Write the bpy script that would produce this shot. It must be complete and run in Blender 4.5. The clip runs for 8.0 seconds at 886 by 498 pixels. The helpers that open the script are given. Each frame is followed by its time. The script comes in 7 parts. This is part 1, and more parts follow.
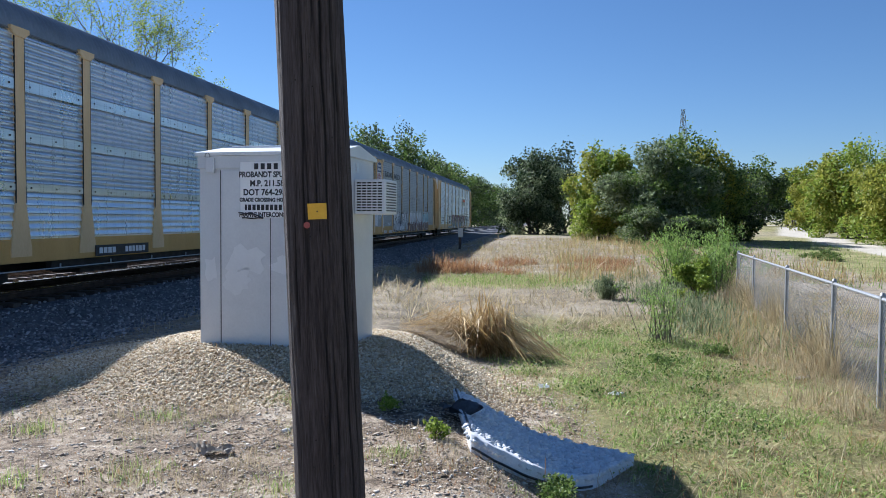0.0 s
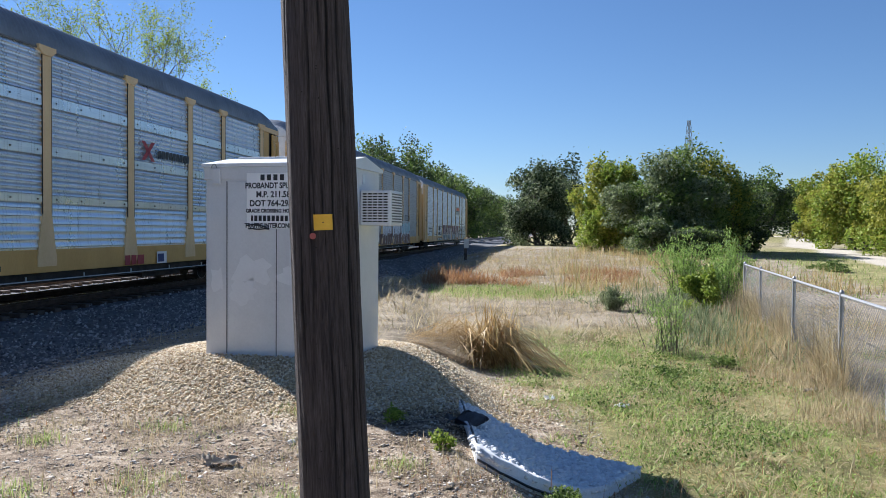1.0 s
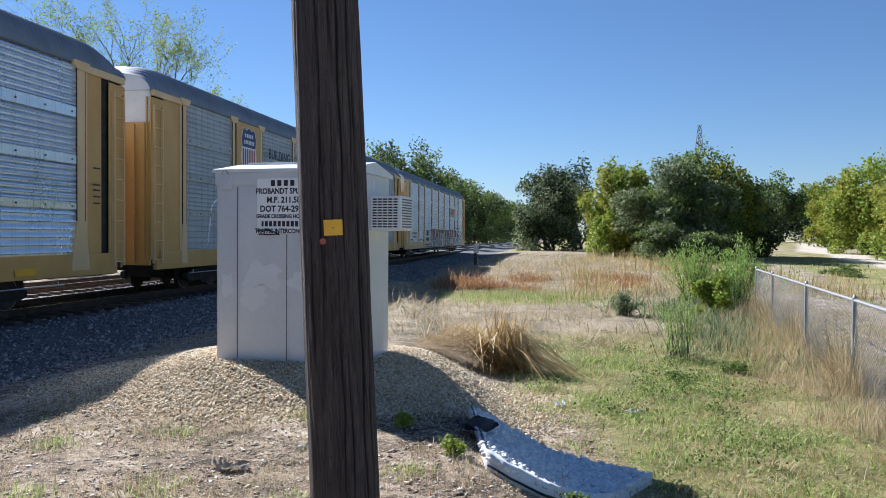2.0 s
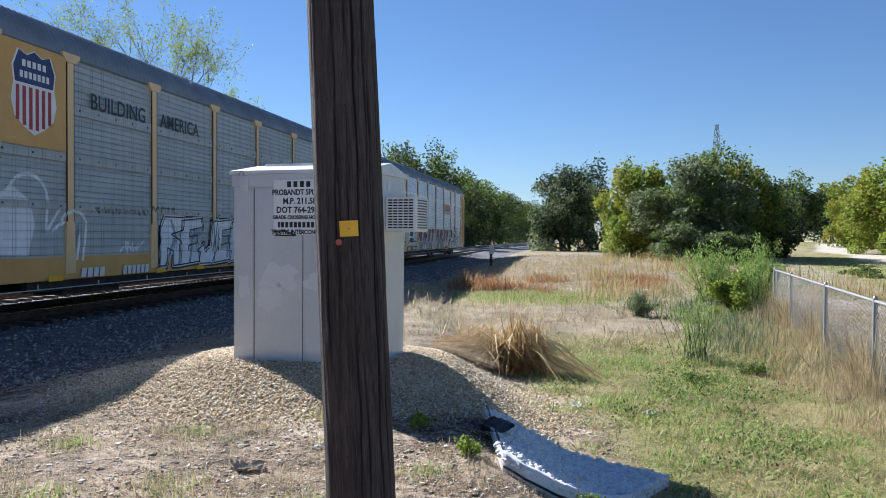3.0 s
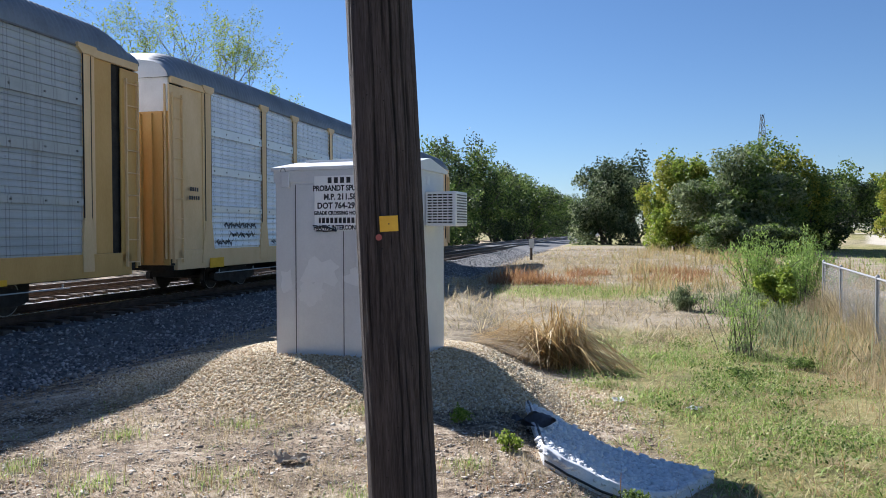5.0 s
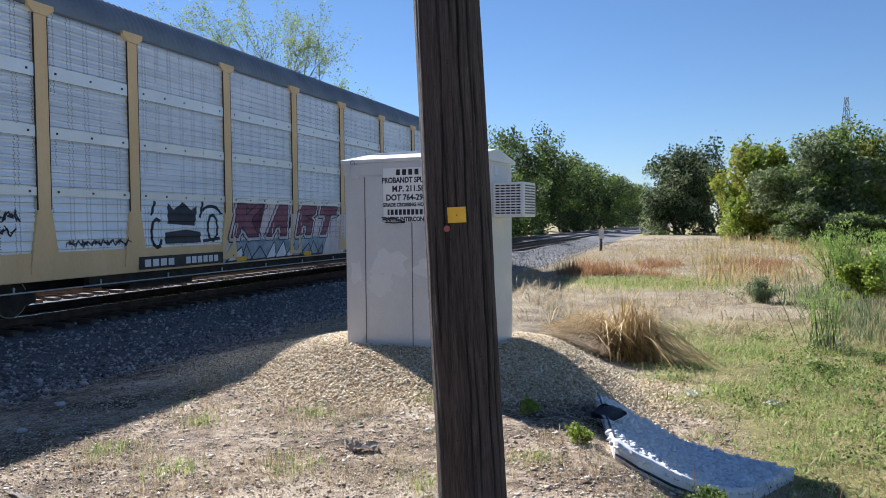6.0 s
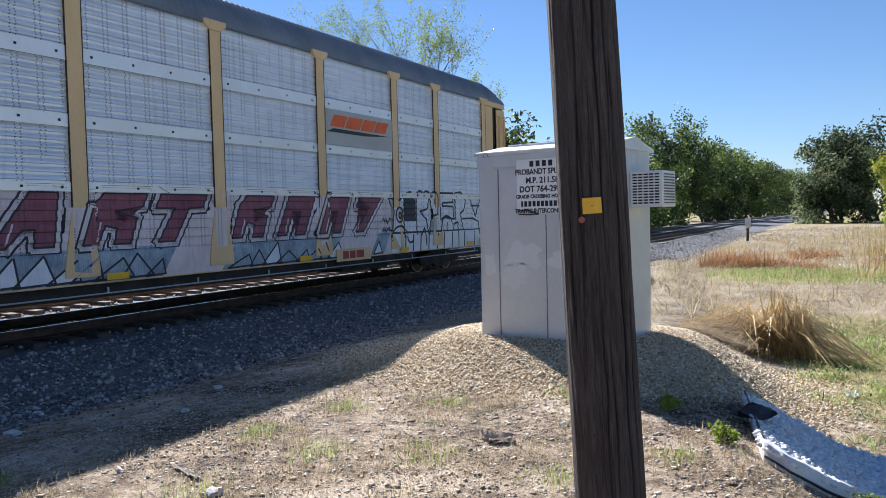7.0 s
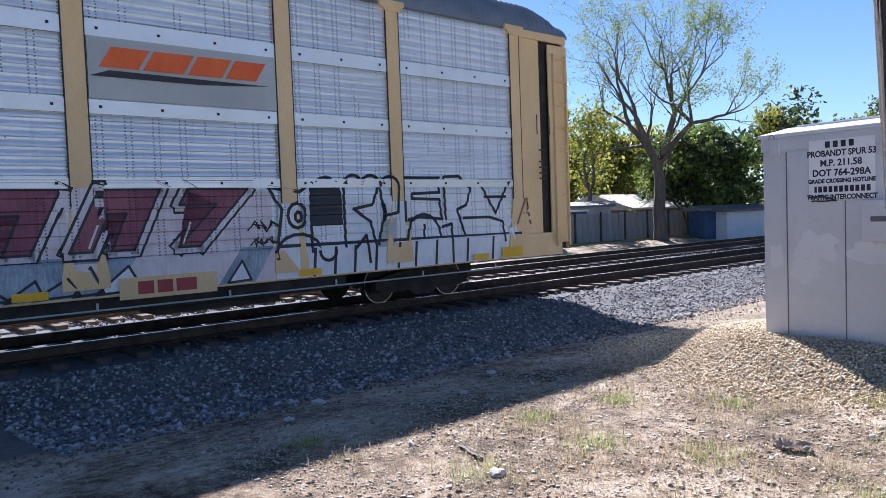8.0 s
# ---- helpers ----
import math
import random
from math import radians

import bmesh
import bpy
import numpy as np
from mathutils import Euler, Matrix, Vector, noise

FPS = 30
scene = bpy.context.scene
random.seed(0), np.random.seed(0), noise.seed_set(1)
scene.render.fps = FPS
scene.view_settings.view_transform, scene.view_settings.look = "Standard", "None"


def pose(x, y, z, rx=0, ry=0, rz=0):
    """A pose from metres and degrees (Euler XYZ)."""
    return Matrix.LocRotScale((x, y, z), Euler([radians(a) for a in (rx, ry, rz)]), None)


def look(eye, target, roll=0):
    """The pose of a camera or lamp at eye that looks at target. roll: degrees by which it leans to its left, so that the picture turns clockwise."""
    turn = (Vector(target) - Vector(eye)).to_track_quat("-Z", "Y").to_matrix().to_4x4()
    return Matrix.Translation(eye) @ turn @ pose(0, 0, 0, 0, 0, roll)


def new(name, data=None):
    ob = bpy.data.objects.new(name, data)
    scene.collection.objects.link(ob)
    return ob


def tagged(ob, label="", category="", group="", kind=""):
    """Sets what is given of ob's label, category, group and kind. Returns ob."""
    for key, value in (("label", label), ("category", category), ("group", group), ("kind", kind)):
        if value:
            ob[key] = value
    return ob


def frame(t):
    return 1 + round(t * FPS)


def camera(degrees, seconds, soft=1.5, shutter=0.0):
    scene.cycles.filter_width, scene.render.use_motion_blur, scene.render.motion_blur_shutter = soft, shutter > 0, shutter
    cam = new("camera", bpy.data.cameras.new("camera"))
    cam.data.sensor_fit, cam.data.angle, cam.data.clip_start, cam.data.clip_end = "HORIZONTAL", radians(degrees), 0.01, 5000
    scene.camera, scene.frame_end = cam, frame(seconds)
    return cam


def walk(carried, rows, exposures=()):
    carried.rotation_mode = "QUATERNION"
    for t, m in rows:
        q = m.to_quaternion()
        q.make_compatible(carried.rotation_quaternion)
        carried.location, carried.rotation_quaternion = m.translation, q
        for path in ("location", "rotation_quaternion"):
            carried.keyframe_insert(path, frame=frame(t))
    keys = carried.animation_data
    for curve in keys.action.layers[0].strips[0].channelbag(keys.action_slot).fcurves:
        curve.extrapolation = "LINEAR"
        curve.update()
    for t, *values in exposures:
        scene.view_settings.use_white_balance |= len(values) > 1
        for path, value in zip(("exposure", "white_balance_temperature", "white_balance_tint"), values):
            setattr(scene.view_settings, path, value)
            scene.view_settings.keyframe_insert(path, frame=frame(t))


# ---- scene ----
cam = camera(61.4, 8.0, soft=0.6)


def aim(x, y, z, yaw, pitch, roll):
    """A camera pose: yaw to the left of +y, pitch up, roll as look() takes it, in degrees."""
    a, p = radians(yaw), radians(pitch)
    d = Vector((-math.sin(a) * math.cos(p), math.cos(a) * math.cos(p), math.sin(p)))
    e = Vector((x, y, z))
    return look(e, e + d, roll)


PATH = [
    (0.0, 0, 0, 1.53, -0.18, -2.26, 0.44),
    (0.5, 0, 0, 1.53, 0.02, -1.81, 0.48),
    (1.0, 0, 0, 1.53, 0.26, -1.42, 0.47),
    (1.5, 0, 0, 1.53, 0.57, -1.15, 0.43),
    (3.0, 0, 0, 1.53, 2.21, -0.98, 0.31),
    (3.5, 0, 0, 1.53, 2.83, -1.02, 0.20),
    (4.0, 0, 0, 1.53, 3.39, -1.06, 0.04),
    (5.5, 0, 0, 1.53, 7.30, -1.71, -0.26),
    (6.0, 0, 0, 1.53, 10.48, -2.06, -0.52),
    (6.5, 0, 0, 1.53, 14.80, -2.40, -0.86),
    (7.0, 0, 0, 1.53, 20.75, -2.50, -1.33),
    (7.5, -0.085, 0, 1.526, 28.84, -2.63, -1.61),
    (8.0, -0.121, -0.065, 1.539, 40.31, -2.68, -2.09),
]
walk(cam, [(t, aim(*r)) for t, *r in PATH], [(0.0, 1.04, 5150, 12), (0.5, 1.13, 5380, 13), (4.0, 1.15, 5420, 13), (6.5, 1.22, 5520, 14), (7.5, 1.34, 5500, 17), (8.0, 1.42, 5430, 20)])

# ---- sky and sun ----
SUN_AZ, SUN_EL = 44.5, 35.45  # degrees to the left of +y, and above the horizon
world = bpy.data.worlds.new("world")
scene.world = world
world.use_nodes = True
wn = world.node_tree.nodes
wn.clear()
sky = wn.new("ShaderNodeTexSky")
sky.sky_type = "NISHITA"
sky.sun_disc = False
sky.sun_elevation, sky.sun_rotation = radians(SUN_EL), radians(-SUN_AZ)
sky.air_density, sky.dust_density, sky.ozone_density = 1.0, 0.0, 4.0
sky_out = wn.new("ShaderNodeBackground")
sky_out.inputs["Strength"].default_value = 0.043
world_out = wn.new("ShaderNodeOutputWorld")
world.node_tree.links.new(sky.outputs["Color"], sky_out.inputs["Color"])
world.node_tree.links.new(sky_out.outputs["Background"], world_out.inputs["Surface"])

sun = new("sun", bpy.data.lights.new("sun", "SUN"))
sun.data.energy, sun.data.angle, sun.data.color = 5.0, radians(0.53), (1.0, 0.90, 0.76)
_a, _e = radians(SUN_AZ), radians(SUN_EL)
SUN_DIR = Vector((-math.sin(_a) * math.cos(_e), math.cos(_a) * math.cos(_e), math.sin(_e)))
sun.matrix_world = look(SUN_DIR * 60, (0, 0, 0))


# ---- materials ----
def node_material(name):
    m = bpy.data.materials.new(name)
    m.use_nodes = True
    nt = m.node_tree
    return m, nt, nt.nodes["Principled BSDF"]


def ramp(nt, src, stops):
    r = nt.nodes.new("ShaderNodeValToRGB")
    el = r.color_ramp.elements
    while len(el) < len(stops):
        el.new(0.5)
    for e, (p, c) in zip(el, stops):
        e.position = p
        e.color = (*c, 1) if len(c) == 3 else c
    nt.links.new(src, r.inputs["Fac"])
    return r.outputs["Color"]


def noise_tex(nt, scale, detail=4, rough=0.6, stretch=None, coords="Object"):
    tc = nt.nodes.new("ShaderNodeTexCoord")
    n = nt.nodes.new("ShaderNodeTexNoise")
    n.inputs["Scale"].default_value, n.inputs["Detail"].default_value = scale, detail
    n.inputs["Roughness"].default_value = rough
    src = tc.outputs[coords]
    if stretch:
        mp = nt.nodes.new("ShaderNodeMapping")
        mp.inputs["Scale"].default_value = stretch
        nt.links.new(src, mp.inputs["Vector"])
        src = mp.outputs["Vector"]
    nt.links.new(src, n.inputs["Vector"])
    return n.outputs["Fac"]


def mixed(nt, fac, a, b, blend="MIX"):
    """Mix of two colours; each of fac, a, b is a socket or a value."""
    m = nt.nodes.new("ShaderNodeMix")
    m.data_type, m.blend_type = "RGBA", blend
    for v, k in ((fac, 0), (a, 6), (b, 7)):
        if isinstance(v, (int, float)):
            m.inputs[k].default_value = v
        elif isinstance(v, tuple):
            m.inputs[k].default_value = (*v, 1)
        else:
            nt.links.new(v, m.inputs[k])
    return m.outputs[2]


def calc(nt, op, a, b=0.0):
    m = nt.nodes.new("ShaderNodeMath")
    m.operation = op
    for k, v in enumerate((a, b)):
        if isinstance(v, (int, float)):
            m.inputs[k].default_value = v
        else:
            nt.links.new(v, m.inputs[k])
    return m.outputs[0]


def bumped(nt, bsdf, height, strength=0.4, distance=0.01):
    b = nt.nodes.new("ShaderNodeBump")
    b.inputs["Strength"].default_value, b.inputs["Distance"].default_value = strength, distance
    nt.links.new(height, b.inputs["Height"])
    nt.links.new(b.outputs["Normal"], bsdf.inputs["Normal"])


def attribute(nt, name):
    a = nt.nodes.new("ShaderNodeAttribute")
    a.attribute_name = name
    return a.outputs["Fac"]


def island(nt):
    return nt.nodes.new("ShaderNodeNewGeometry").outputs["Random Per Island"]


def plain(name, a, b, rough=0.6, metal=0.0, scale=6.0, fine=60.0, bump=0.15, stretch=None):
    """Two-tone worn surface: broad stains between a and b, fine grain, and a fine relief."""
    m, nt, s = node_material(name)
    big = noise_tex(nt, scale, 5, 0.6, stretch)
    small = noise_tex(nt, fine, 3, 0.6, stretch)
    f = calc(nt, "ADD", calc(nt, "MULTIPLY", big, 0.7), calc(nt, "MULTIPLY", small, 0.3))
    nt.links.new(ramp(nt, f, [(0.32, a), (0.68, b)]), s.inputs["Base Color"])
    nt.links.new(ramp(nt, f, [(0.3, (rough + 0.1,) * 3), (0.7, (max(rough - 0.1, 0.05),) * 3)]), s.inputs["Roughness"])
    s.inputs["Metallic"].default_value = metal
    if bump:
        bumped(nt, s, small, bump, 0.004)
    return m


def leafy(name, cols, rough=0.55, through_light=0.42):
    """Leaves, blades and straw: one colour for each island, and some light passing through."""
    m, nt, s = node_material(name)
    n = len(cols) - 1
    c = ramp(nt, island(nt), [(i / n, k) for i, k in enumerate(cols)])
    nt.links.new(c, s.inputs["Base Color"])
    s.inputs["Roughness"].default_value = rough
    s.inputs["Specular IOR Level"].default_value = 0.25
    tr = nt.nodes.new("ShaderNodeBsdfTranslucent")
    nt.links.new(c, tr.inputs["Color"])
    mx = nt.nodes.new("ShaderNodeMixShader")
    mx.inputs[0].default_value = through_light
    nt.links.new(s.outputs[0], mx.inputs[1])
    nt.links.new(tr.outputs[0], mx.inputs[2])
    nt.links.new(mx.outputs[0], nt.nodes["Material Output"].inputs["Surface"])
    return m


def stony(name, cols, rough=0.85):
    m, nt, s = node_material(name)
    n = len(cols) - 1
    c = ramp(nt, island(nt), [(i / n, k) for i, k in enumerate(cols)])
    g = noise_tex(nt, 55, 3)
    c = mixed(nt, 0.55, c, ramp(nt, g, [(0.3, (0.7, 0.7, 0.7)), (0.7, (1, 1, 1))]), "MULTIPLY")
    nt.links.new(c, s.inputs["Base Color"])
    s.inputs["Roughness"].default_value = rough
    bumped(nt, s, g, 0.4, 0.004)
    return m


def ground_material():
    m, nt, s = node_material("ground_soil")
    n1, n2, n3 = noise_tex(nt, 0.9, 6), noise_tex(nt, 9, 8, 0.75), noise_tex(nt, 75, 6, 0.8)
    f = calc(nt, "ADD", calc(nt, "MULTIPLY", n1, 0.35), calc(nt, "ADD", calc(nt, "MULTIPLY", n2, 0.35), calc(nt, "MULTIPLY", n3, 0.3)))
    dirt = ramp(nt, f, [(0.42, (0.05, 0.036, 0.026)), (0.475, (0.22, 0.165, 0.11)), (0.52, (0.42, 0.335, 0.235)), (0.59, (0.66, 0.57, 0.45))])
    ballast = ramp(nt, f, [(0.32, (0.05, 0.052, 0.056)), (0.55, (0.17, 0.17, 0.172)), (0.7, (0.32, 0.315, 0.31))])
    gravel = ramp(nt, f, [(0.40, (0.14, 0.105, 0.07)), (0.5, (0.44, 0.36, 0.25)), (0.60, (0.66, 0.58, 0.45))])
    grass = ramp(nt, f, [(0.40, (0.09, 0.085, 0.035)), (0.50, (0.25, 0.235, 0.09)), (0.60, (0.44, 0.37, 0.19))])
    dry = ramp(nt, f, [(0.40, (0.10, 0.078, 0.050)), (0.5, (0.30, 0.25, 0.175)), (0.60, (0.46, 0.40, 0.30))])
    rag = calc(nt, "MULTIPLY", calc(nt, "SUBTRACT", n2, 0.5), 0.9)

    def edge(name):
        v = calc(nt, "ADD", attribute(nt, name), rag)
        return ramp(nt, v, [(0.38, (0, 0, 0)), (0.62, (1, 1, 1))])

    c = mixed(nt, edge("dry"), dirt, dry)
    c = mixed(nt, edge("grass"), c, grass)
    c = mixed(nt, edge("gravel"), c, gravel)
    c = mixed(nt, edge("ballast"), c, ballast)
    # pale path colour, used too for the added bounce ground behind the camera
    path = ramp(nt, f, [(0.3, (0.42, 0.37, 0.29)), (0.7, (0.60, 0.55, 0.46))])
    c = mixed(nt, edge("path"), c, path)
    nt.links.new(c, s.inputs["Base Color"])
    s.inputs["Roughness"].default_value = 0.95
    s.inputs["Specular IOR Level"].default_value = 0.2
    bumped(nt, s, f, 0.9, 0.05)
    return m


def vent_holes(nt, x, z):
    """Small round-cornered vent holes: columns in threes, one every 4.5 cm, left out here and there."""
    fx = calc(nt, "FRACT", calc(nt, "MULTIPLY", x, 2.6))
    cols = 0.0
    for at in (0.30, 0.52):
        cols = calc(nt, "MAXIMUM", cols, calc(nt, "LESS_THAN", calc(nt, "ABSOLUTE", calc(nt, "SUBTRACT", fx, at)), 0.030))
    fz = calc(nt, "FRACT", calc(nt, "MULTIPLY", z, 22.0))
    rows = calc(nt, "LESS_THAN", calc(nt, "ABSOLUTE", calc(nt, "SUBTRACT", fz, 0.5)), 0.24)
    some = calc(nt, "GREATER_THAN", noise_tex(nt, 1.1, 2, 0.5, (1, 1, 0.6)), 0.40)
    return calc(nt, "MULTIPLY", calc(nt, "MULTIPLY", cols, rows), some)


def sprayed(name, a, b, scale=1.6):
    """Spray paint on the vented sheet: uneven cover, and the holes left dark."""
    m, nt, s = node_material(name)
    tc = nt.nodes.new("ShaderNodeTexCoord")
    sp = nt.nodes.new("ShaderNodeSeparateXYZ")
    nt.links.new(tc.outputs["Object"], sp.inputs[0])
    f = calc(nt, "ADD", calc(nt, "MULTIPLY", noise_tex(nt, scale, 5, 0.65), 0.6), calc(nt, "MULTIPLY", noise_tex(nt, scale * 6, 4, 0.6, (2.5, 1, 0.3)), 0.4))
    hole = calc(nt, "MULTIPLY", vent_holes(nt, sp.outputs["X"], sp.outputs["Z"]), calc(nt, "GREATER_THAN", sp.outputs["Z"], 1.18))
    c = mixed(nt, calc(nt, "MULTIPLY", hole, 0.8), ramp(nt, f, [(0.36, a), (0.64, b)]), (0.02, 0.02, 0.025))
    nt.links.new(c, s.inputs["Base Color"])
    s.inputs["Roughness"].default_value = 0.5
    return m


def perforated_steel(name, dark, light, tint, metal=0.3, dirt=(0.2, 0.16, 0.12), rough=0.42, holes=0.8):
    """Galvanised sheet with columns of small vent holes, streaks and road dirt."""
    m, nt, s = node_material(name)
    tc = nt.nodes.new("ShaderNodeTexCoord")
    sp = nt.nodes.new("ShaderNodeSeparateXYZ")
    nt.links.new(tc.outputs["Object"], sp.inputs[0])
    x, z = sp.outputs["X"], sp.outputs["Z"]
    big = noise_tex(nt, 0.8, 5)
    streak = noise_tex(nt, 2.0, 4, 0.6, (3.0, 1.0, 0.25))
    fine = noise_tex(nt, 30, 3)
    f = calc(nt, "ADD", calc(nt, "MULTIPLY", big, 0.4), calc(nt, "ADD", calc(nt, "MULTIPLY", streak, 0.4), calc(nt, "MULTIPLY", fine, 0.2)))
    c = ramp(nt, f, [(0.3, dark), (0.68, light)])
    c = mixed(nt, ramp(nt, streak, [(0.58, (0, 0, 0)), (0.8, (0.7, 0.7, 0.7))]), c, dirt)
    c = mixed(nt, 0.25, c, tint, "MULTIPLY")
    smear = noise_tex(nt, 2.2, 4, 0.65, (0.22, 1.0, 3.5))
    c = mixed(nt, 0.55, c, ramp(nt, smear, [(0.36, (0.72, 0.74, 0.75)), (0.55, (1.0, 1.0, 1.0))]), "MULTIPLY")
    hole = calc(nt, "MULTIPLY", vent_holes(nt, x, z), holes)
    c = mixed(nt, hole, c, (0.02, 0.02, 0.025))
    nt.links.new(c, s.inputs["Base Color"])
    nt.links.new(calc(nt, "MULTIPLY", calc(nt, "SUBTRACT", 1.0, hole), metal), s.inputs["Metallic"])
    nt.links.new(ramp(nt, f, [(0.3, (rough + 0.12,) * 3), (0.7, (rough - 0.1,) * 3)]), s.inputs["Roughness"])
    bumped(nt, s, fine, 0.08, 0.004)
    return m


def weathered_pole():
    m, nt, s = node_material("weathered_pole_wood")
    grain = noise_tex(nt, 10, 6, 0.7, (7, 7, 0.35))
    fine = noise_tex(nt, 40, 4, 0.7, (6, 6, 0.3))
    big = noise_tex(nt, 2.2, 4, 0.6, (1, 1, 0.5))
    f = calc(nt, "ADD", calc(nt, "MULTIPLY", grain, 0.5), calc(nt, "ADD", calc(nt, "MULTIPLY", fine, 0.3), calc(nt, "MULTIPLY", big, 0.2)))
    c = ramp(nt, f, [(0.38, (0.026, 0.019, 0.017)), (0.46, (0.058, 0.044, 0.040)), (0.55, (0.098, 0.078, 0.071)), (0.66, (0.165, 0.138, 0.128))])
    lines = noise_tex(nt, 22, 5, 0.75, (9, 9, 0.22))
    c = mixed(nt, ramp(nt, lines, [(0.55, (0, 0, 0)), (0.66, (0.7, 0.7, 0.7))]), c, (0.02, 0.015, 0.012))
    # near-black by depth: dirt and the shade inside the cracks, put into the colour
    c = mixed(nt, ramp(nt, attribute(nt, "crack_shade_dirt"), [(0.15, (0, 0, 0)), (0.6, (0.95, 0.95, 0.95))]), c, (0.006, 0.005, 0.004))
    nt.links.new(c, s.inputs["Base Color"])
    s.inputs["Roughness"].default_value = 0.88
    bumped(nt, s, calc(nt, "SUBTRACT", f, calc(nt, "MULTIPLY", lines, 0.6)), 1.0, 0.02)
    return m


MAT_GROUND = ground_material()
MAT_BALLAST = stony("ballast_stone", [(0.08, 0.08, 0.085), (0.18, 0.18, 0.185), (0.29, 0.285, 0.28), (0.52, 0.51, 0.49)])
MAT_GRAVEL = stony("limestone_gravel", [(0.30, 0.21, 0.11), (0.60, 0.46, 0.27), (0.72, 0.59, 0.38), (0.84, 0.75, 0.58), (0.48, 0.36, 0.21)])
MAT_CHIPS = stony("pale_chips", [(0.30, 0.23, 0.16), (0.46, 0.38, 0.28), (0.64, 0.57, 0.47), (0.50, 0.40, 0.28), (0.74, 0.69, 0.61), (0.20, 0.14, 0.095)])
MAT_RIPRAP = stony("white_riprap", [(0.66, 0.66, 0.67), (0.76, 0.76, 0.76), (0.84, 0.84, 0.83)])
MAT_RAIL = plain("rail_steel", (0.035, 0.022, 0.016), (0.10, 0.065, 0.045), 0.6, 0.5, 5, 50)
MAT_RAILTOP = plain("polished_rail_head", (0.40, 0.39, 0.38), (0.55, 0.54, 0.53), 0.25, 1.0, 5, 60, 0.0)
MAT_TIE = plain("creosote_tie", (0.03, 0.022, 0.018), (0.11, 0.085, 0.065), 0.9, 0, 4, 40, 0.4)
MAT_POLE = weathered_pole()
MAT_CABINET = plain("grey_cabinet_aluminium", (0.58, 0.59, 0.61), (0.71, 0.72, 0.74), 0.42, 0.15, 1.6, 45, 0.06)
MAT_PATCH = plain("fresh_grey_paint", (0.68, 0.69, 0.71), (0.76, 0.77, 0.79), 0.5, 0.1, 2.5, 45, 0.06)
MAT_SEAM = plain("dark_seam", (0.10, 0.10, 0.11), (0.18, 0.18, 0.19), 0.6, 0.2, 5, 40, 0.0)
MAT_ROOFWHITE = plain("white_roof_metal", (0.66, 0.67, 0.68), (0.80, 0.80, 0.80), 0.4, 0.15, 3, 50, 0.05)
MAT_SIGN = plain("white_sign_sheet", (0.84, 0.84, 0.84), (0.90, 0.90, 0.89), 0.4, 0, 4, 50, 0.0)
MAT_INK = plain("black_lettering", (0.015, 0.015, 0.018), (0.035, 0.035, 0.04), 0.5, 0, 8, 60, 0.0)
MAT_YELLOW = plain("yellow_plate", (0.70, 0.38, 0.01), (0.83, 0.50, 0.02), 0.45, 0, 6, 60, 0.0)
MAT_RED = plain("faded_red_disc", (0.30, 0.06, 0.05), (0.40, 0.11, 0.09), 0.6, 0, 10, 60, 0.05)
MAT_TAN = plain("tan_car_paint", (0.66, 0.46, 0.22), (0.80, 0.59, 0.33), 0.5, 0.05, 1.3, 30, 0.08, (1, 1, 0.4))
MAT_ORANGE = plain("yellow_orange_car_paint", (0.52, 0.31, 0.085), (0.64, 0.40, 0.13), 0.5, 0.05, 1.3, 30, 0.08, (1, 1, 0.4))
MAT_ENDWHITE = plain("white_end_cap_paint", (0.62, 0.62, 0.62), (0.78, 0.78, 0.78), 0.5, 0, 2, 40, 0.05)
MAT_ROOF = plain("grey_car_roof", (0.13, 0.15, 0.18), (0.22, 0.25, 0.29), 0.5, 0.2, 1.2, 25, 0.1)
MAT_UNDER = plain("black_underframe", (0.012, 0.011, 0.010), (0.045, 0.038, 0.032), 0.7, 0.2, 4, 40, 0.2)
MAT_WHEEL = plain("wheel_steel", (0.03, 0.025, 0.022), (0.09, 0.075, 0.065), 0.55, 0.6, 6, 40, 0.1)
MAT_TREAD = plain("bright_wheel_tread", (0.30, 0.29, 0.28), (0.45, 0.44, 0.42), 0.3, 1.0, 6, 40, 0.0)
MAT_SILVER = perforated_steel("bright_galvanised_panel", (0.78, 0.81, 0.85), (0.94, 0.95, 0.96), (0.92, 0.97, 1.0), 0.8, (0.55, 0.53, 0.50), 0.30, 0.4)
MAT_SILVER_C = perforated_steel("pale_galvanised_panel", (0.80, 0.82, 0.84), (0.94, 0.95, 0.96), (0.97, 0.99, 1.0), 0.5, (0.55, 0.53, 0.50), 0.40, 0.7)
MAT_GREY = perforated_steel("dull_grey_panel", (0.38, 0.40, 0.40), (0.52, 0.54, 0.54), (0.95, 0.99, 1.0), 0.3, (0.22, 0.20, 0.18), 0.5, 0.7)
MAT_BAND = plain("smooth_galvanised_band", (0.80, 0.82, 0.84), (0.92, 0.93, 0.94), 0.38, 0.45, 1.5, 30, 0.05)
MAT_BAND_GREY = plain("dull_grey_band", (0.40, 0.42, 0.42), (0.50, 0.52, 0.52), 0.6, 0.2, 1.5, 30, 0.05)
MAT_MAROON = sprayed("maroon_spray", (0.15, 0.035, 0.06), (0.30, 0.10, 0.13))
MAT_SPRAYWHITE = sprayed("white_spray", (0.66, 0.68, 0.71), (0.86, 0.87, 0.89))
MAT_SPRAYPINK = sprayed("pinkish_spray", (0.58, 0.48, 0.48), (0.78, 0.72, 0.72))
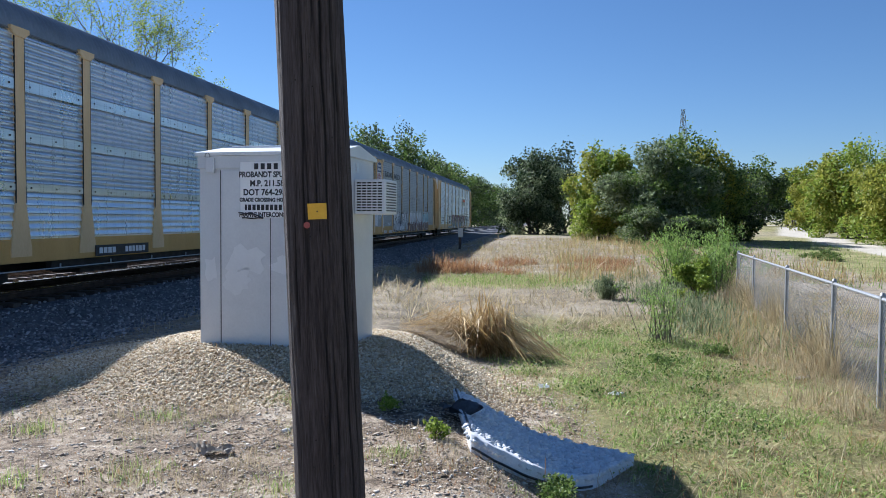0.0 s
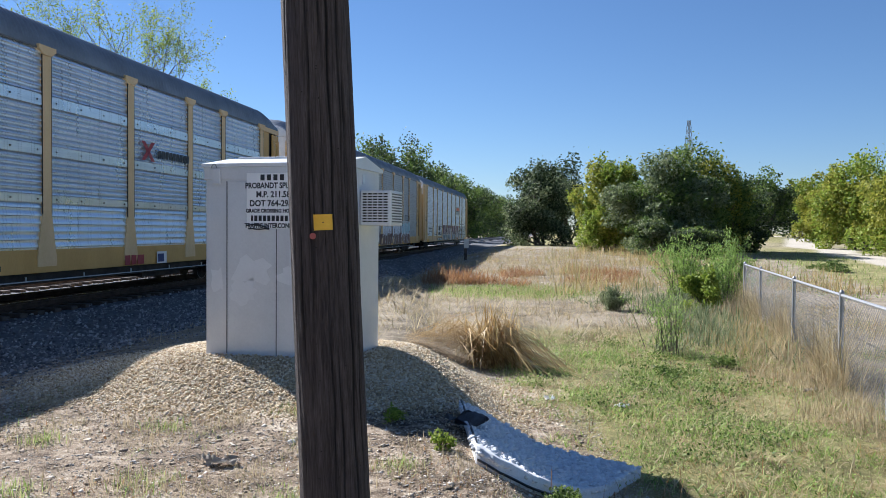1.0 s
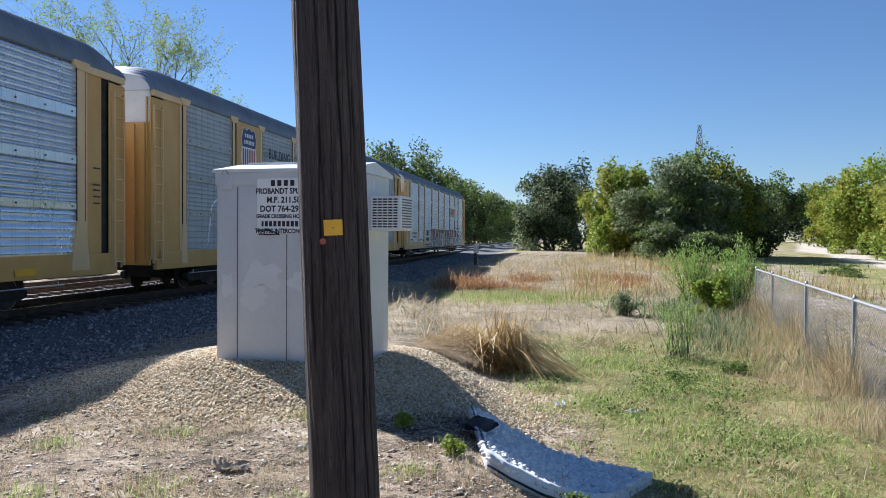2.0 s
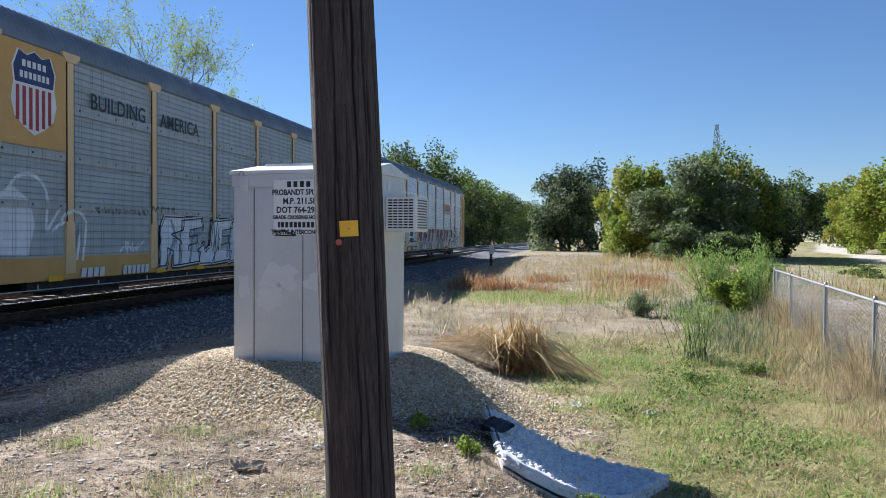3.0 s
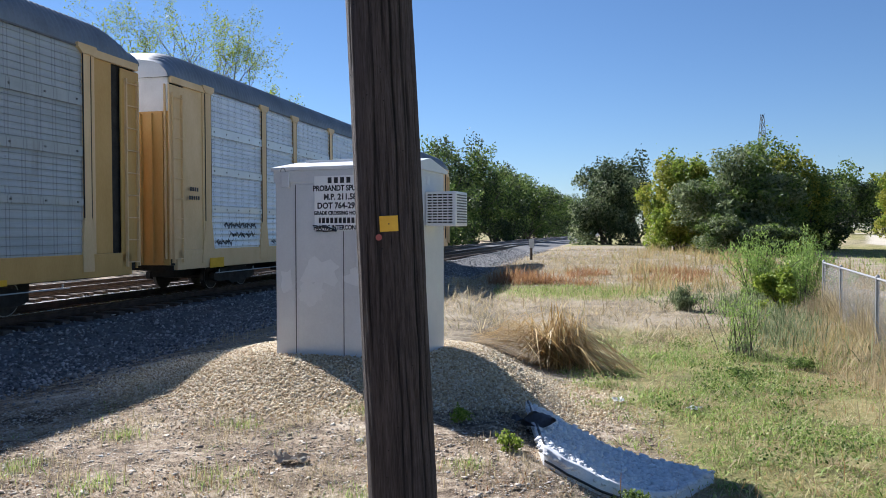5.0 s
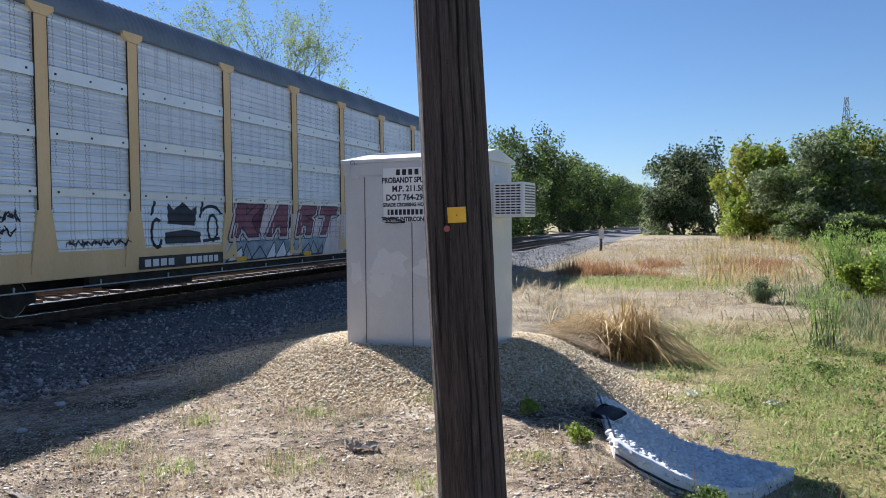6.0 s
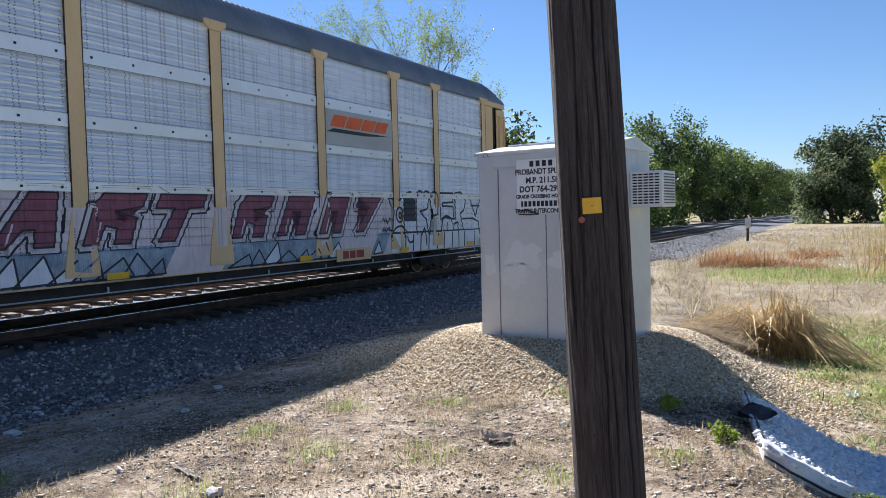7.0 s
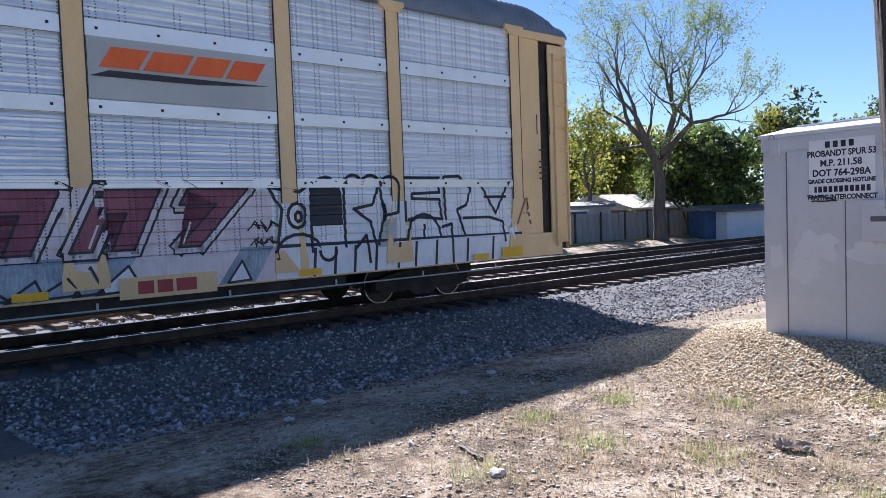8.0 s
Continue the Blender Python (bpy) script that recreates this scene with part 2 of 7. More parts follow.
MAT_SPRAYBLUE = sprayed("blue_grey_spray", (0.14, 0.19, 0.25), (0.42, 0.50, 0.56), 3.0)
MAT_SPRAYCYAN = sprayed("pale_cyan_spray", (0.36, 0.58, 0.64), (0.56, 0.74, 0.78))
MAT_BROWNSPRAY = sprayed("brown_rust_spray", (0.12, 0.055, 0.04), (0.24, 0.13, 0.10))
MAT_SPRAYBLACK = sprayed("black_spray", (0.012, 0.013, 0.018), (0.035, 0.036, 0.045))
MAT_LOGORED = plain("orange_red_decal", (0.68, 0.10, 0.015), (0.80, 0.16, 0.03), 0.5, 0, 2, 20, 0.0)
MAT_LOGOBLUE = plain("navy_decal", (0.02, 0.035, 0.12), (0.035, 0.055, 0.17), 0.5, 0, 2, 20, 0.0)
MAT_LOGOCRIMSON = plain("crimson_decal", (0.28, 0.03, 0.04), (0.36, 0.05, 0.06), 0.5, 0, 2, 20, 0.0)
MAT_LOGOWHITE = plain("white_decal", (0.66, 0.66, 0.66), (0.78, 0.78, 0.78), 0.5, 0, 2, 20, 0.0)
MAT_WIRE = plain("dull_fence_wire", (0.11, 0.112, 0.115), (0.20, 0.202, 0.205), 0.6, 0.4, 8, 60, 0.0)
MAT_GALV = plain("galvanised_fence", (0.24, 0.245, 0.25), (0.36, 0.365, 0.37), 0.5, 0.4, 8, 60, 0.05)
MAT_BOARD = plain("grey_fence_board", (0.20, 0.20, 0.20), (0.36, 0.35, 0.34), 0.85, 0, 1.5, 30, 0.3, (4, 4, 0.5))
MAT_BARK = plain("grey_brown_bark", (0.06, 0.048, 0.038), (0.17, 0.14, 0.115), 0.9, 0, 3, 30, 0.6, (2, 2, 0.5))
MAT_CONCRETE = plain("pale_concrete", (0.42, 0.41, 0.39), (0.58, 0.57, 0.54), 0.85, 0, 4, 50, 0.2)
MAT_WALL_GREY = plain("grey_shed_siding", (0.25, 0.26, 0.27), (0.38, 0.39, 0.40), 0.7, 0, 2, 30, 0.1)
MAT_WALL_BRICK = plain("brown_house_wall", (0.16, 0.09, 0.065), (0.26, 0.16, 0.12), 0.85, 0, 3, 40, 0.2)
MAT_SHINGLE = plain("pale_shingle_roof", (0.42, 0.38, 0.32), (0.58, 0.53, 0.46), 0.85, 0, 3, 30, 0.2)
MAT_SHEDROOF = plain("dark_shed_roof", (0.10, 0.10, 0.11), (0.2, 0.2, 0.21), 0.8, 0, 3, 30, 0.2)
MAT_PALEWALL = plain("pale_wall", (0.60, 0.62, 0.64), (0.74, 0.75, 0.76), 0.7, 0, 2, 30, 0.1)
MAT_BLUEWALL = plain("blue_tarp", (0.03, 0.06, 0.13), (0.06, 0.11, 0.2), 0.6, 0, 2, 30, 0.1)
LEAF_DARK = leafy("dark_leaves", [(0.024, 0.042, 0.018), (0.048, 0.075, 0.030), (0.075, 0.102, 0.045), (0.112, 0.128, 0.068)])
LEAF_MID = leafy("green_leaves", [(0.05, 0.085, 0.02), (0.10, 0.16, 0.035), (0.17, 0.235, 0.055), (0.24, 0.29, 0.085)])
LEAF_BRIGHT = leafy("yellow_green_leaves", [(0.12, 0.18, 0.02), (0.20, 0.28, 0.03), (0.29, 0.36, 0.05), (0.36, 0.40, 0.08)])
LEAF_OLIVE = leafy("olive_leaves", [(0.15, 0.17, 0.022), (0.24, 0.26, 0.035), (0.33, 0.335, 0.05), (0.40, 0.38, 0.07)])
LEAF_FEATHER = leafy("feathery_leaves", [(0.16, 0.25, 0.055), (0.27, 0.39, 0.09), (0.38, 0.50, 0.13)])
LEAF_GREYGREEN = leafy("grey_green_leaves", [(0.08, 0.11, 0.045), (0.15, 0.19, 0.085), (0.24, 0.28, 0.14), (0.30, 0.33, 0.18)])
GRASS_GREEN = leafy("green_grass", [(0.10, 0.15, 0.035), (0.22, 0.33, 0.065), (0.36, 0.47, 0.12), (0.54, 0.50, 0.26), (0.30, 0.42, 0.09)])
GRASS_DRY = leafy("dry_grass", [(0.275, 0.213, 0.112), (0.450, 0.362, 0.213), (0.600, 0.500, 0.312), (0.213, 0.200, 0.088)])
GRASS_RUST = leafy("rusty_dead_grass", [(0.240, 0.120, 0.054), (0.372, 0.204, 0.090), (0.480, 0.300, 0.144)])
GRASS_GOLD = leafy("golden_grass", [(0.30, 0.20, 0.08), (0.50, 0.37, 0.16), (0.42, 0.36, 0.16), (0.26, 0.28, 0.10), (0.62, 0.49, 0.26), (0.36, 0.24, 0.11)])
STRAW = leafy("golden_straw", [(0.58, 0.41, 0.17), (0.36, 0.24, 0.09), (0.50, 0.35, 0.15), (0.72, 0.56, 0.30), (0.22, 0.14, 0.06), (0.44, 0.36, 0.17)], 0.55, 0.3)


# ---- mesh helpers ----
def link_mesh(name, bm, material, parent=None, label="", smooth=False):
    me = bpy.data.meshes.new(name)
    bm.to_mesh(me)
    bm.free()
    me.materials.append(material)
    if smooth:
        me.shade_smooth()
    ob = new(name, me)
    ob.parent = parent
    if label:
        ob["label"] = label
    return ob


part = link_mesh


def raw_mesh(name, verts, faces, material, parent=None, smooth=False):
    """A mesh from arrays of vertices and of faces that all have as many corners."""
    verts, faces = np.asarray(verts, np.float32), np.asarray(faces, np.int32)
    me = bpy.data.meshes.new(name)
    n, k = faces.shape
    me.vertices.add(len(verts))
    me.vertices.foreach_set("co", verts.ravel())
    me.loops.add(n * k)
    me.loops.foreach_set("vertex_index", faces.ravel())
    me.polygons.add(n)
    me.polygons.foreach_set("loop_start", np.arange(0, n * k, k, dtype=np.int32))
    me.update(calc_edges=True)
    me.validate()
    me.materials.append(material)
    if smooth:
        me.shade_smooth()
    ob = new(name, me)
    ob.parent = parent
    return ob


def box(bm, x0, x1, y0, y1, z0, z1, m=None):
    vs = [bm.verts.new((x, y, z)) for x in (x0, x1) for y in (y0, y1) for z in (z0, z1)]
    for f in ((0, 1, 3, 2), (4, 6, 7, 5), (0, 4, 5, 1), (2, 3, 7, 6), (0, 2, 6, 4), (1, 5, 7, 3)):
        bm.faces.new([vs[i] for i in f])
    if m is not None:
        bmesh.ops.transform(bm, matrix=m, verts=vs)
    return vs


def soft_box(x0, x1, y0, y1, z0, z1, r=0.01, seg=2):
    bm = bmesh.new()
    box(bm, x0, x1, y0, y1, z0, z1)
    bmesh.ops.bevel(bm, geom=bm.edges[:], offset=r, segments=seg, affect="EDGES", profile=0.5)
    return bm


def tube(bm, pts, radii, n=6, cap=True):
    """A tapered tube along pts."""
    rings = []
    pts = [Vector(p) for p in pts]
    for i, p in enumerate(pts):
        d = (pts[min(i + 1, len(pts) - 1)] - pts[max(i - 1, 0)]).normalized()
        a = d.cross(Vector((0, 0, 1)) if abs(d.z) < 0.9 else Vector((1, 0, 0))).normalized()
        b = d.cross(a)
        rings.append([bm.verts.new(p + (a * math.cos(2 * math.pi * k / n) + b * math.sin(2 * math.pi * k / n)) * radii[i]) for k in range(n)])
    for q, w in zip(rings, rings[1:]):
        for k in range(n):
            bm.faces.new((q[k], q[(k + 1) % n], w[(k + 1) % n], w[k]))
    if cap:
        bm.faces.new(rings[0][::-1])
        bm.faces.new(rings[-1])


def prism(bm, outline, y0, y1):
    """An outline in x, z pushed from y0 to y1."""
    a = [bm.verts.new((x, y0, z)) for x, z in outline]
    b = [bm.verts.new((x, y1, z)) for x, z in outline]
    bm.faces.new(a)
    bm.faces.new(b[::-1])
    for i in range(len(a)):
        j = (i + 1) % len(a)
        bm.faces.new((a[j], a[i], b[i], b[j]))


def lettering(body, size, fat=0.0, depth=0.002, shear=0.0, spacing=1.0):
    """A mesh of built-in letters in the x, z plane, facing -y, centred on the origin."""
    cu = bpy.data.curves.new("letters", "FONT")
    cu.body, cu.size, cu.offset, cu.extrude, cu.shear, cu.space_character = body, size, fat, depth, shear, spacing
    cu.align_x, cu.align_y, cu.resolution_u = "CENTER", "CENTER", 3
    ob = bpy.data.objects.new("letters", cu)
    scene.collection.objects.link(ob)
    me = bpy.data.meshes.new_from_object(ob.evaluated_get(bpy.context.evaluated_depsgraph_get()))
    bpy.data.objects.remove(ob)
    bpy.data.curves.remove(cu)
    me.transform(pose(0, 0, 0, 90))
    me.materials.clear()
    return me


def letters(name, body, size, x, y, z, material, parent, label="", wide=1.0, tall=1.0, **kw):
    me = lettering(body, size, **kw)
    me.transform(Matrix.Diagonal((wide, 1, tall, 1)))
    me.materials.append(material)
    ob = new(name, me)
    ob.parent = parent
    ob.location = (x, y, z)
    if label:
        ob["label"] = label
    return ob


# ---- ground ----
def sm(a, b, v):
    v = np.clip((v - a) / (b - a), 0, 1)
    return v * v * (3 - 2 * v)


TRACK_YAW = 81.6  # the track's own x runs this many degrees from +x
TD = (0.146, 0.989)  # along the track, away from the camera
TN = (-0.989, 0.146)  # across it, to the left
LAT = 12.28  # from the camera to the near track's middle
RAIL = -0.10  # height of the rail heads


def across(x, y):
    return TN[0] * x + TN[1] * y


def along(x, y):
    return TD[0] * x + TD[1] * y


def on_track(s, lat):
    return TD[0] * s + TN[0] * lat, TD[1] * s + TN[1] * lat


def mound(x, y):
    return np.hypot((x + 1.75) / 2.35, (y - 8.75) / 2.0)


def ground_z(x, y):
    x, y = np.asarray(x, float), np.asarray(y, float)
    lat, s = across(x, y), along(x, y)
    z = -0.07 - 0.42 * sm(4.2, 8.6, lat) * (1 - sm(60, 90, s) * 0.4)
    z = z + 0.13 * sm(9.0, 10.4, lat) - 0.35 * sm(19.0, 21.5, lat) + 0.3 * sm(21.5, 26, lat)
    r = sm(-0.1, 1.1, x + 0.10 * (y - 6)) * (1 - sm(24, 60, y))
    z = z - 0.43 * r * sm(-3, 3, y + 2)
    z = z - 0.10 * sm(7, 12, y) * (1 - sm(22, 40, y)) * (1 - r) * (1 - sm(4, 6, lat))
    z = z + 1.0 * sm(50, 105, y) * sm(18, 34, x)
    return z + 0.25 * (1 - sm(0.42, 1.16, mound(x, y)))


def spread(lo, hi, step, far, grow=1.13):
    """Coordinates with an even fine stretch and steps that grow outwards from it."""
    mid = list(np.arange(lo, hi + step / 2, step))
    out, d = [], step
    v = hi
    while v < far:
        d *= grow
        v += d
        out.append(v)
    back, d = [], step
    v = lo
    while v > -far:
        d *= grow
        v -= d
        back.append(v)
    return np.array(back[::-1] + mid + out)


def make_ground():
    xs, ys = spread(-11, 8, 0.13, 1800), spread(0.5, 16, 0.13, 1800)
    gx, gy = np.meshgrid(xs, ys)
    rng = np.random.default_rng(3)
    gz = ground_z(gx, gy)
    near = (np.abs(gx) < 30) & (gy < 60) & (gy > -20)
    lumps = np.array([noise.fractal(Vector((x * 1.3, y * 1.3, 0)), 1, 2, 4) for x, y in zip(gx[near], gy[near])])
    gz[near] += (0.006 + 0.014 * sm(9, 12, gy[near])) * lumps + rng.normal(0, 0.002, lumps.shape)
    verts = np.stack([gx.ravel(), gy.ravel(), gz.ravel()], -1)
    n, w = len(ys), len(xs)
    i = (np.arange(n - 1)[:, None] * w + np.arange(w - 1)[None]).ravel()
    faces = np.stack([i, i + 1, i + w + 1, i + w], -1)
    ob = raw_mesh("ground", verts, faces, MAT_GROUND, smooth=True)
    x, y = gx.ravel(), gy.ravel()
    for key, val in zone_weights(x, y).items():
        a = ob.data.attributes.new(key, "FLOAT", "POINT")
        a.data.foreach_set("value", val.astype(np.float32))
    tagged(ob, "dry stony ground with gravel, grass and track ballast", "ground", kind="structure")


def trail_mid(y):
    """The pale path's middle line beyond the fence."""
    return 14.5 + 0.28 * y + 6.0 * sm(70, 120, y)


def zone_weights(x, y):
    lat = across(x, y)
    d = mound(x, y)
    ballast = sm(6.2, 8.2, lat) * (1 - sm(20.5, 22, lat))
    gravel = (1 - sm(0.95, 1.45, d)) * 1.0
    gravel = np.maximum(gravel, 0.42 * (1 - sm(1.3, 2.2, d)))
    right = sm(0.6, 2.2, x + 0.10 * (y - 6))
    grass = right * (1 - sm(13, 19, y)) * (0.85 - 0.45 * sm(3.2, 5.2, x - 0.2 * (y - 8)))
    patch = np.exp(-(((x - 2.2) / 3.2) ** 2 + ((y - 25) / 3.2) ** 2))
    grass = np.maximum(grass, patch)
    grass = np.maximum(grass, 0.7 * sm(9, 12, x - 0.26 * (y - 8)) * (1 - sm(60, 90, y)))
    grass = np.maximum(grass, 0.75 * sm(60, 90, y) * (1 - sm(6, 8, lat)))
    grass = np.maximum(grass, 0.6 * sm(22, 26, lat))
    grass = np.maximum(grass, 0.5 * (1 - sm(-60, -40, y)))
    dry = np.maximum(0.95 * sm(9, 11.5, y) * (1 - sm(5.8, 7.4, lat)), 0.8 * sm(3.2, 5.2, x - 0.2 * (y - 8)))
    path = 1 - sm(1.3, 1.9, np.abs(x - trail_mid(y)))
    path = path * sm(20, 25, y)
    # unseen pale ground behind the camera, added to bounce sunlight onto the train side
    path = np.maximum(path, (1 - sm(-4.5, -2.5, y)) * sm(-40, -34, y))
    return {"ballast": ballast, "gravel": gravel * (1 - sm(8, 9, lat)), "grass": grass, "dry": dry, "path": path}


make_ground()


# ---- railway ----
def rail_profile():
    return [(-0.07, 0), (0.07, 0), (0.07, 0.012), (0.012, 0.03), (0.012, 0.125), (0.036, 0.135), (0.036, 0.165), (0.028, 0.172), (-0.028, 0.172), (-0.036, 0.165), (-0.036, 0.135), (-0.012, 0.125), (-0.012, 0.03), (-0.07, 0.012)]


def make_track(name, lat, label, s0=-60.0, s1=420.0):
    x, y = on_track(0, lat)
    root = tagged(new(name), label, "railway track", kind="structure")
    root.matrix_world = pose(x, y, RAIL - 0.172, 0, 0, TRACK_YAW)
    for side in (-0.7535, 0.7535):
        bm = bmesh.new()
        a = [bm.verts.new((s0, side + p, z)) for p, z in rail_profile()]
        b = [bm.verts.new((s1, side + p, z)) for p, z in rail_profile()]
        for i in range(len(a)):
            j = (i + 1) % len(a)
            bm.faces.new((a[i], a[j], b[j], b[i]))
        bm.faces.new(a[::-1])
        bm.faces.new(b)
        rail = part("rail", bm, MAT_RAIL, root, "rusty steel rail")
        bm = bmesh.new()
        box(bm, s0, s1, side - 0.026, side + 0.026, 0.1725, 0.1745)
        part("running_surface", bm, MAT_RAILTOP, rail, "polished strip on the rail head")
    return root


near_track = make_track("track_near", LAT, "rusty steel rails on dark timber ties in ballast")
far_track = make_track("track_far", LAT + 4.3, "second line of rusty rails on timber ties")


# ---- autorack cars ----
L_CAR, HALF = 29.7, 1.55
POSTS = (1.75, 4.9, 7.1, 10.25, 13.4, 16.35, 19.5, 22.6, 24.8, 27.95)
Z0 = -RAIL  # turns heights above the world's zero into heights above the rail heads
LEVELS = ((1.06, 2.05), (2.19, 3.05), (3.24, 4.08), (4.30, 5.26))
BANDS = ((2.05, 2.19), (3.05, 3.24), (4.08, 4.30))
RIBS = ((6, 0.020), (7, 0.030), (7, 0.030), (7, 0.030))  # ribs of each level, and how far they stand out
RIB_SHAPE = ((0.20, 0.0), (0.30, 1.0), (0.52, 0.85), (0.92, 0.0))


def corrugated(x0, x1, z0, z1, y, ribs, depth, face):
    """A ribbed sheet: flat runs and trapezoid ribs, with its own thickness."""
    bm = bmesh.new()
    prof = [(y, z0)]
    h = (z1 - z0) / ribs
    for i in range(ribs):
        b = z0 + i * h
        prof += [(y - depth * face * d, b + u * h) for u, d in RIB_SHAPE]
    prof.append((y, z1))
    prof += [(y + 0.025 * face, z1), (y + 0.025 * face, z0)]
    a = [bm.verts.new((x0, p, z)) for p, z in prof]
    b = [bm.verts.new((x1, p, z)) for p, z in prof]
    for i in range(len(a)):
        j = (i + 1) % len(a)
        bm.faces.new((a[i], b[i], b[j], a[j]))
    bm.faces.new(a)
    bm.faces.new(b[::-1])
    bmesh.ops.recalc_face_normals(bm, faces=bm.faces[:])
    return bm


def roof_section(x):
    """The roof's cross-section at x, lower and narrower at the rounded ends."""
    e = min(x, L_CAR - x)
    drop = 0.26 * (1 - sm(0.0, 1.3, e)) ** 2
    pts = [(-1.56, 5.27), (-1.56, 5.38), (-1.50, 5.56), (-1.38, 5.76), (-1.18, 5.93), (-0.8, 6.05), (-0.28, 6.10)]
    pts = pts + [(-y, z) for y, z in pts[::-1]]
    return [(y, 5.27 + (z - 5.27) * (1 - drop / 0.6)) for y, z in pts]


def make_roof(parent, material):
    n = 760
    verts, faces = [], []
    k = len(roof_section(5))
    for i in range(n + 1):
        x = L_CAR * i / n
        up = 0.022 if i % 4 in (1, 2) else 0.0
        if x < 0.35 or x > L_CAR - 0.35:
            up = 0
        for j, (y, z) in enumerate(roof_section(x)):
            o = up if 1 < j < k - 2 else 0
            verts.append((x, y * (1 + o / 1.6), z + o + Z0))
    for i in range(n):
        for j in range(k - 1):
            a = i * k + j
            faces.append((a, a + k, a + k + 1, a + 1))
    ob = raw_mesh("roof", verts, faces, material, parent)
    ob["label"] = "corrugated grey metal roof"
    # gables under both ends of the roof
    for x, name in ((0.02, "roof_end"), (L_CAR - 0.02, "roof_end")):
        bm = bmesh.new()
        sec = roof_section(x)
        a = [bm.verts.new((x - 0.01, y, z + Z0)) for y, z in sec]
        b = [bm.verts.new((x + 0.01, y, z + Z0)) for y, z in sec]
        bm.faces.new(a)
        bm.faces.new(b[::-1])
        for i in range(len(a)):
            j = (i + 1) % len(a)
            bm.faces.new((a[j], a[i], b[i], b[j]))
        part(name, bm, MAT_ENDWHITE if x < 1 else MAT_ROOF, parent)
    # dark drip edge along the eaves
    for y in (-1.575, 1.555):
        bm = bmesh.new()
        box(bm, 0.3, L_CAR - 0.3, y, y + 0.02, 5.255 + Z0, 5.29 + Z0)
        part("eave_strip", bm, MAT_SEAM, parent)


def make_post(x, side, material, parent, flare=True):
    """A side post with a wide cap above and a gusset below."""
    y0, y1 = (-HALF - 0.045, -HALF + 0.03) if side < 0 else (HALF - 0.03, HALF + 0.045)
    z = Z0
    w, g = (0.135, 0.30) if flare else (0.10, 0.16)
    out = [(x - g, 0.70 + z), (x + g, 0.70 + z), (x + g, 0.86 + z), (x + w + 0.02, 1.75 + z), (x + w, 1.80 + z), (x + w, 5.16 + z), (x - w, 5.16 + z), (x - w, 1.80 + z), (x - w - 0.02, 1.75 + z), (x - g, 0.86 + z)]
    bm = bmesh.new()
    prism(bm, out, y0, y1)
    post = part("post", bm, material, parent)
    bm = bmesh.new()
    prism(bm, [(x - 0.14, 5.15 + z), (x + 0.14, 5.15 + z), (x + 0.27, 5.26 + z), (x + 0.27, 5.34 + z), (x - 0.27, 5.34 + z), (x - 0.27, 5.26 + z)], y0 - 0.03, y1)
    part("post_cap", bm, material, post)
    if side < 0:
        bm = bmesh.new()
        for d in (-w - 0.008, w + 0.008):
            box(bm, x + d - 0.008, x + d + 0.008, y0 - 0.004, y0 + 0.02, 1.8 + z, 5.15 + z)
        part("post_gap", bm, MAT_UNDER, post)
    return post


def make_truck(x, parent):
    """A four-wheel truck: side frames, bolster and springs; the wheelsets are parts of the car."""
    bm = bmesh.new()
    for y in (-1.02, 1.02):
        prism_pts = [(x - 1.15, 0.28), (x - 0.95, 0.22), (x - 0.35, 0.22), (x - 0.2, 0.12), (x + 0.2, 0.12), (x + 0.35, 0.22), (x + 0.95, 0.22), (x + 1.15, 0.28), (x + 1.15, 0.46), (x + 0.9, 0.52), (x + 0.4, 0.62), (x - 0.4, 0.62), (x - 0.9, 0.52), (x - 1.15, 0.46)]
        prism(bm, prism_pts, y - 0.07, y + 0.07)
        for k in range(4):
            tube(bm, [(x - 0.21 + 0.14 * k, y, 0.2), (x - 0.21 + 0.14 * k, y, 0.42)], [0.06, 0.06], 8)
    box(bm, x - 0.2, x + 0.2, -0.98, 0.98, 0.38, 0.6)
    part("truck_frame", bm, MAT_UNDER, parent, "cast steel truck frame in shade")
    axles = []
    for dx in (-0.86, 0.86):
        bm = bmesh.new()
        tube(bm, [(0, -1.05, 0), (0, 1.05, 0)], [0.07, 0.07], 10)
        for sgn in (-1, 1):
            y = 0.7535 * sgn
            tube(bm, [(0, y - 0.05 * sgn, 0), (0, y - 0.045 * sgn, 0), (0, y + 0.06 * sgn, 0)], [0.383, 0.383, 0.356], 28)
            tube(bm, [(0, y + 0.06 * sgn, 0), (0, y + 0.11 * sgn, 0)], [0.12, 0.10], 12)
        ax = part("wheelset", bm, MAT_WHEEL, parent, "steel wheels on one axle")
        ax.location = (x + dx, 0, 0.356)
        for sgn in (-1, 1):
            bm = bmesh.new()
            y = 0.7535 * sgn + 0.062 * sgn
            for k in range(28):
                a0, a1 = 2 * math.pi * k / 28, 2 * math.pi * (k + 1) / 28
                f = [bm.verts.new((math.cos(a) * r, y, math.sin(a) * r)) for a, r in ((a0, 0.335), (a1, 0.335), (a1, 0.357), (a0, 0.357))]
                bm.faces.new(f)
            part("wheel_rim", bm, MAT_TREAD, ax)
        axles.append(ax)
    return axles


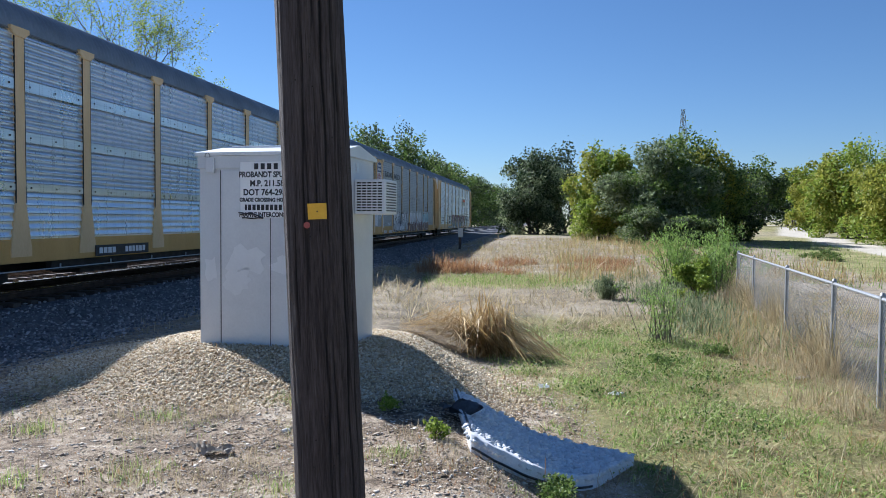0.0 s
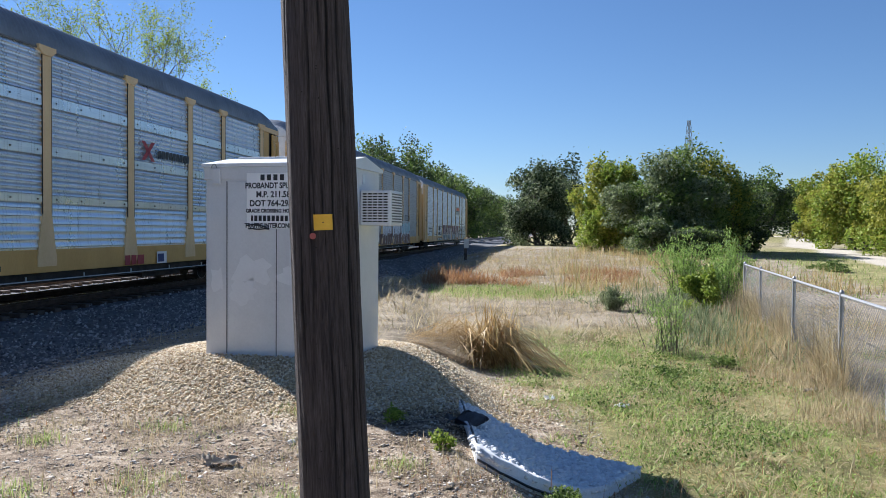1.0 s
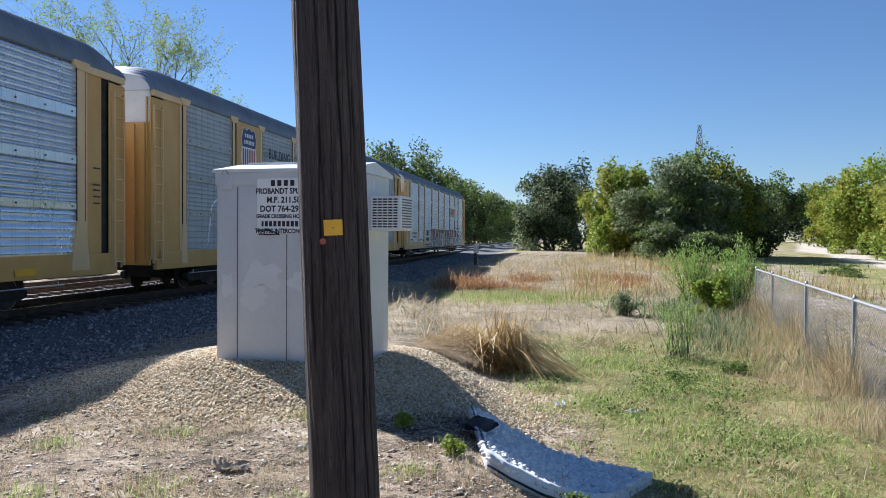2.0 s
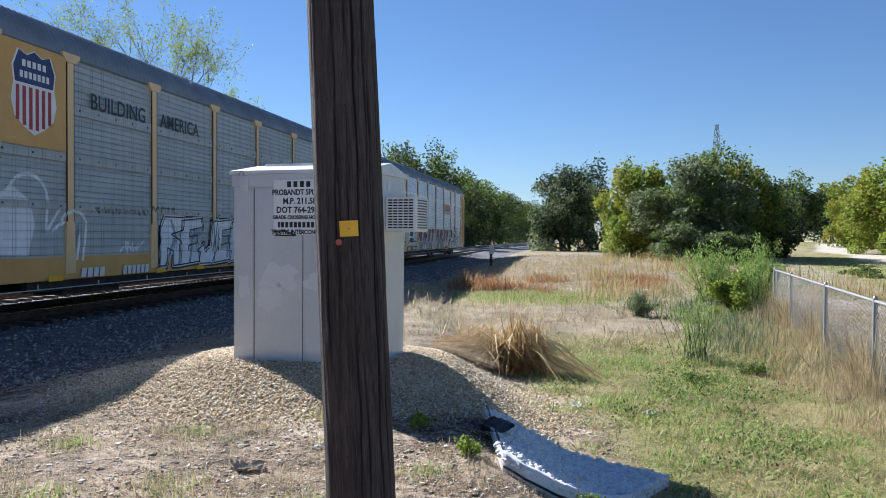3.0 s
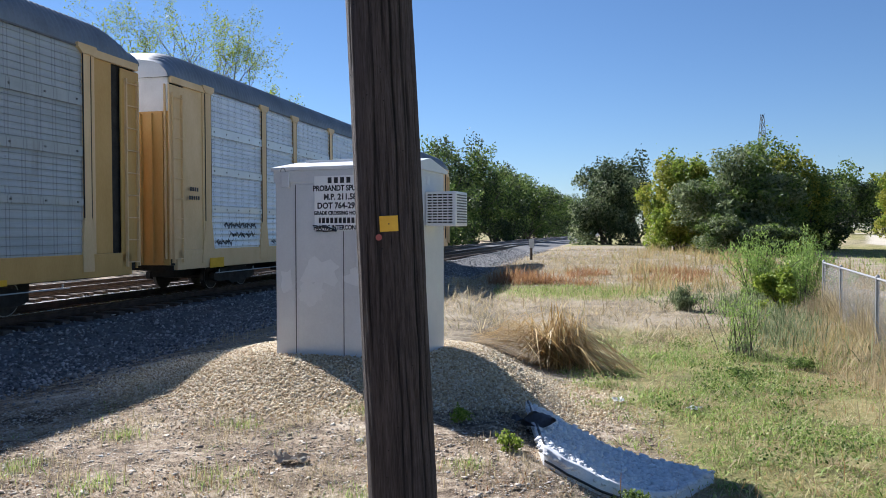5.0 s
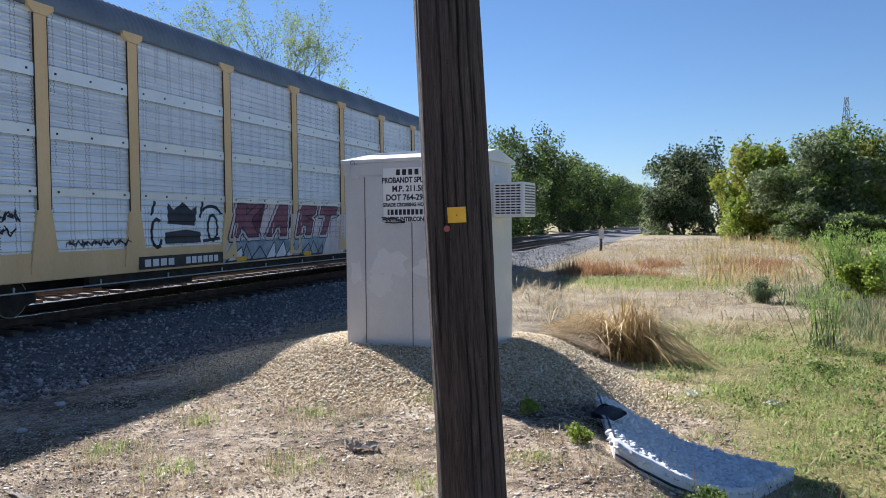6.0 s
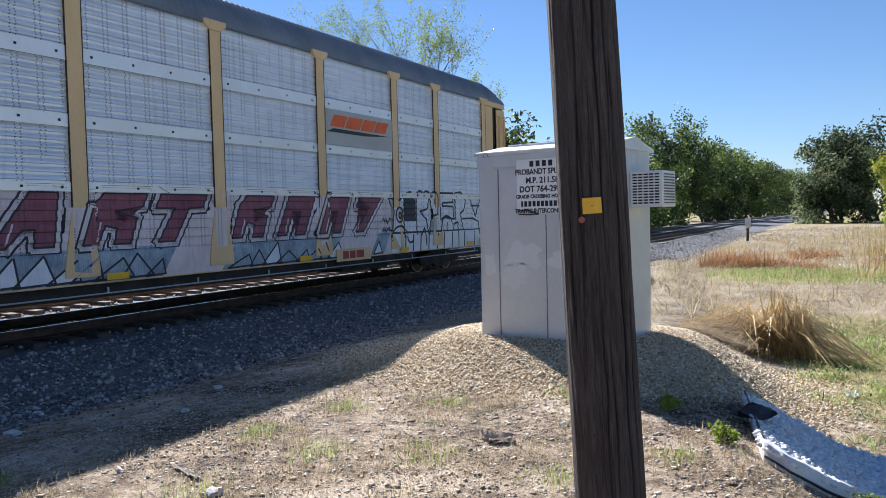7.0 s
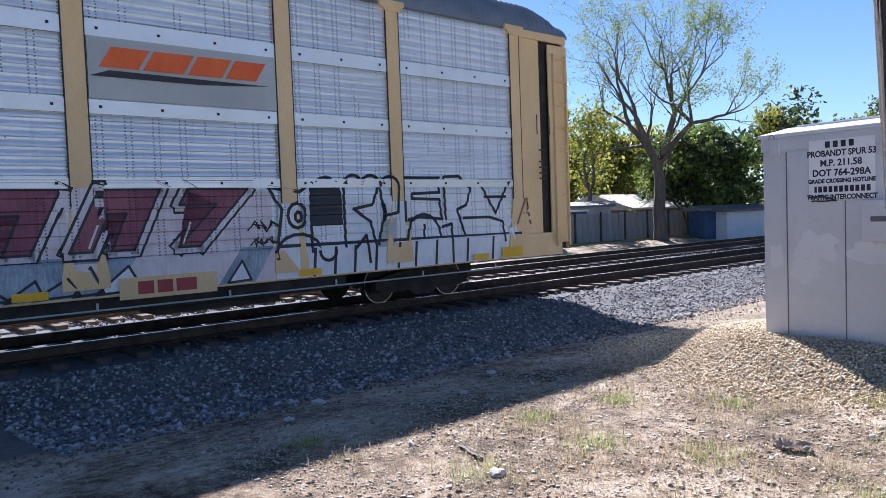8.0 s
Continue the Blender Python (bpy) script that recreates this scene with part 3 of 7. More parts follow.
def make_ladder(x, y, parent, material, z0=0.85, z1=4.8):
    bm = bmesh.new()
    n = 9
    for i in range(n):
        z = z0 + (z1 - z0) * i / (n - 1) + Z0
        tube(bm, [(x - 0.2, y - 0.055, z), (x + 0.2, y - 0.055, z)], [0.014, 0.014], 6)
    for dx in (-0.2, 0.2):
        box(bm, x + dx - 0.02, x + dx + 0.02, y - 0.06, y, z0 - 0.1 + Z0, z1 + 0.1 + Z0)
    part("ladder", bm, material, parent, "side ladder with steel rungs")


AXLES = []


def make_autorack(label, panel_mat, band_mat, paint, trim, flare=True, deep=1.0):
    car = tagged(new("autorack_car"), label, "train car", "cars of the train")
    car["rib_depth"] = deep
    z = Z0
    edges = [*POSTS]
    # side sheets, bay by bay
    for side in (-1, 1):
        y = side * (HALF - 0.01)
        for a, b in zip(edges, edges[1:]):
            if side > 0 and a != edges[0]:
                continue
            x0, x1 = (a, b) if side < 0 else (edges[0] - 0.2, edges[-1] + 0.2)
            for i, (l0, l1) in enumerate(LEVELS):
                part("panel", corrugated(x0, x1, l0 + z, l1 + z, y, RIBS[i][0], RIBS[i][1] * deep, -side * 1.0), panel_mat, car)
            for l0, l1 in BANDS:
                bm = bmesh.new()
                box(bm, x0 + 0.13, x1 - 0.13, y + 0.035 * side - 0.012, y + 0.035 * side + 0.012, l0 + z, l1 + z)
                band = part("band", bm, band_mat, car)
                if side < 0 and l1 - l0 > 0.1:
                    bm = bmesh.new()
                    n = max(2, round((x1 - x0) / 0.7))
                    for k in range(n):
                        bx = x0 + 0.3 + (x1 - x0 - 0.6) * k / (n - 1)
                        box(bm, bx - 0.018, bx + 0.018, y - 0.062, y - 0.05, (l0 + l1) / 2 + z - 0.018, (l0 + l1) / 2 + z + 0.018)
                    tagged(part("bolts", bm, MAT_UNDER, band), kind="stuff")
    for x in POSTS:
        make_post(x, -1, paint, car, flare)
    # sill, deck and end pieces
    part("side_sill", soft_box(0.35, L_CAR - 0.35, -HALF - 0.02, -HALF + 0.1, 0.57 + z, 1.06 + z, 0.015), trim, car, "painted side sill")
    part("side_sill", soft_box(0.35, L_CAR - 0.35, HALF - 0.1, HALF + 0.02, 0.57 + z, 1.06 + z, 0.015), paint, car)
    bm = bmesh.new()
    box(bm, 0.3, L_CAR - 0.3, -HALF + 0.1, HALF - 0.1, 0.55 + z, 0.68 + z)
    box(bm, 2.0, L_CAR - 2.0, -0.35, 0.35, 0.28 + z, 0.55 + z)
    for sx in (7.2, L_CAR - 9.2):
        box(bm, sx, sx + 2.0, -1.3, -0.6, 0.22 + z, 0.55 + z)
    tube(bm, [(-0.42, 0, 0.62 + z), (0.6, 0, 0.62 + z)], [0.11, 0.13], 8)
    tube(bm, [(L_CAR - 0.6, 0, 0.62 + z), (L_CAR + 0.42, 0, 0.62 + z)], [0.13, 0.11], 8)
    part("underframe", bm, MAT_UNDER, car, "black underframe with couplers")
    part("side_girder", soft_box(6.0, L_CAR - 6.0, -1.45, -1.30, 0.34 + z, 0.56 + z, 0.01, 1), MAT_UNDER, car, "black girder under the sill")
    bm = bmesh.new()
    tube(bm, [(2.2, -1.5, 0.40 + z), (L_CAR - 2.2, -1.5, 0.40 + z)], [0.014, 0.014], 6)
    for k in range(14):
        x = 2.4 + (L_CAR - 4.8) * k / 13
        box(bm, x - 0.015, x + 0.015, -1.51, -1.49, 0.40 + z, 0.50 + z)
    part("brake_pipe", bm, MAT_BAND_GREY, car, "thin pipe below the sill")
    for x0, x1, out in ((0.70, 1.62, 1), (L_CAR - 1.62, L_CAR - 0.95, -1)):
        for y0, y1, xa, xb in ((-HALF, -HALF + 0.03, x0, x1), (HALF - 0.03, HALF, min(x0, x0 - 0.4 * out), max(x1, x1 - 0.4 * out))):
            part("corner_panel", soft_box(xa, xb, y0, y1, 1.06 + z, 5.26 + z, 0.008), trim, car, "smooth painted corner panel")
        bm = bmesh.new()
        box(bm, x0 - (0.60 if out > 0 else 0.2), x1 + (0.2 if out > 0 else 0.85), -HALF - 0.05, -HALF + 0.02, 5.14 + z, 5.30 + z)
        box(bm, x0 + (0.81 if out > 0 else 0.02), x0 + (0.90 if out > 0 else 0.11), -HALF - 0.03, -HALF, 1.06 + z, 5.14 + z)
        part("door_header", bm, paint, car)
        # folded end door: three tall leaves standing past the corner
        ex = 0.0 if out > 0 else L_CAR
        for k, (dx, yy, ww) in enumerate(((0.05, -HALF + 0.0, 0.62), (0.02, -HALF + 0.10, 0.50), (0.10, -HALF + 0.2, 0.40))):
            xa = ex + out * dx
            xb = ex + out * (dx + ww)
            part("end_door_leaf", soft_box(min(xa, xb), max(xa, xb), yy - 0.02, yy + 0.02, 0.85 + z, 5.10 + z, 0.008), trim, car)
        for yy0, yy1 in ((-HALF + 0.03, -0.004), (0.004, HALF - 0.03)):
            xa = ex + out * 0.10
            bm = bmesh.new()
            box(bm, xa - 0.03, xa + 0.03, yy0, yy1, 0.7 + z, 4.45 + z)
            door = part("end_door", bm, MAT_ORANGE, car, "tall yellow-orange end door")
            for k in range(5):
                yr = yy0 + (yy1 - yy0) * (k + 0.5) / 5
                bm = bmesh.new()
                box(bm, xa - out * 0.06 - 0.03, xa - out * 0.06 + 0.03, yr - 0.04, yr + 0.04, 0.75 + z, 4.4 + z)
                part("door_rib", bm, MAT_ORANGE, door)
        bm = bmesh.new()
        box(bm, ex + out * 0.10 - 0.035, ex + out * 0.10 + 0.035, -HALF + 0.03, HALF - 0.03, 4.451 + z, 5.27 + z)
        part("end_cap", bm, MAT_ENDWHITE, car, "white painted top of the car end")
        make_ladder(ex + out * 0.34, -HALF - 0.02, car, paint)
    # unseen dark sheets added inside both walls, to keep sunlight from leaking through
    for y in (-HALF + 0.06, HALF - 0.08):
        bm = bmesh.new()
        box(bm, 0.14, L_CAR - 0.14, y, y + 0.02, 0.69 + z, 5.25 + z)
        part("inner_sun_block", bm, MAT_UNDER, car, "dark unseen sheet added to block sunlight inside the car")
    make_roof(car, MAT_ROOF)
    axles = make_truck(3.97, car) + make_truck(L_CAR - 3.97, car)
    AXLES.append((car, axles))
    return car


FACE = -HALF - 0.062  # the plane of paint and decals on the near side


def flat_shape(name, outline, material, parent, label="", y=FACE, depth=0.003):
    bm = bmesh.new()
    prism(bm, outline, y - depth, y)
    return part(name, bm, material, parent, label)


def bars(name, x, z, widths, h, material, parent, gap=0.05, y=FACE, label="", slant=0.0):
    """Writing that stays unread: a row of plain bars."""
    for w in widths:
        bm = bmesh.new()
        prism(bm, [(x, z), (x + w, z), (x + w + slant, z + h), (x + slant, z + h)], y - 0.004, y)
        part(name, bm, material, parent, label)
        x += w + gap


def yellow_tags(car, xs, zz=0.62):
    for x in xs:
        flat_shape("reflector", [(x, zz + Z0), (x + 0.42, zz + Z0), (x + 0.42, zz + 0.11 + Z0), (x, zz + 0.11 + Z0)], MAT_YELLOW, car, "yellow reflective strip")


def skin_y(x, z, deep):
    """How far out the near side's skin stands at x and height z: sill, posts, bands or ribbed panels."""
    if z < LEVELS[0][0]:
        return -HALF - (0.045 if z > 0.70 and any(abs(x - p) < 0.30 for p in POSTS) else 0.02)
    if any(abs(x - p) < 0.30 for p in POSTS) and z < 1.80 or any(abs(x - p) < 0.137 for p in POSTS):
        return -HALF - 0.045
    for l0, l1 in BANDS:
        if l0 <= z <= l1:
            return -HALF - 0.037
    for (l0, l1), (n, d) in zip(LEVELS, RIBS):
        if l0 <= z <= l1:
            u = ((z - l0) * n / (l1 - l0)) % 1.0
            return -HALF + 0.01 - d * deep * float(np.interp(u, [0] + [k for k, _ in RIB_SHAPE] + [1], [0] + [k for _, k in RIB_SHAPE] + [0]))
    return -HALF - 0.02


def skin_cuts():
    zs = [0.70, 1.059, 1.80] + [v for b in BANDS for v in (b[0], b[1])]
    for (l0, l1), (n, d) in zip(LEVELS, RIBS):
        zs += [l0 + (l1 - l0) * (k + u) / n for k in range(n) for u, _ in RIB_SHAPE]
    return zs


CUT_Z = skin_cuts()


def drape(name, bm, material, car, off, label=""):
    """Lay a flat shape (x, 0, z above the rail) over the car's skin as a coat of paint."""
    bmesh.ops.triangulate(bm, faces=bm.faces[:])
    for values, axis in ((CUT_Z, 2), ([p + d for p in POSTS for d in (-0.302, -0.137, 0.137, 0.302)], 0)):
        lo, hi = min(v.co[axis] for v in bm.verts), max(v.co[axis] for v in bm.verts)
        for c in values:
            if lo < c < hi:
                co, no = [0, 0, 0], [0, 0, 0]
                co[axis], no[axis] = c, 1
                bmesh.ops.bisect_plane(bm, geom=bm.verts[:] + bm.edges[:] + bm.faces[:], plane_co=co, plane_no=no, dist=1e-5)
    for v in bm.verts:
        v.co.y = skin_y(v.co.x, v.co.z, car["rib_depth"]) - off
        v.co.z += Z0
    return part(name, bm, material, car, label)


def coat(name, outline, material, car, off=0.003, label=""):
    bm = bmesh.new()
    bm.faces.new([bm.verts.new((x, 0, z)) for x, z in outline])
    return drape(name, bm, material, car, off, label)


def sweep(name, lines, width, material, car, off=0.007, label="", closed=False):
    """Sprayed lines of one width along polylines of (x, z)."""
    bm = bmesh.new()
    for pts in lines:
        p = np.array(pts, float)
        if closed:
            p = np.vstack([p, p[:1]])
        for a, b in zip(p, p[1:]):
            d = (b - a) / max(np.linalg.norm(b - a), 1e-6)
            n = np.array((-d[1], d[0])) * width / 2
            e = d * width * 0.35
            bm.faces.new([bm.verts.new((q[0], 0, q[1])) for q in (a - e - n, b + e - n, b + e + n, a - e + n)])
    return drape(name, bm, material, car, off, label)


# block letters in a unit cell
BLOCKS = {
    "K": ((0, 0), (0.28, 0), (0.34, 0.30), (0.62, 0), (0.98, 0), (0.62, 0.52), (1, 1), (0.72, 1), (0.40, 0.66), (0.36, 1), (0.05, 1)),
    "A": ((0, 0), (0.25, 0), (0.42, 0.32), (0.60, 0.32), (0.68, 0), (1, 0), (0.80, 1), (0.35, 1)),
    "S": ((0, 0), (0.30, 0), (0.34, 0.36), (0.58, 0.30), (0.60, 0), (0.92, 0), (0.92, 0.50), (0.46, 0.64), (0.98, 0.74), (1, 1), (0.16, 1), (0, 0.74)),
    "T": ((0, 0.70), (0.04, 1), (1, 1), (0.98, 0.72), (0.68, 0.70), (0.55, 0), (0.22, 0), (0.38, 0.70)),
    "O": ((0, 0), (0.30, 0), (0.36, 0.60), (0.62, 0.60), (0.58, 0), (0.90, 0), (1, 1), (0.12, 1)),
    "Z": ((0, 0.72), (0.05, 1), (1, 1), (0.50, 0), (0.18, 0), (0.56, 0.72)),
    "E": ((0, 0), (0.90, 0.05), (0.95, 0.26), (0.40, 0.28), (0.42, 0.40), (0.80, 0.46), (0.80, 0.62), (0.42, 0.60), (0.44, 0.74), (1, 0.80), (0.92, 1), (0.06, 0.94)),
    "V": ((0, 1), (0.36, 0.92), (0.52, 0.42), (0.70, 1), (1, 0.94), (0.64, 0), (0.30, 0.04)),
    "N": ((0, 0), (0.28, 0.04), (0.32, 0.48), (0.66, 0), (0.98, 0.06), (1, 1), (0.72, 0.94), (0.70, 0.50), (0.34, 1), (0.04, 0.92)),
    "J": ((0, 0.30), (0.12, 0), (0.70, 0), (0.98, 0.34), (1, 1), (0.66, 0.92), (0.62, 0.36), (0.40, 0.24), (0.30, 0.42)),
}


def block_letters(car, word, cells, z0, z1, fill, edge, halo, shear=0.0, fat=(0.30, 0.20)):
    """Piece lettering: a heavy dark outline, a pale inner edge and the coloured fill of every letter."""
    for k, (ch, (x0, x1)) in enumerate(zip(word, cells)):
        pts = [(x0 + (x1 - x0) * u + shear * (v - 0.5), z0 + (z1 - z0) * v) for u, v in BLOCKS[ch]]
        lab = "spray-painted letter"
        sweep("graffiti_outline", [pts], fat[0], edge, car, 0.002 + 0.0001 * k, lab, True)
        sweep("graffiti_halo", [pts], fat[1], halo, car, 0.005 + 0.0001 * k, lab, True)
        coat("graffiti_fill", pts, fill, car, 0.008, lab)
        sweep("graffiti_edge", [pts], 0.035, edge, car, 0.010, lab, True)


def arc(cx, cz, rx, rz, a0, a1, n=9):
    return [(cx + rx * math.cos(radians(a)), cz + rz * math.sin(radians(a))) for a in np.linspace(a0, a1, n)]


# Distances along a car run from its leading end, which passes the camera first.
car_silver = make_autorack("silver corrugated autorack car with tan posts on the rails", MAT_SILVER, MAT_SILVER, MAT_TAN, MAT_ORANGE, deep=1.6)
car_grey = make_autorack("dull grey autorack car with tan posts and white graffiti", MAT_GREY, MAT_GREY, MAT_TAN, MAT_ORANGE, flare=False, deep=0.6)
car_pale = make_autorack("pale galvanised autorack car with maroon graffiti along its lower panels", MAT_SILVER_C, MAT_BAND, MAT_TAN, MAT_TAN)
HEAD_PALE, SPEED, PITCH = 70.50, 10.9, 30.78

def paint_silver(car):
    """Plain-shape logo, number plate and reflectors of the silver car."""
    z = Z0
    for a, b in (((19.95, 3.30), (20.6, 3.80)), ((19.95, 3.80), (20.6, 3.30))):
        (x0, z0), (x1, z1) = a, b
        flat_shape("logo_cross", [(x0, z0 + z), (x0 + 0.17, z0 + z), (x1, z1 + z), (x1 - 0.17, z1 + z)], MAT_LOGOCRIMSON, car, "dark red cross-shaped mark")
    bars("logo_bar", 20.75, 3.42 + z, [0.15] * 9, 0.21, MAT_INK, car, 0.045, label="row of dark plain bars", slant=0.03)
    flat_shape("number_plate", [(7.35, 0.60 + z), (9.7, 0.60 + z), (9.7, 0.86 + z), (7.35, 0.86 + z)], MAT_INK, car, "black number plate")
    bars("number_bar", 7.5, 0.66 + z, [0.14] * 4, 0.14, MAT_LOGOWHITE, car, 0.04, FACE - 0.004, "white plain bars")
    bars("number_bar", 8.6, 0.66 + z, [0.12] * 6, 0.14, MAT_LOGOWHITE, car, 0.04, FACE - 0.004, "white plain bars")
    bars("logo_bar", 19.2, 0.60 + z, [0.22, 0.22, 0.3], 0.24, MAT_LOGOCRIMSON, car, 0.06, label="maroon plain bars")
    flat_shape("placard", [(20.7, 0.58 + z), (21.2, 0.58 + z), (21.2, 0.90 + z), (20.7, 0.90 + z)], MAT_LOGOWHITE, car, "small white placard")
    flat_shape("placard_panel", [(20.75, 0.62 + z), (21.05, 0.62 + z), (21.05, 0.84 + z), (20.75, 0.84 + z)], MAT_LOGOBLUE, car, y=FACE - 0.004)
    bars("number_bar", 14.4, 0.66 + z, [0.07] * 6, 0.10, MAT_INK, car, 0.03)
    flat_shape("placard", [(25.9, 0.66 + z), (26.5, 0.66 + z), (26.5, 0.80 + z), (25.9, 0.80 + z)], MAT_YELLOW, car, "small yellow placard")
    for k, zz in enumerate((2.2, 2.35, 2.5, 2.62, 3.0)):
        bars("stencil_bar", 28.35, zz + z, [0.26], 0.035, MAT_INK, car, 0.02)


def tag_row(car, x, z, w, h, seed, material=None):
    """A row of hand-sprayed strokes too rough to be read."""
    rng = np.random.default_rng(seed)
    n = max(8, int(w / h * 7))
    u = np.linspace(0, 1, n)
    px = x + w * u + 0.35 * h * np.sin(u * n * 1.9 + seed)
    pz = z + h * (0.5 + 0.5 * np.sin(u * n * 2.6 + seed) * rng.uniform(0.35, 1.0, n))
    lines = [list(zip(px.tolist(), pz.tolist()))]
    sweep("sprayed_tag", lines, max(0.022, h * 0.11), material or MAT_SPRAYBLACK, car, 0.006, "thin sprayed scrawl")["kind"] = "stuff"


def paint_grey(car):
    """Shield-shaped mark, slogan and white graffiti of the grey car."""
    z = Z0
    flat_shape("mark_panel", [(5.06, 3.25 + z), (6.94, 3.25 + z), (6.94, 5.24 + z), (5.06, 5.24 + z)], MAT_ORANGE, car, "yellow-orange panel behind the shield", y=FACE + 0.004)
    cx, top = 6.02, 5.08 + z
    shield = [(-0.42, 0), (-0.2, -0.07), (0, 0.03), (0.2, -0.07), (0.42, 0), (0.56, -0.32), (0.52, -0.62), (0.58, -0.95), (0.50, -1.25), (0.25, -1.45), (0, -1.58), (-0.25, -1.45), (-0.50, -1.25), (-0.58, -0.95), (-0.52, -0.62), (-0.56, -0.32)]
    flat_shape("shield", [(cx + a * 1.08, top + b * 1.03 + 0.02) for a, b in shield], MAT_LOGOWHITE, car, "white shield outline")
    flat_shape("shield_top", [(cx + a, top + b) for a, b in shield[:7]] + [(cx - 0.52, top - 0.62), (cx - 0.56, top - 0.32)], MAT_LOGOBLUE, car, "navy top of the shield", y=FACE - 0.004)
    bars("shield_bar", cx - 0.34, top - 0.30, [0.09] * 5, 0.13, MAT_LOGOWHITE, car, 0.05, FACE - 0.008)
    bars("shield_bar", cx - 0.40, top - 0.52, [0.08] * 7, 0.13, MAT_LOGOWHITE, car, 0.04, FACE - 0.008)
    for k in range(6):
        x = cx - 0.50 + 0.175 * k
        low = -1.52 + 0.52 * abs(x + 0.05 - cx) ** 1.4
        flat_shape("shield_stripe", [(x, top - 0.68), (x + 0.09, top - 0.68), (x + 0.09, top + low), (x, top + low)], MAT_LOGOCRIMSON, car, y=FACE - 0.004)
    letters("slogan", "BUILDING", 0.50, 8.78, FACE, 4.44 + z, MAT_INK, car, "dark lettering", wide=0.9, fat=0.006, spacing=1.05)
    letters("slogan", "AMERICA", 0.50, 11.45, FACE, 4.44 + z, MAT_INK, car, "dark lettering", wide=0.9, fat=0.006, spacing=1.05)
    coat("spray_ground", [(15.2, 0.60), (25.3, 0.60), (25.3, 1.20), (23.0, 1.34), (19.0, 1.36), (16.2, 1.30), (15.2, 1.10)], MAT_BROWNSPRAY, car, 0.001, "brown sprayed ground below the letters")
    block_letters(car, "SEJEN", ((10.55, 11.7), (11.5, 12.7), (12.5, 13.6), (13.4, 14.6), (14.4, 15.7)), 0.72, 2.0, MAT_SPRAYWHITE, MAT_SPRAYBLACK, MAT_SPRAYWHITE, 0.15, (0.20, 0.10))
    sweep("graffiti_shade", [((10.8, 0.75), (11.3, 1.5), (11.1, 1.9)), ((12.0, 0.8), (12.3, 1.7)), ((13.1, 0.7), (13.4, 1.4), (13.3, 1.9)), ((14.2, 0.9), (14.5, 1.8)), ((15.0, 0.7), (15.4, 1.6))], 0.10, MAT_SPRAYBLUE, car, 0.0095, "blue-grey sprayed shading")["kind"] = "stuff"
    # two drippy white words and a pale cyan one
    rng = np.random.default_rng(44)
    for cells, fill in ((((16.5, 17.95), (18.0, 19.05)), MAT_SPRAYWHITE), (((19.25, 20.4), (20.45, 21.7)), MAT_SPRAYWHITE), (((22.3, 23.4), (23.3, 24.4), (24.4, 25.1)), MAT_SPRAYCYAN)):
        for x0, x1 in cells:
            w = x1 - x0
            low = [(x1 - w * (k + 0.5) / 7, 1.30 + rng.uniform(-0.16, 0.10)) for k in range(7)]
            shape = [(x0, 1.45), (x0 - 0.02, 1.85), (x0 + 0.12 * w, 2.10), (x0 + 0.4 * w, 2.16), (x0 + 0.75 * w, 2.12), (x1 - 0.04, 1.90), (x1, 1.40)] + low
            coat("graffiti_fill", shape, fill, car, 0.005, "spray-painted drippy letter")
            sweep("graffiti_edge", [shape], 0.05, MAT_SPRAYWHITE, car, 0.008, "white sprayed edge", True)
            for gap in (((x0 + 0.45 * w, 1.2), (x0 + 0.5 * w, 1.62)), ((x0 + 0.70 * w, 1.25), (x0 + 0.68 * w, 1.45))):
                sweep("graffiti_gap", [gap], 0.07, MAT_BROWNSPRAY, car, 0.009)
            for f in (0.02, 0.62):
                sweep("graffiti_drip", [((x0 + f * w, 1.32), (x0 + f * w - 0.06, 0.95), (x0 + f * w - 0.22, 0.62))], 0.055, MAT_SPRAYWHITE, car, 0.009, "white paint drip")
    sweep("sprayed_tag", [arc(23.8, 2.3, 0.35, 0.30, 20, 250), ((23.5, 2.5), (23.9, 2.1), (24.0, 2.6)), ((24.3, 2.1), (24.4, 2.6), (24.7, 2.5)), ((23.4, 2.15), (24.9, 2.3))], 0.05, MAT_SPRAYBLACK, car, 0.009, "dark sprayed tag")["kind"] = "stuff"
    tag_row(car, 7.9, 1.98, 2.0, 0.20, 23)
    tag_row(car, 10.1, 2.08, 1.2, 0.20, 26)
    tag_row(car, 9.0, 1.02, 0.7, 0.42, 24, MAT_SPRAYWHITE)
    # white sprayed cloud and loops on the leading bays
    coat("spray_cloud", [(5.06, 1.15), (5.9, 1.10), (6.1, 1.7), (5.95, 2.2), (5.5, 2.45), (5.1, 2.3)], MAT_SPRAYWHITE, car, 0.004, "thin white sprayed cloud")
    sweep("spray_loops", [[(5.06, 1.6)] + arc(5.9, 2.2, 0.55, 0.52, 175, 0) + [(6.4, 1.55), (6.8, 2.05)], [(6.6, 1.6)] + arc(7.25, 1.72, 0.4, 0.32, 170, 0) + [(7.6, 1.3), (7.5, 0.98)], [(7.28, 1.0), (7.42, 1.7)], [(3.2, 1.2)] + arc(3.9, 2.0, 0.55, 0.6, 190, 10) + [(4.4, 1.2)]], 0.075, MAT_SPRAYWHITE, car, 0.008, "white sprayed loops")["kind"] = "stuff"
    bars("number_bar", 7.4, 0.60 + z, [0.16] * 4, 0.20, MAT_LOGOWHITE, car, 0.05, label="white plain bars", slant=0.03)
    bars("number_bar", 8.9, 0.60 + z, [0.13] * 6, 0.20, MAT_LOGOWHITE, car, 0.05, label="white plain bars", slant=0.03)
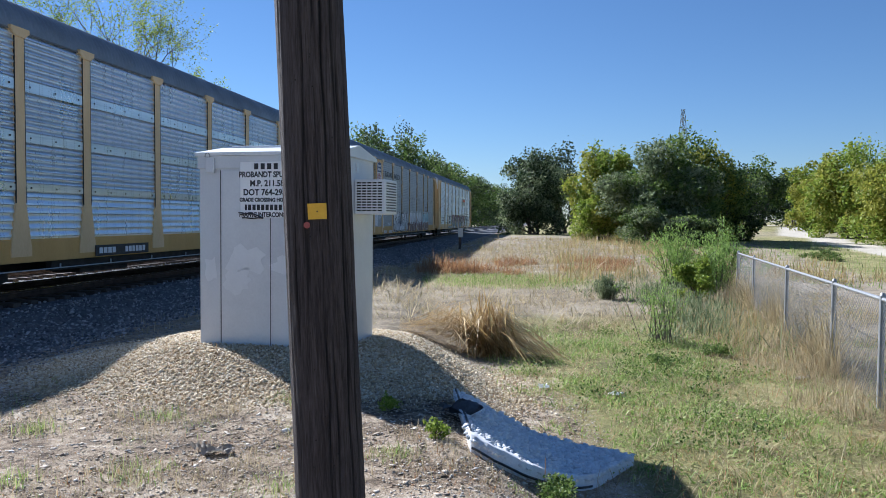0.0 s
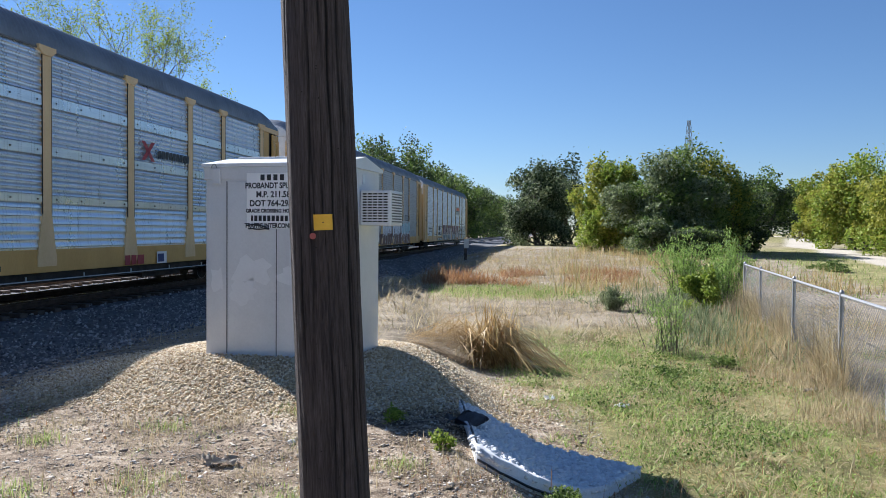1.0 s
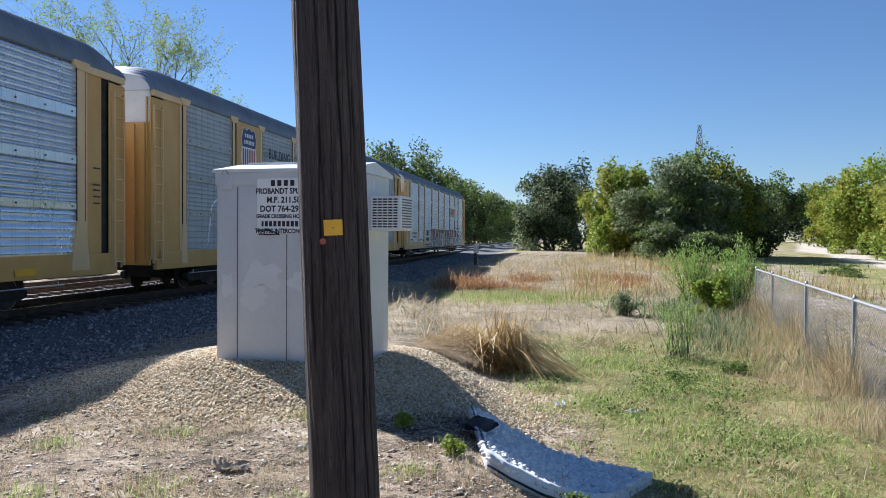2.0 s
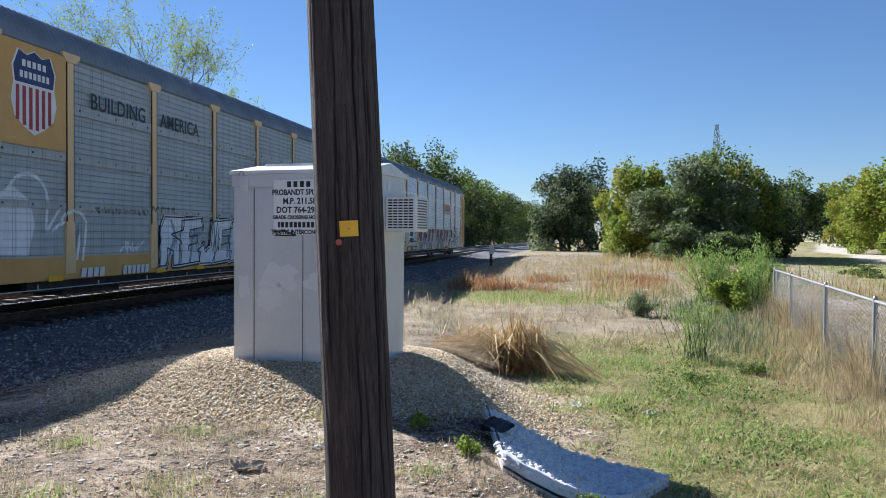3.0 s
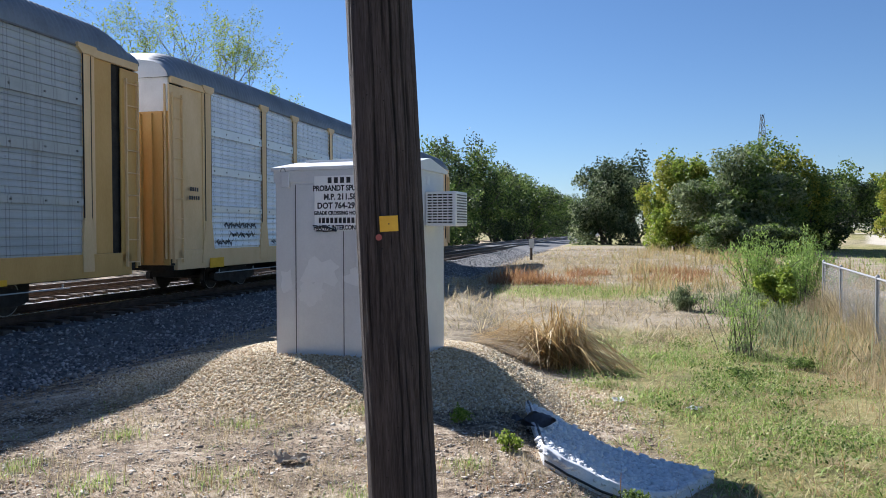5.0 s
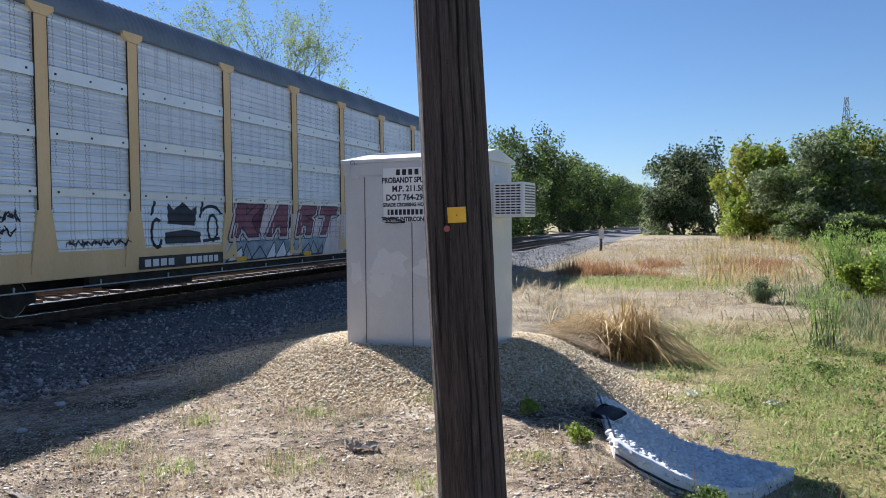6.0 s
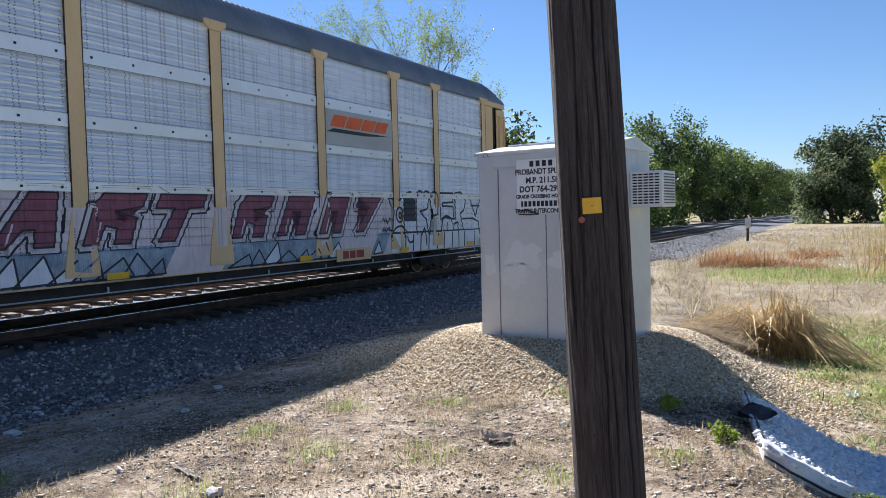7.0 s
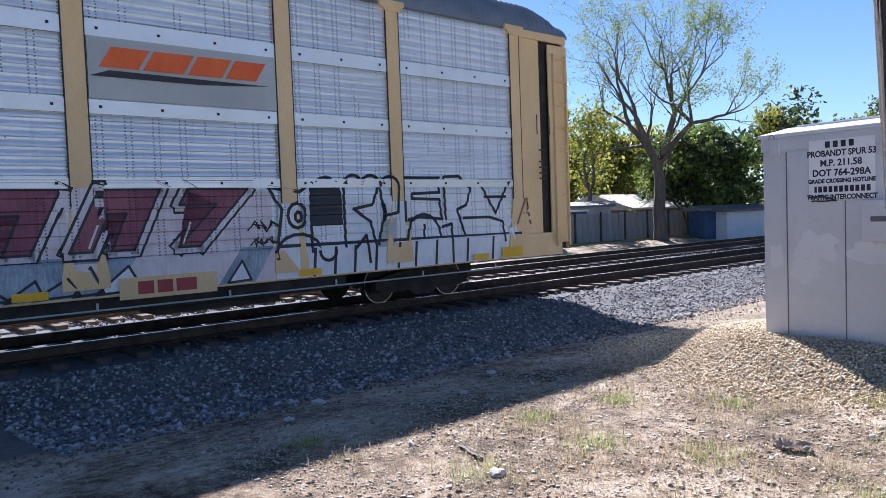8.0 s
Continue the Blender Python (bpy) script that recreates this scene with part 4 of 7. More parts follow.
    yellow_tags(car, (6.4, 10.3, 12.3, 15.3, 18.8, 22.4, 25.4), 0.56)


def paint_pale(car):
    """Orange mark, maroon letters, white letters, tags and number bars of the last car."""
    z = Z0
    flat_shape("mark_panel", [(19.66, 3.25 + z), (22.44, 3.25 + z), (22.44, 4.08 + z), (19.66, 4.08 + z)], MAT_BAND_GREY, car, "grey panel behind the orange mark", y=FACE + 0.012)
    bars("orange_mark", 19.80, 3.68 + z, [0.52, 0.58, 0.52, 0.50], 0.28, MAT_LOGORED, car, 0.06, label="slanted orange plain bars", slant=0.17)
    flat_shape("dark_wedge", [(19.67, 3.55 + z), (19.93, 3.64 + z), (22.35, 3.62 + z), (21.2, 3.55 + z)], MAT_INK, car, "dark wedge below the orange bars")
    # sprayed grounds
    coat("spray_ground", [(9.95, 0.60), (22.3, 0.60), (22.3, 2.0), (16.0, 2.12), (10.6, 2.05), (10.3, 1.1)], MAT_SPRAYPINK, car, 0.0005, "pale pink sprayed ground")
    coat("spray_ground", [(22.32, 0.60), (28.0, 0.60), (28.0, 1.05), (27.3, 1.9), (22.4, 1.9)], MAT_SPRAYWHITE, car, 0.0005, "white sprayed ground")
    # blue-grey shards below the letters
    rng = np.random.default_rng(4)
    for xa, xb in ((10.1, 15.3), (16.5, 20.2), (21.5, 22.3)):
        coat("sprayed_band", [(xa - 0.15, 0.60), (xb - 0.35, 0.60), (xb, 1.14), (xa + 0.25, 1.14)], MAT_SPRAYBLUE, car, 0.0012, "blue-grey sprayed band")
        x = xa
        while x < xb - 0.5:
            w = rng.uniform(0.35, 0.8)
            tip = rng.uniform(0.85, 1.08)
            tri = [(x, 0.62), (x + w, 0.64), (x + w * rng.uniform(0.4, 0.9), tip)]
            coat("sprayed_shard", tri, MAT_SPRAYWHITE if rng.random() < 0.45 else MAT_SPRAYBLUE, car, 0.0028, "sprayed shard")
            sweep("shard_edge", [tri], 0.035, MAT_SPRAYBLACK, car, 0.0042, "", True)
            x += w * rng.uniform(0.6, 0.95)
    cells = ((10.45, 11.75), (12.10, 13.10), (13.55, 14.55), (14.80, 15.90), (16.80, 17.75), (18.10, 19.10), (19.45, 20.40), (20.75, 21.75))
    block_letters(car, "KASTSOOZ", cells, 1.20, 2.04, MAT_MAROON, MAT_SPRAYBLACK, MAT_SPRAYPINK, 0.30, (0.25, 0.18))
    sweep("graffiti_shine", [((x0 + 0.10, 1.26), (x0 + 0.22, 1.55)) for x0, x1 in cells], 0.03, MAT_SPRAYPINK, car, 0.0115, "pale sprayed streaks")["kind"] = "stuff"
    # thin-lined white letters at the trailing end
    lines = [
        [(22.25, 2.06), (22.45, 1.70), (22.36, 1.20)], [(22.25, 2.06), (22.8, 1.98), (23.02, 2.12), (23.0, 1.0)],
        arc(22.72, 1.60, 0.17, 0.20, 0, 360, 13), arc(22.74, 1.58, 0.06, 0.08, 0, 360, 8),
        arc(23.85, 2.10, 0.18, 0.16, 170, 20), arc(24.22, 2.08, 0.20, 0.18, 170, 0), [(23.66, 1.05), (23.66, 2.1)], [(24.4, 2.1), (24.25, 1.75), (23.85, 1.68), (24.2, 1.45), (24.3, 1.05)],
        arc(24.62, 2.05, 0.20, 0.19, 180, 0), [(24.82, 2.05), (24.78, 1.60), (24.5, 1.55), (24.35, 1.05)], [(24.42, 2.05), (24.5, 1.6)],
        [(24.95, 2.22), (25.8, 2.22), (25.8, 1.95), (25.15, 1.93), (25.15, 1.84), (25.8, 1.82), (25.85, 1.45), (25.3, 1.5), (24.95, 1.45), (24.95, 2.22)],
        [(25.95, 1.45), (25.92, 2.24), (26.3, 2.26), (26.62, 2.02), (26.5, 1.70), (26.25, 1.62), (26.45, 1.1)],
        [(26.85, 2.17), (27.70, 2.17), (27.30, 1.52), (26.85, 2.17)], [(27.0, 1.85), (27.6, 1.85)], [(26.4, 1.45), (27.1, 1.45), (27.5, 1.35), (27.55, 0.95)],
        arc(25.4, 1.10, 0.42, 0.45, 180, 0), [(25.4, 1.1), (25.42, 1.35)], [(25.85, 1.3), (26.1, 1.35), (26.1, 0.62)],
        arc(22.75, 1.02, 0.42, 0.28, 200, 10), [(22.36, 1.12), (28.0, 1.09)],
        *[[(x, 1.05), (x - 0.04, 0.62)] for x in (23.05, 23.45, 23.85, 24.3, 24.8, 25.2, 25.7, 26.5, 27.2)],
        arc(23.3, 1.0, 0.16, 0.16, 180, 360), [(23.85, 1.0), (24.1, 1.22), (24.15, 0.75)],
    ]
    sweep("graffiti_outline", lines, 0.055, MAT_SPRAYBLACK, car, 0.006, "thin black sprayed letter outlines")["kind"] = "stuff"
    coat("sprayed_oval", [(22.98, 1.42)] + arc(23.3, 1.85, 0.32, 0.40, 170, 10) + [(23.62, 1.42)], MAT_SPRAYBLACK, car, 0.0085, "dark sprayed arch")
    coat("sprayed_patch", [(24.3, 1.0), (24.7, 1.0), (24.75, 1.5), (24.45, 1.5)], MAT_BAND_GREY, car, 0.003)
    tag_row(car, 21.95, 1.35, 0.45, 0.22, 61)
    tag_row(car, 21.95, 1.12, 0.40, 0.18, 62)
    sweep("sprayed_tag", [((27.9, 1.3), (28.2, 1.9), (28.35, 1.2)), ((28.1, 1.5), (28.4, 1.55))], 0.05, MAT_BROWNSPRAY, car, 0.004, "brown sprayed tag")
    tag_row(car, 2.6, 1.58, 1.8, 0.24, 1)
    tag_row(car, 2.9, 1.32, 1.4, 0.22, 2)
    tag_row(car, 2.15, 1.12, 0.9, 0.22, 3)
    tag_row(car, 5.4, 1.12, 1.5, 0.16, 4)
    # smudged dark tag with loops
    coat("sprayed_smudge", [(8.1, 1.55), (9.0, 1.50), (9.1, 1.95), (8.9, 1.85), (8.6, 2.02), (8.3, 1.85), (8.1, 2.0)], MAT_SPRAYBLACK, car, 0.004, "dark sprayed smudge")
    coat("sprayed_smudge", [(8.0, 1.12), (9.2, 1.12), (9.2, 1.36), (8.7, 1.42), (8.0, 1.36)], MAT_SPRAYBLACK, car, 0.004, "dark sprayed smudge")
    sweep("sprayed_tag", [arc(7.75, 1.35, 0.16, 0.30, 60, 330), ((7.7, 2.0), (7.6, 1.75)), arc(9.65, 1.45, 0.18, 0.30, 0, 360, 13), [(9.3, 1.15), (9.9, 1.2)], arc(9.6, 1.75, 0.35, 0.2, 150, 10), ((9.3, 2.05), (9.2, 1.7))], 0.07, MAT_SPRAYBLACK, car, 0.006, "dark sprayed loops")["kind"] = "stuff"
    flat_shape("number_plate", [(7.15, 0.62 + z), (9.95, 0.62 + z), (9.95, 0.88 + z), (7.15, 0.88 + z)], MAT_INK, car, "black number plate")
    bars("number_bar", 7.3, 0.67 + z, [0.18] * 4, 0.15, MAT_LOGOWHITE, car, 0.06, FACE - 0.004, "white plain bars")
    bars("number_bar", 8.6, 0.67 + z, [0.15] * 6, 0.15, MAT_LOGOWHITE, car, 0.05, FACE - 0.004, "white plain bars")
    flat_shape("brown_patch", [(19.9, 0.52 + z), (21.3, 0.52 + z), (21.3, 0.82 + z), (19.9, 0.82 + z)], MAT_TAN, car, "tan patch of bare paint", y=FACE - 0.006)
    bars("logo_bar", 20.15, 0.58 + z, [0.22, 0.22, 0.3], 0.18, MAT_LOGOCRIMSON, car, 0.05, FACE - 0.010, "maroon plain bars")
    bars("number_bar", 0.85, 2.55 + z, [0.07] * 4, 0.10, MAT_INK, car, 0.03)
    bars("number_bar", 0.80, 2.33 + z, [0.07] * 5, 0.10, MAT_INK, car, 0.03)
    flat_shape("placard", [(1.75, 0.56 + z), (2.45, 0.56 + z), (2.45, 0.82 + z), (1.75, 0.82 + z)], MAT_YELLOW, car, "small yellow placard")
    bars("stencil_bar", 28.55, 3.15 + z, [0.03], 0.42, MAT_INK, car)
    bars("stencil_bar", 28.95, 3.15 + z, [0.03], 0.42, MAT_INK, car)
    for zz in (2.2, 2.32, 2.44, 2.56, 2.8):
        bars("stencil_bar", 28.6, zz + z, [0.26], 0.035, MAT_INK, car)
    yellow_tags(car, (10.5, 13.8, 18.6, 22.7, 26.6))
    flat_shape("placard", [(27.4, 0.62 + z), (28.0, 0.62 + z), (28.0, 0.82 + z), (27.4, 0.82 + z)], MAT_YELLOW, car, "small yellow placard")


paint_silver(car_silver)
paint_grey(car_grey)
paint_pale(car_pale)


# ---- signal cabinet ----
def make_cabinet():
    """Signal equipment cabinet with a low gabled roof; local x along its front, y to its back."""
    root = tagged(new("signal_cabinet"), "grey metal railway signal cabinet on a gravel mound", "equipment cabinet")
    W, D, H = 1.60, 1.10, 2.10
    root.matrix_world = pose(-2.615, 8.10, 0.11, 0, 0, -14)
    body = part("body", soft_box(0, W, 0, D, 0.0, H, 0.012), MAT_CABINET, root)
    part("plinth", soft_box(0.05, W - 0.03, 0.05, D - 0.03, -0.40, 0.002, 0.01), MAT_CONCRETE, root, "pale concrete plinth")
    # gabled roof with an overhang
    bm = bmesh.new()
    o = 0.035
    prof = [(-o, H - 0.015), (-o, H + 0.02), (D / 2, H + 0.125), (D + o, H + 0.02), (D + o, H - 0.015)]
    a = [bm.verts.new((-o, y, z)) for y, z in prof]
    b = [bm.verts.new((W + o, y, z)) for y, z in prof]
    bm.faces.new(a[::-1])
    bm.faces.new(b)
    for i in range(5):
        j = (i + 1) % 5
        bm.faces.new((a[i], a[j], b[j], b[i]))
    part("roof", bm, MAT_ROOFWHITE, root, "low white metal roof")
    part("fascia", soft_box(-0.012, W + 0.012, -0.018, 0.0, H - 0.15, H - 0.016, 0.005), MAT_CABINET, root)
    part("ridge_cap", soft_box(0.1, W - 0.1, D / 2 - 0.05, D / 2 + 0.05, H + 0.115, H + 0.14, 0.006), MAT_ROOFWHITE, root)
    # door with its seams, lock box and conduit
    door = part("door", soft_box(0.265, 1.46, -0.012, 0.0, 0.03, H - 0.17, 0.005), MAT_CABINET, root, "flat grey door")
    for x in (0.262, 0.845):
        part("seam", soft_box(x - 0.005, x + 0.005, -0.017, -0.010, 0.03, H - 0.17 if x < 0.5 else 1.42, 0.002, 1), MAT_SEAM, door)
    for k, (x0, x1, z0, z1) in enumerate(((0.06, 0.22, 0.72, 1.0), (0.30, 0.80, 0.85, 1.12), (0.30, 0.62, 0.62, 0.90), (0.88, 1.30, 0.80, 1.05))):
        rng = np.random.default_rng(k + 40)
        n = 18
        pts = []
        for i in range(n):
            ang = 2 * math.pi * i / n
            r = 1 + 0.22 * rng.normal()
            pts.append(((x0 + x1) / 2 + (x1 - x0) / 2 * math.cos(ang) * r, (z0 + z1) / 2 + (z1 - z0) / 2 * math.sin(ang) * r))
        y = -0.0005 if k == 0 else -0.0125
        bm = bmesh.new()
        prism(bm, pts, y - 0.002, y)
        part("paint_patch", bm, MAT_PATCH, body if k == 0 else door, "paler patch of fresh grey paint")
    box_part = part("lock_box", soft_box(1.01, 1.47, -0.07, -0.012, 1.03, 1.42, 0.008), MAT_CABINET, root, "shallow grey lock box")
    part("slot", soft_box(1.10, 1.26, -0.076, -0.068, 1.215, 1.265, 0.003, 1), MAT_SEAM, box_part, "dark handle slot")
    bm = bmesh.new()
    tube(bm, [(1.27, -0.055, 1.03), (1.27, -0.055, -0.06)], [0.032, 0.032], 10)
    part("conduit", bm, MAT_CABINET, root, "grey conduit pipe")
    # hasp at the upper corner
    part("hasp", soft_box(0.10, 0.20, -0.045, -0.018, H - 0.20, H - 0.04, 0.006), MAT_CABINET, root, "small hinged hasp")
    bm = bmesh.new()
    tube(bm, [(0.12 + 0.03 * math.cos(a), -0.035, H - 0.03 + 0.045 * math.sin(a)) for a in np.linspace(0, math.pi, 8)], [0.006] * 8, 5)
    part("loop", bm, MAT_GALV, root, "small wire loop")
    # sign
    sign = part("sign", soft_box(0.50, 1.12, -0.022, -0.0125, 1.43, 2.015, 0.002, 1), MAT_SIGN, root, "white sign with black lettering")
    y = -0.0225
    for body_txt, size, zz, wide in (("PROBANDT SPUR 53", 0.083, 1.878, 0.86), ("M.P. 211.58", 0.088, 1.785, 0.95), ("DOT 764-298A", 0.090, 1.690, 0.95), ("GRADE CROSSING HOTLINE", 0.054, 1.612, 0.92), ("TRAFFIC INTERCONNECT", 0.066, 1.455, 0.86)):
        letters("sign_line", body_txt, size, 0.81, y, zz, MAT_INK, sign, wide=wide, fat=0.0028, depth=0.0008)
    bars("sign_bar", 0.665, 1.935, [0.045, 0.045, 0.045, 0.045], 0.062, MAT_INK, sign, 0.03, y)
    bars("sign_bar", 0.555, 1.505, [0.022] + [0.034] * 10, 0.058, MAT_INK, sign, 0.0165, y)
    # wire lying over the sign's foot
    bm = bmesh.new()
    pts = [(0.50 + 0.27 * u, -0.034, 1.455 + 0.028 * math.sin(u * 3.1) - 0.035 * u) for u in np.linspace(0, 1, 8)] + [(0.77 - 0.24 * u, -0.034, 1.42 + 0.004 * math.sin(9 * u)) for u in np.linspace(0, 1, 6)]
    tube(bm, pts, [0.008] * len(pts), 6)
    part("cable_loop", bm, MAT_INK, root, "black cable loop")
    # louvred unit on the side wall
    unit = part("louvre_box", soft_box(W + 0.004, W + 0.36, 0.46, 0.88, 1.47, 1.85, 0.012), MAT_ROOFWHITE, root, "pale louvred air unit on the side wall")
    for i in range(5):
        for j in range(11):
            x0 = W + 0.035 + 0.060 * i
            z0 = 1.505 + 0.030 * j
            part("louvre_slot", soft_box(x0, x0 + 0.046, 0.455, 0.463, z0, z0 + 0.015, 0.002, 1), MAT_UNDER, unit)
    for i in range(11):
        z0 = 1.505 + 0.030 * i
        part("louvre_slot", soft_box(W + 0.357, W + 0.364, 0.50, 0.84, z0, z0 + 0.014, 0.002, 1), MAT_SEAM, unit)
    part("side_hatch", soft_box(W, W + 0.012, 0.52, 0.60, 1.93, 2.03, 0.003), MAT_ROOFWHITE, root)
    part("corner_trim", soft_box(W - 0.03, W + 0.010, -0.010, 0.03, 0.0, H - 0.16, 0.004), MAT_CABINET, root)
    part("foot", soft_box(W - 0.12, W + 0.05, 0.02, 0.2, -0.03, 0.03, 0.006), MAT_ROOFWHITE, root, "pale metal foot")


make_cabinet()


# ---- utility pole ----
def make_pole():
    root = tagged(new("utility_pole"), "dark weathered wooden utility pole, leaning slightly", "utility pole")
    root.matrix_world = pose(-0.462, 3.26, -0.07, 0, -2.6, 0)
    n, rows = 150, 260
    rng = np.random.default_rng(8)
    zs = np.linspace(-0.3, 6.5, rows + 1)
    ang = np.linspace(0, 2 * math.pi, n, endpoint=False)
    depth = np.zeros((rows + 1, n))
    # long drying cracks
    for k in range(90):
        a0, zc, ln = rng.uniform(0, 2 * math.pi), rng.uniform(-0.2, 5.5), rng.uniform(0.08, 1.5)
        w, dp = rng.uniform(0.03, 0.06), rng.uniform(0.003, 0.014)
        wig = rng.uniform(-0.05, 0.05)
        a = a0 + wig * np.sin((zs - zc) * 3.0) + 0.02 * np.sin(zs * 11 + k)
        along_z = np.clip(1 - ((zs - zc) / ln) ** 2, 0, 1) ** 0.5
        d = np.abs((ang[None] - a[:, None] + math.pi) % (2 * math.pi) - math.pi)
        depth += dp * along_z[:, None] * np.clip(1 - d / w, 0, 1)
    grain = np.array([[noise.noise(Vector((3.5 * math.cos(a) * 2.2, 3.5 * math.sin(a) * 2.2, z * 0.7))) for a in ang] for z in zs])
    big = np.array([[noise.noise(Vector((math.cos(a) * 1.3, math.sin(a) * 1.3, z * 0.9 + 7))) for a in ang] for z in zs])
    r = (0.1535 - 0.003 * zs)[:, None] - depth + 0.0028 * grain + 0.004 * big
    # torn flake at the edge above
    verts = np.stack([r * np.cos(ang), r * np.sin(ang), np.repeat(zs[:, None], n, 1)], -1).reshape(-1, 3)
    i = np.arange(rows)[:, None] * n
    k = np.arange(n)[None]
    faces = np.stack([(i + k), (i + (k + 1) % n), (i + n + (k + 1) % n), (i + n + k)], -1).reshape(-1, 4)
    shaft = raw_mesh("shaft", verts, faces, MAT_POLE, root, smooth=True)
    # crack depth, which drives the painted shade and dirt in the wood colour
    mark = shaft.data.attributes.new("crack_shade_dirt", "FLOAT", "POINT")
    mark.data.foreach_set("value", (depth / 0.012).clip(0, 1).astype(np.float32).ravel())
    # plate and disc, square to the viewer's side of the pole
    for name, mat, px, pz, lab in (("tag_plate", MAT_YELLOW, 0.0, 1.63, "bright yellow plate nailed to the pole"), ("tag_disc", MAT_RED, -0.045, 1.575, "small faded red disc")):
        holder = pose(0, 0, 0, 0, 0, 8)
        bm = bmesh.new()
        if name == "tag_plate":
            for c in range(8):
                u0, u1 = -0.039 + 0.078 * c / 8, -0.039 + 0.078 * (c + 1) / 8
                f = lambda u: -math.sqrt(max(0.1535**2 - (u + px) ** 2, 0)) - 0.004
                box_pts = [bm.verts.new((px + u, f(u) - dy, pz + dz)) for u, dy, dz in ((u0, 0, -0.032), (u1, 0, -0.032), (u1, 0, 0.034), (u0, 0, 0.034), (u0, 0.003, -0.032), (u1, 0.003, -0.032), (u1, 0.003, 0.034), (u0, 0.003, 0.034))]
                for q in ((0, 3, 2, 1), (4, 5, 6, 7), (0, 1, 5, 4), (2, 3, 7, 6)):
                    bm.faces.new([box_pts[m] for m in q])
        else:
            y = -math.sqrt(0.1535**2 - px**2) - 0.002
            tube(bm, [(px, y + 0.01, pz), (px, y - 0.003, pz)], [0.0135, 0.0135], 12)
        bmesh.ops.remove_doubles(bm, verts=bm.verts[:], dist=1e-5)
        ob = part(name, bm, mat, root, lab)
        ob.matrix_basis = holder
        if name == "tag_plate":
            bm = bmesh.new()
            tube(bm, [(px, -0.160, pz), (px, -0.163, pz)], [0.003, 0.003], 6)
            part("nail", bm, MAT_UNDER, ob)
    bm = bmesh.new()
    for q in range(60):
        a, z = rng.uniform(math.pi, 2 * math.pi), rng.uniform(0.2, 3.2)
        rr = 0.150 - 0.003 * z
        c, s = math.cos(a), math.sin(a)
        tube(bm, [(rr * c, rr * s, z), ((rr + 0.005) * c, (rr + 0.005) * s, z)], [0.0025, 0.0035], 5)
    tagged(part("nail_scatter", bm, MAT_UNDER, root, "old rusty nails"), kind="stuff")
    return root


make_pole()


# ---- scattered stones ----
ICO = None


def ico():
    global ICO
    if ICO is None:
        bm = bmesh.new()
        bmesh.ops.create_icosphere(bm, subdivisions=1, radius=1)
        ICO = (np.array([v.co[:] for v in bm.verts]), np.array([[v.index for v in f.verts] for f in bm.faces]))
        bm.free()
    return ICO


OCTA = (np.array([(1, 0, 0), (0, 1, 0), (-1, 0, 0), (0, -1, 0), (0, 0, 1), (0, 0, -1)], float), np.array([(0, 1, 4), (1, 2, 4), (2, 3, 4), (3, 0, 4), (1, 0, 5), (2, 1, 5), (3, 2, 5), (0, 3, 5)]))


def stones(name, pts, lo, hi, material, seed, label, flat=0.6, sink=0.3, lift=None, simple=False):
    """Many small angular stones lying on the ground, as one mesh."""
    rng = np.random.default_rng(seed)
    v0, f0 = OCTA if simple else ico()
    n = len(pts)
    size = lo + (hi - lo) * rng.random(n) ** 2.2
    v = v0[None] * (1 + 0.28 * rng.normal(size=(n, len(v0), 1)))
    v = v * np.stack([size * rng.uniform(0.7, 1.3, n), size * rng.uniform(0.6, 1.1, n), size * flat * rng.uniform(0.6, 1.2, n)], -1)[:, None]
    a, b = rng.uniform(0, 2 * math.pi, n), rng.normal(0, 0.35, n)
    ca, sa, cb, sb = np.cos(a), np.sin(a), np.cos(b), np.sin(b)
    x, y, z = v[..., 0], v[..., 1], v[..., 2]
    y, z = y * cb[:, None] - z * sb[:, None], y * sb[:, None] + z * cb[:, None]
    x, y = x * ca[:, None] - y * sa[:, None], x * sa[:, None] + y * ca[:, None]
    base = ground_z(pts[:, 0], pts[:, 1]) if lift is None else lift(pts[:, 0], pts[:, 1])
    p = np.stack([x + pts[:, :1], y + pts[:, 1:2], z + (base + size * flat * (1 - sink))[:, None]], -1)
    faces = (f0[None] + np.arange(n)[:, None, None] * len(v0)).reshape(-1, 3)
    ob = raw_mesh(name, p.reshape(-1, 3), faces, material)
    return tagged(ob, label, "stones", kind="stuff")


def scatter(seed, n, x0, x1, y0, y1, weight):
    """n points of a rectangle, kept with the chance that weight gives."""
    rng = np.random.default_rng(seed)
    out = np.zeros((0, 2))
    while len(out) < n:
        p = np.stack([rng.uniform(x0, x1, 4 * n), rng.uniform(y0, y1, 4 * n)], -1)
        p = p[rng.random(len(p)) < weight(p[:, 0], p[:, 1])]
        if not len(p):
            break
        out = np.vstack([out, p])
    return out[:n]


def cheap_patch(x, y, f, ph):
    return 0.5 + 0.25 * np.sin(x * f + ph + 1.3 * np.sin(y * f * 0.7)) + 0.25 * np.sin(y * f * 1.1 + 2 * ph + 1.7 * np.sin(x * f * 0.6))


def track_scatter(seed, n, s0, s1, l0, l1, power=1.0):
    rng = np.random.default_rng(seed)
    s, l = s0 + (s1 - s0) * rng.random(n) ** power, rng.uniform(l0, l1, n)
    x, y = on_track(s, l)
    return np.stack([x, y], -1)


def not_cabinet(x, y):
    dx, dy = x + 2.615, y - 8.10
    u, v = dx * 0.970 - dy * 0.242, dx * 0.242 + dy * 0.970
    return ~((u > -0.02) & (u < 1.62) & (v > -0.02) & (v < 1.12))


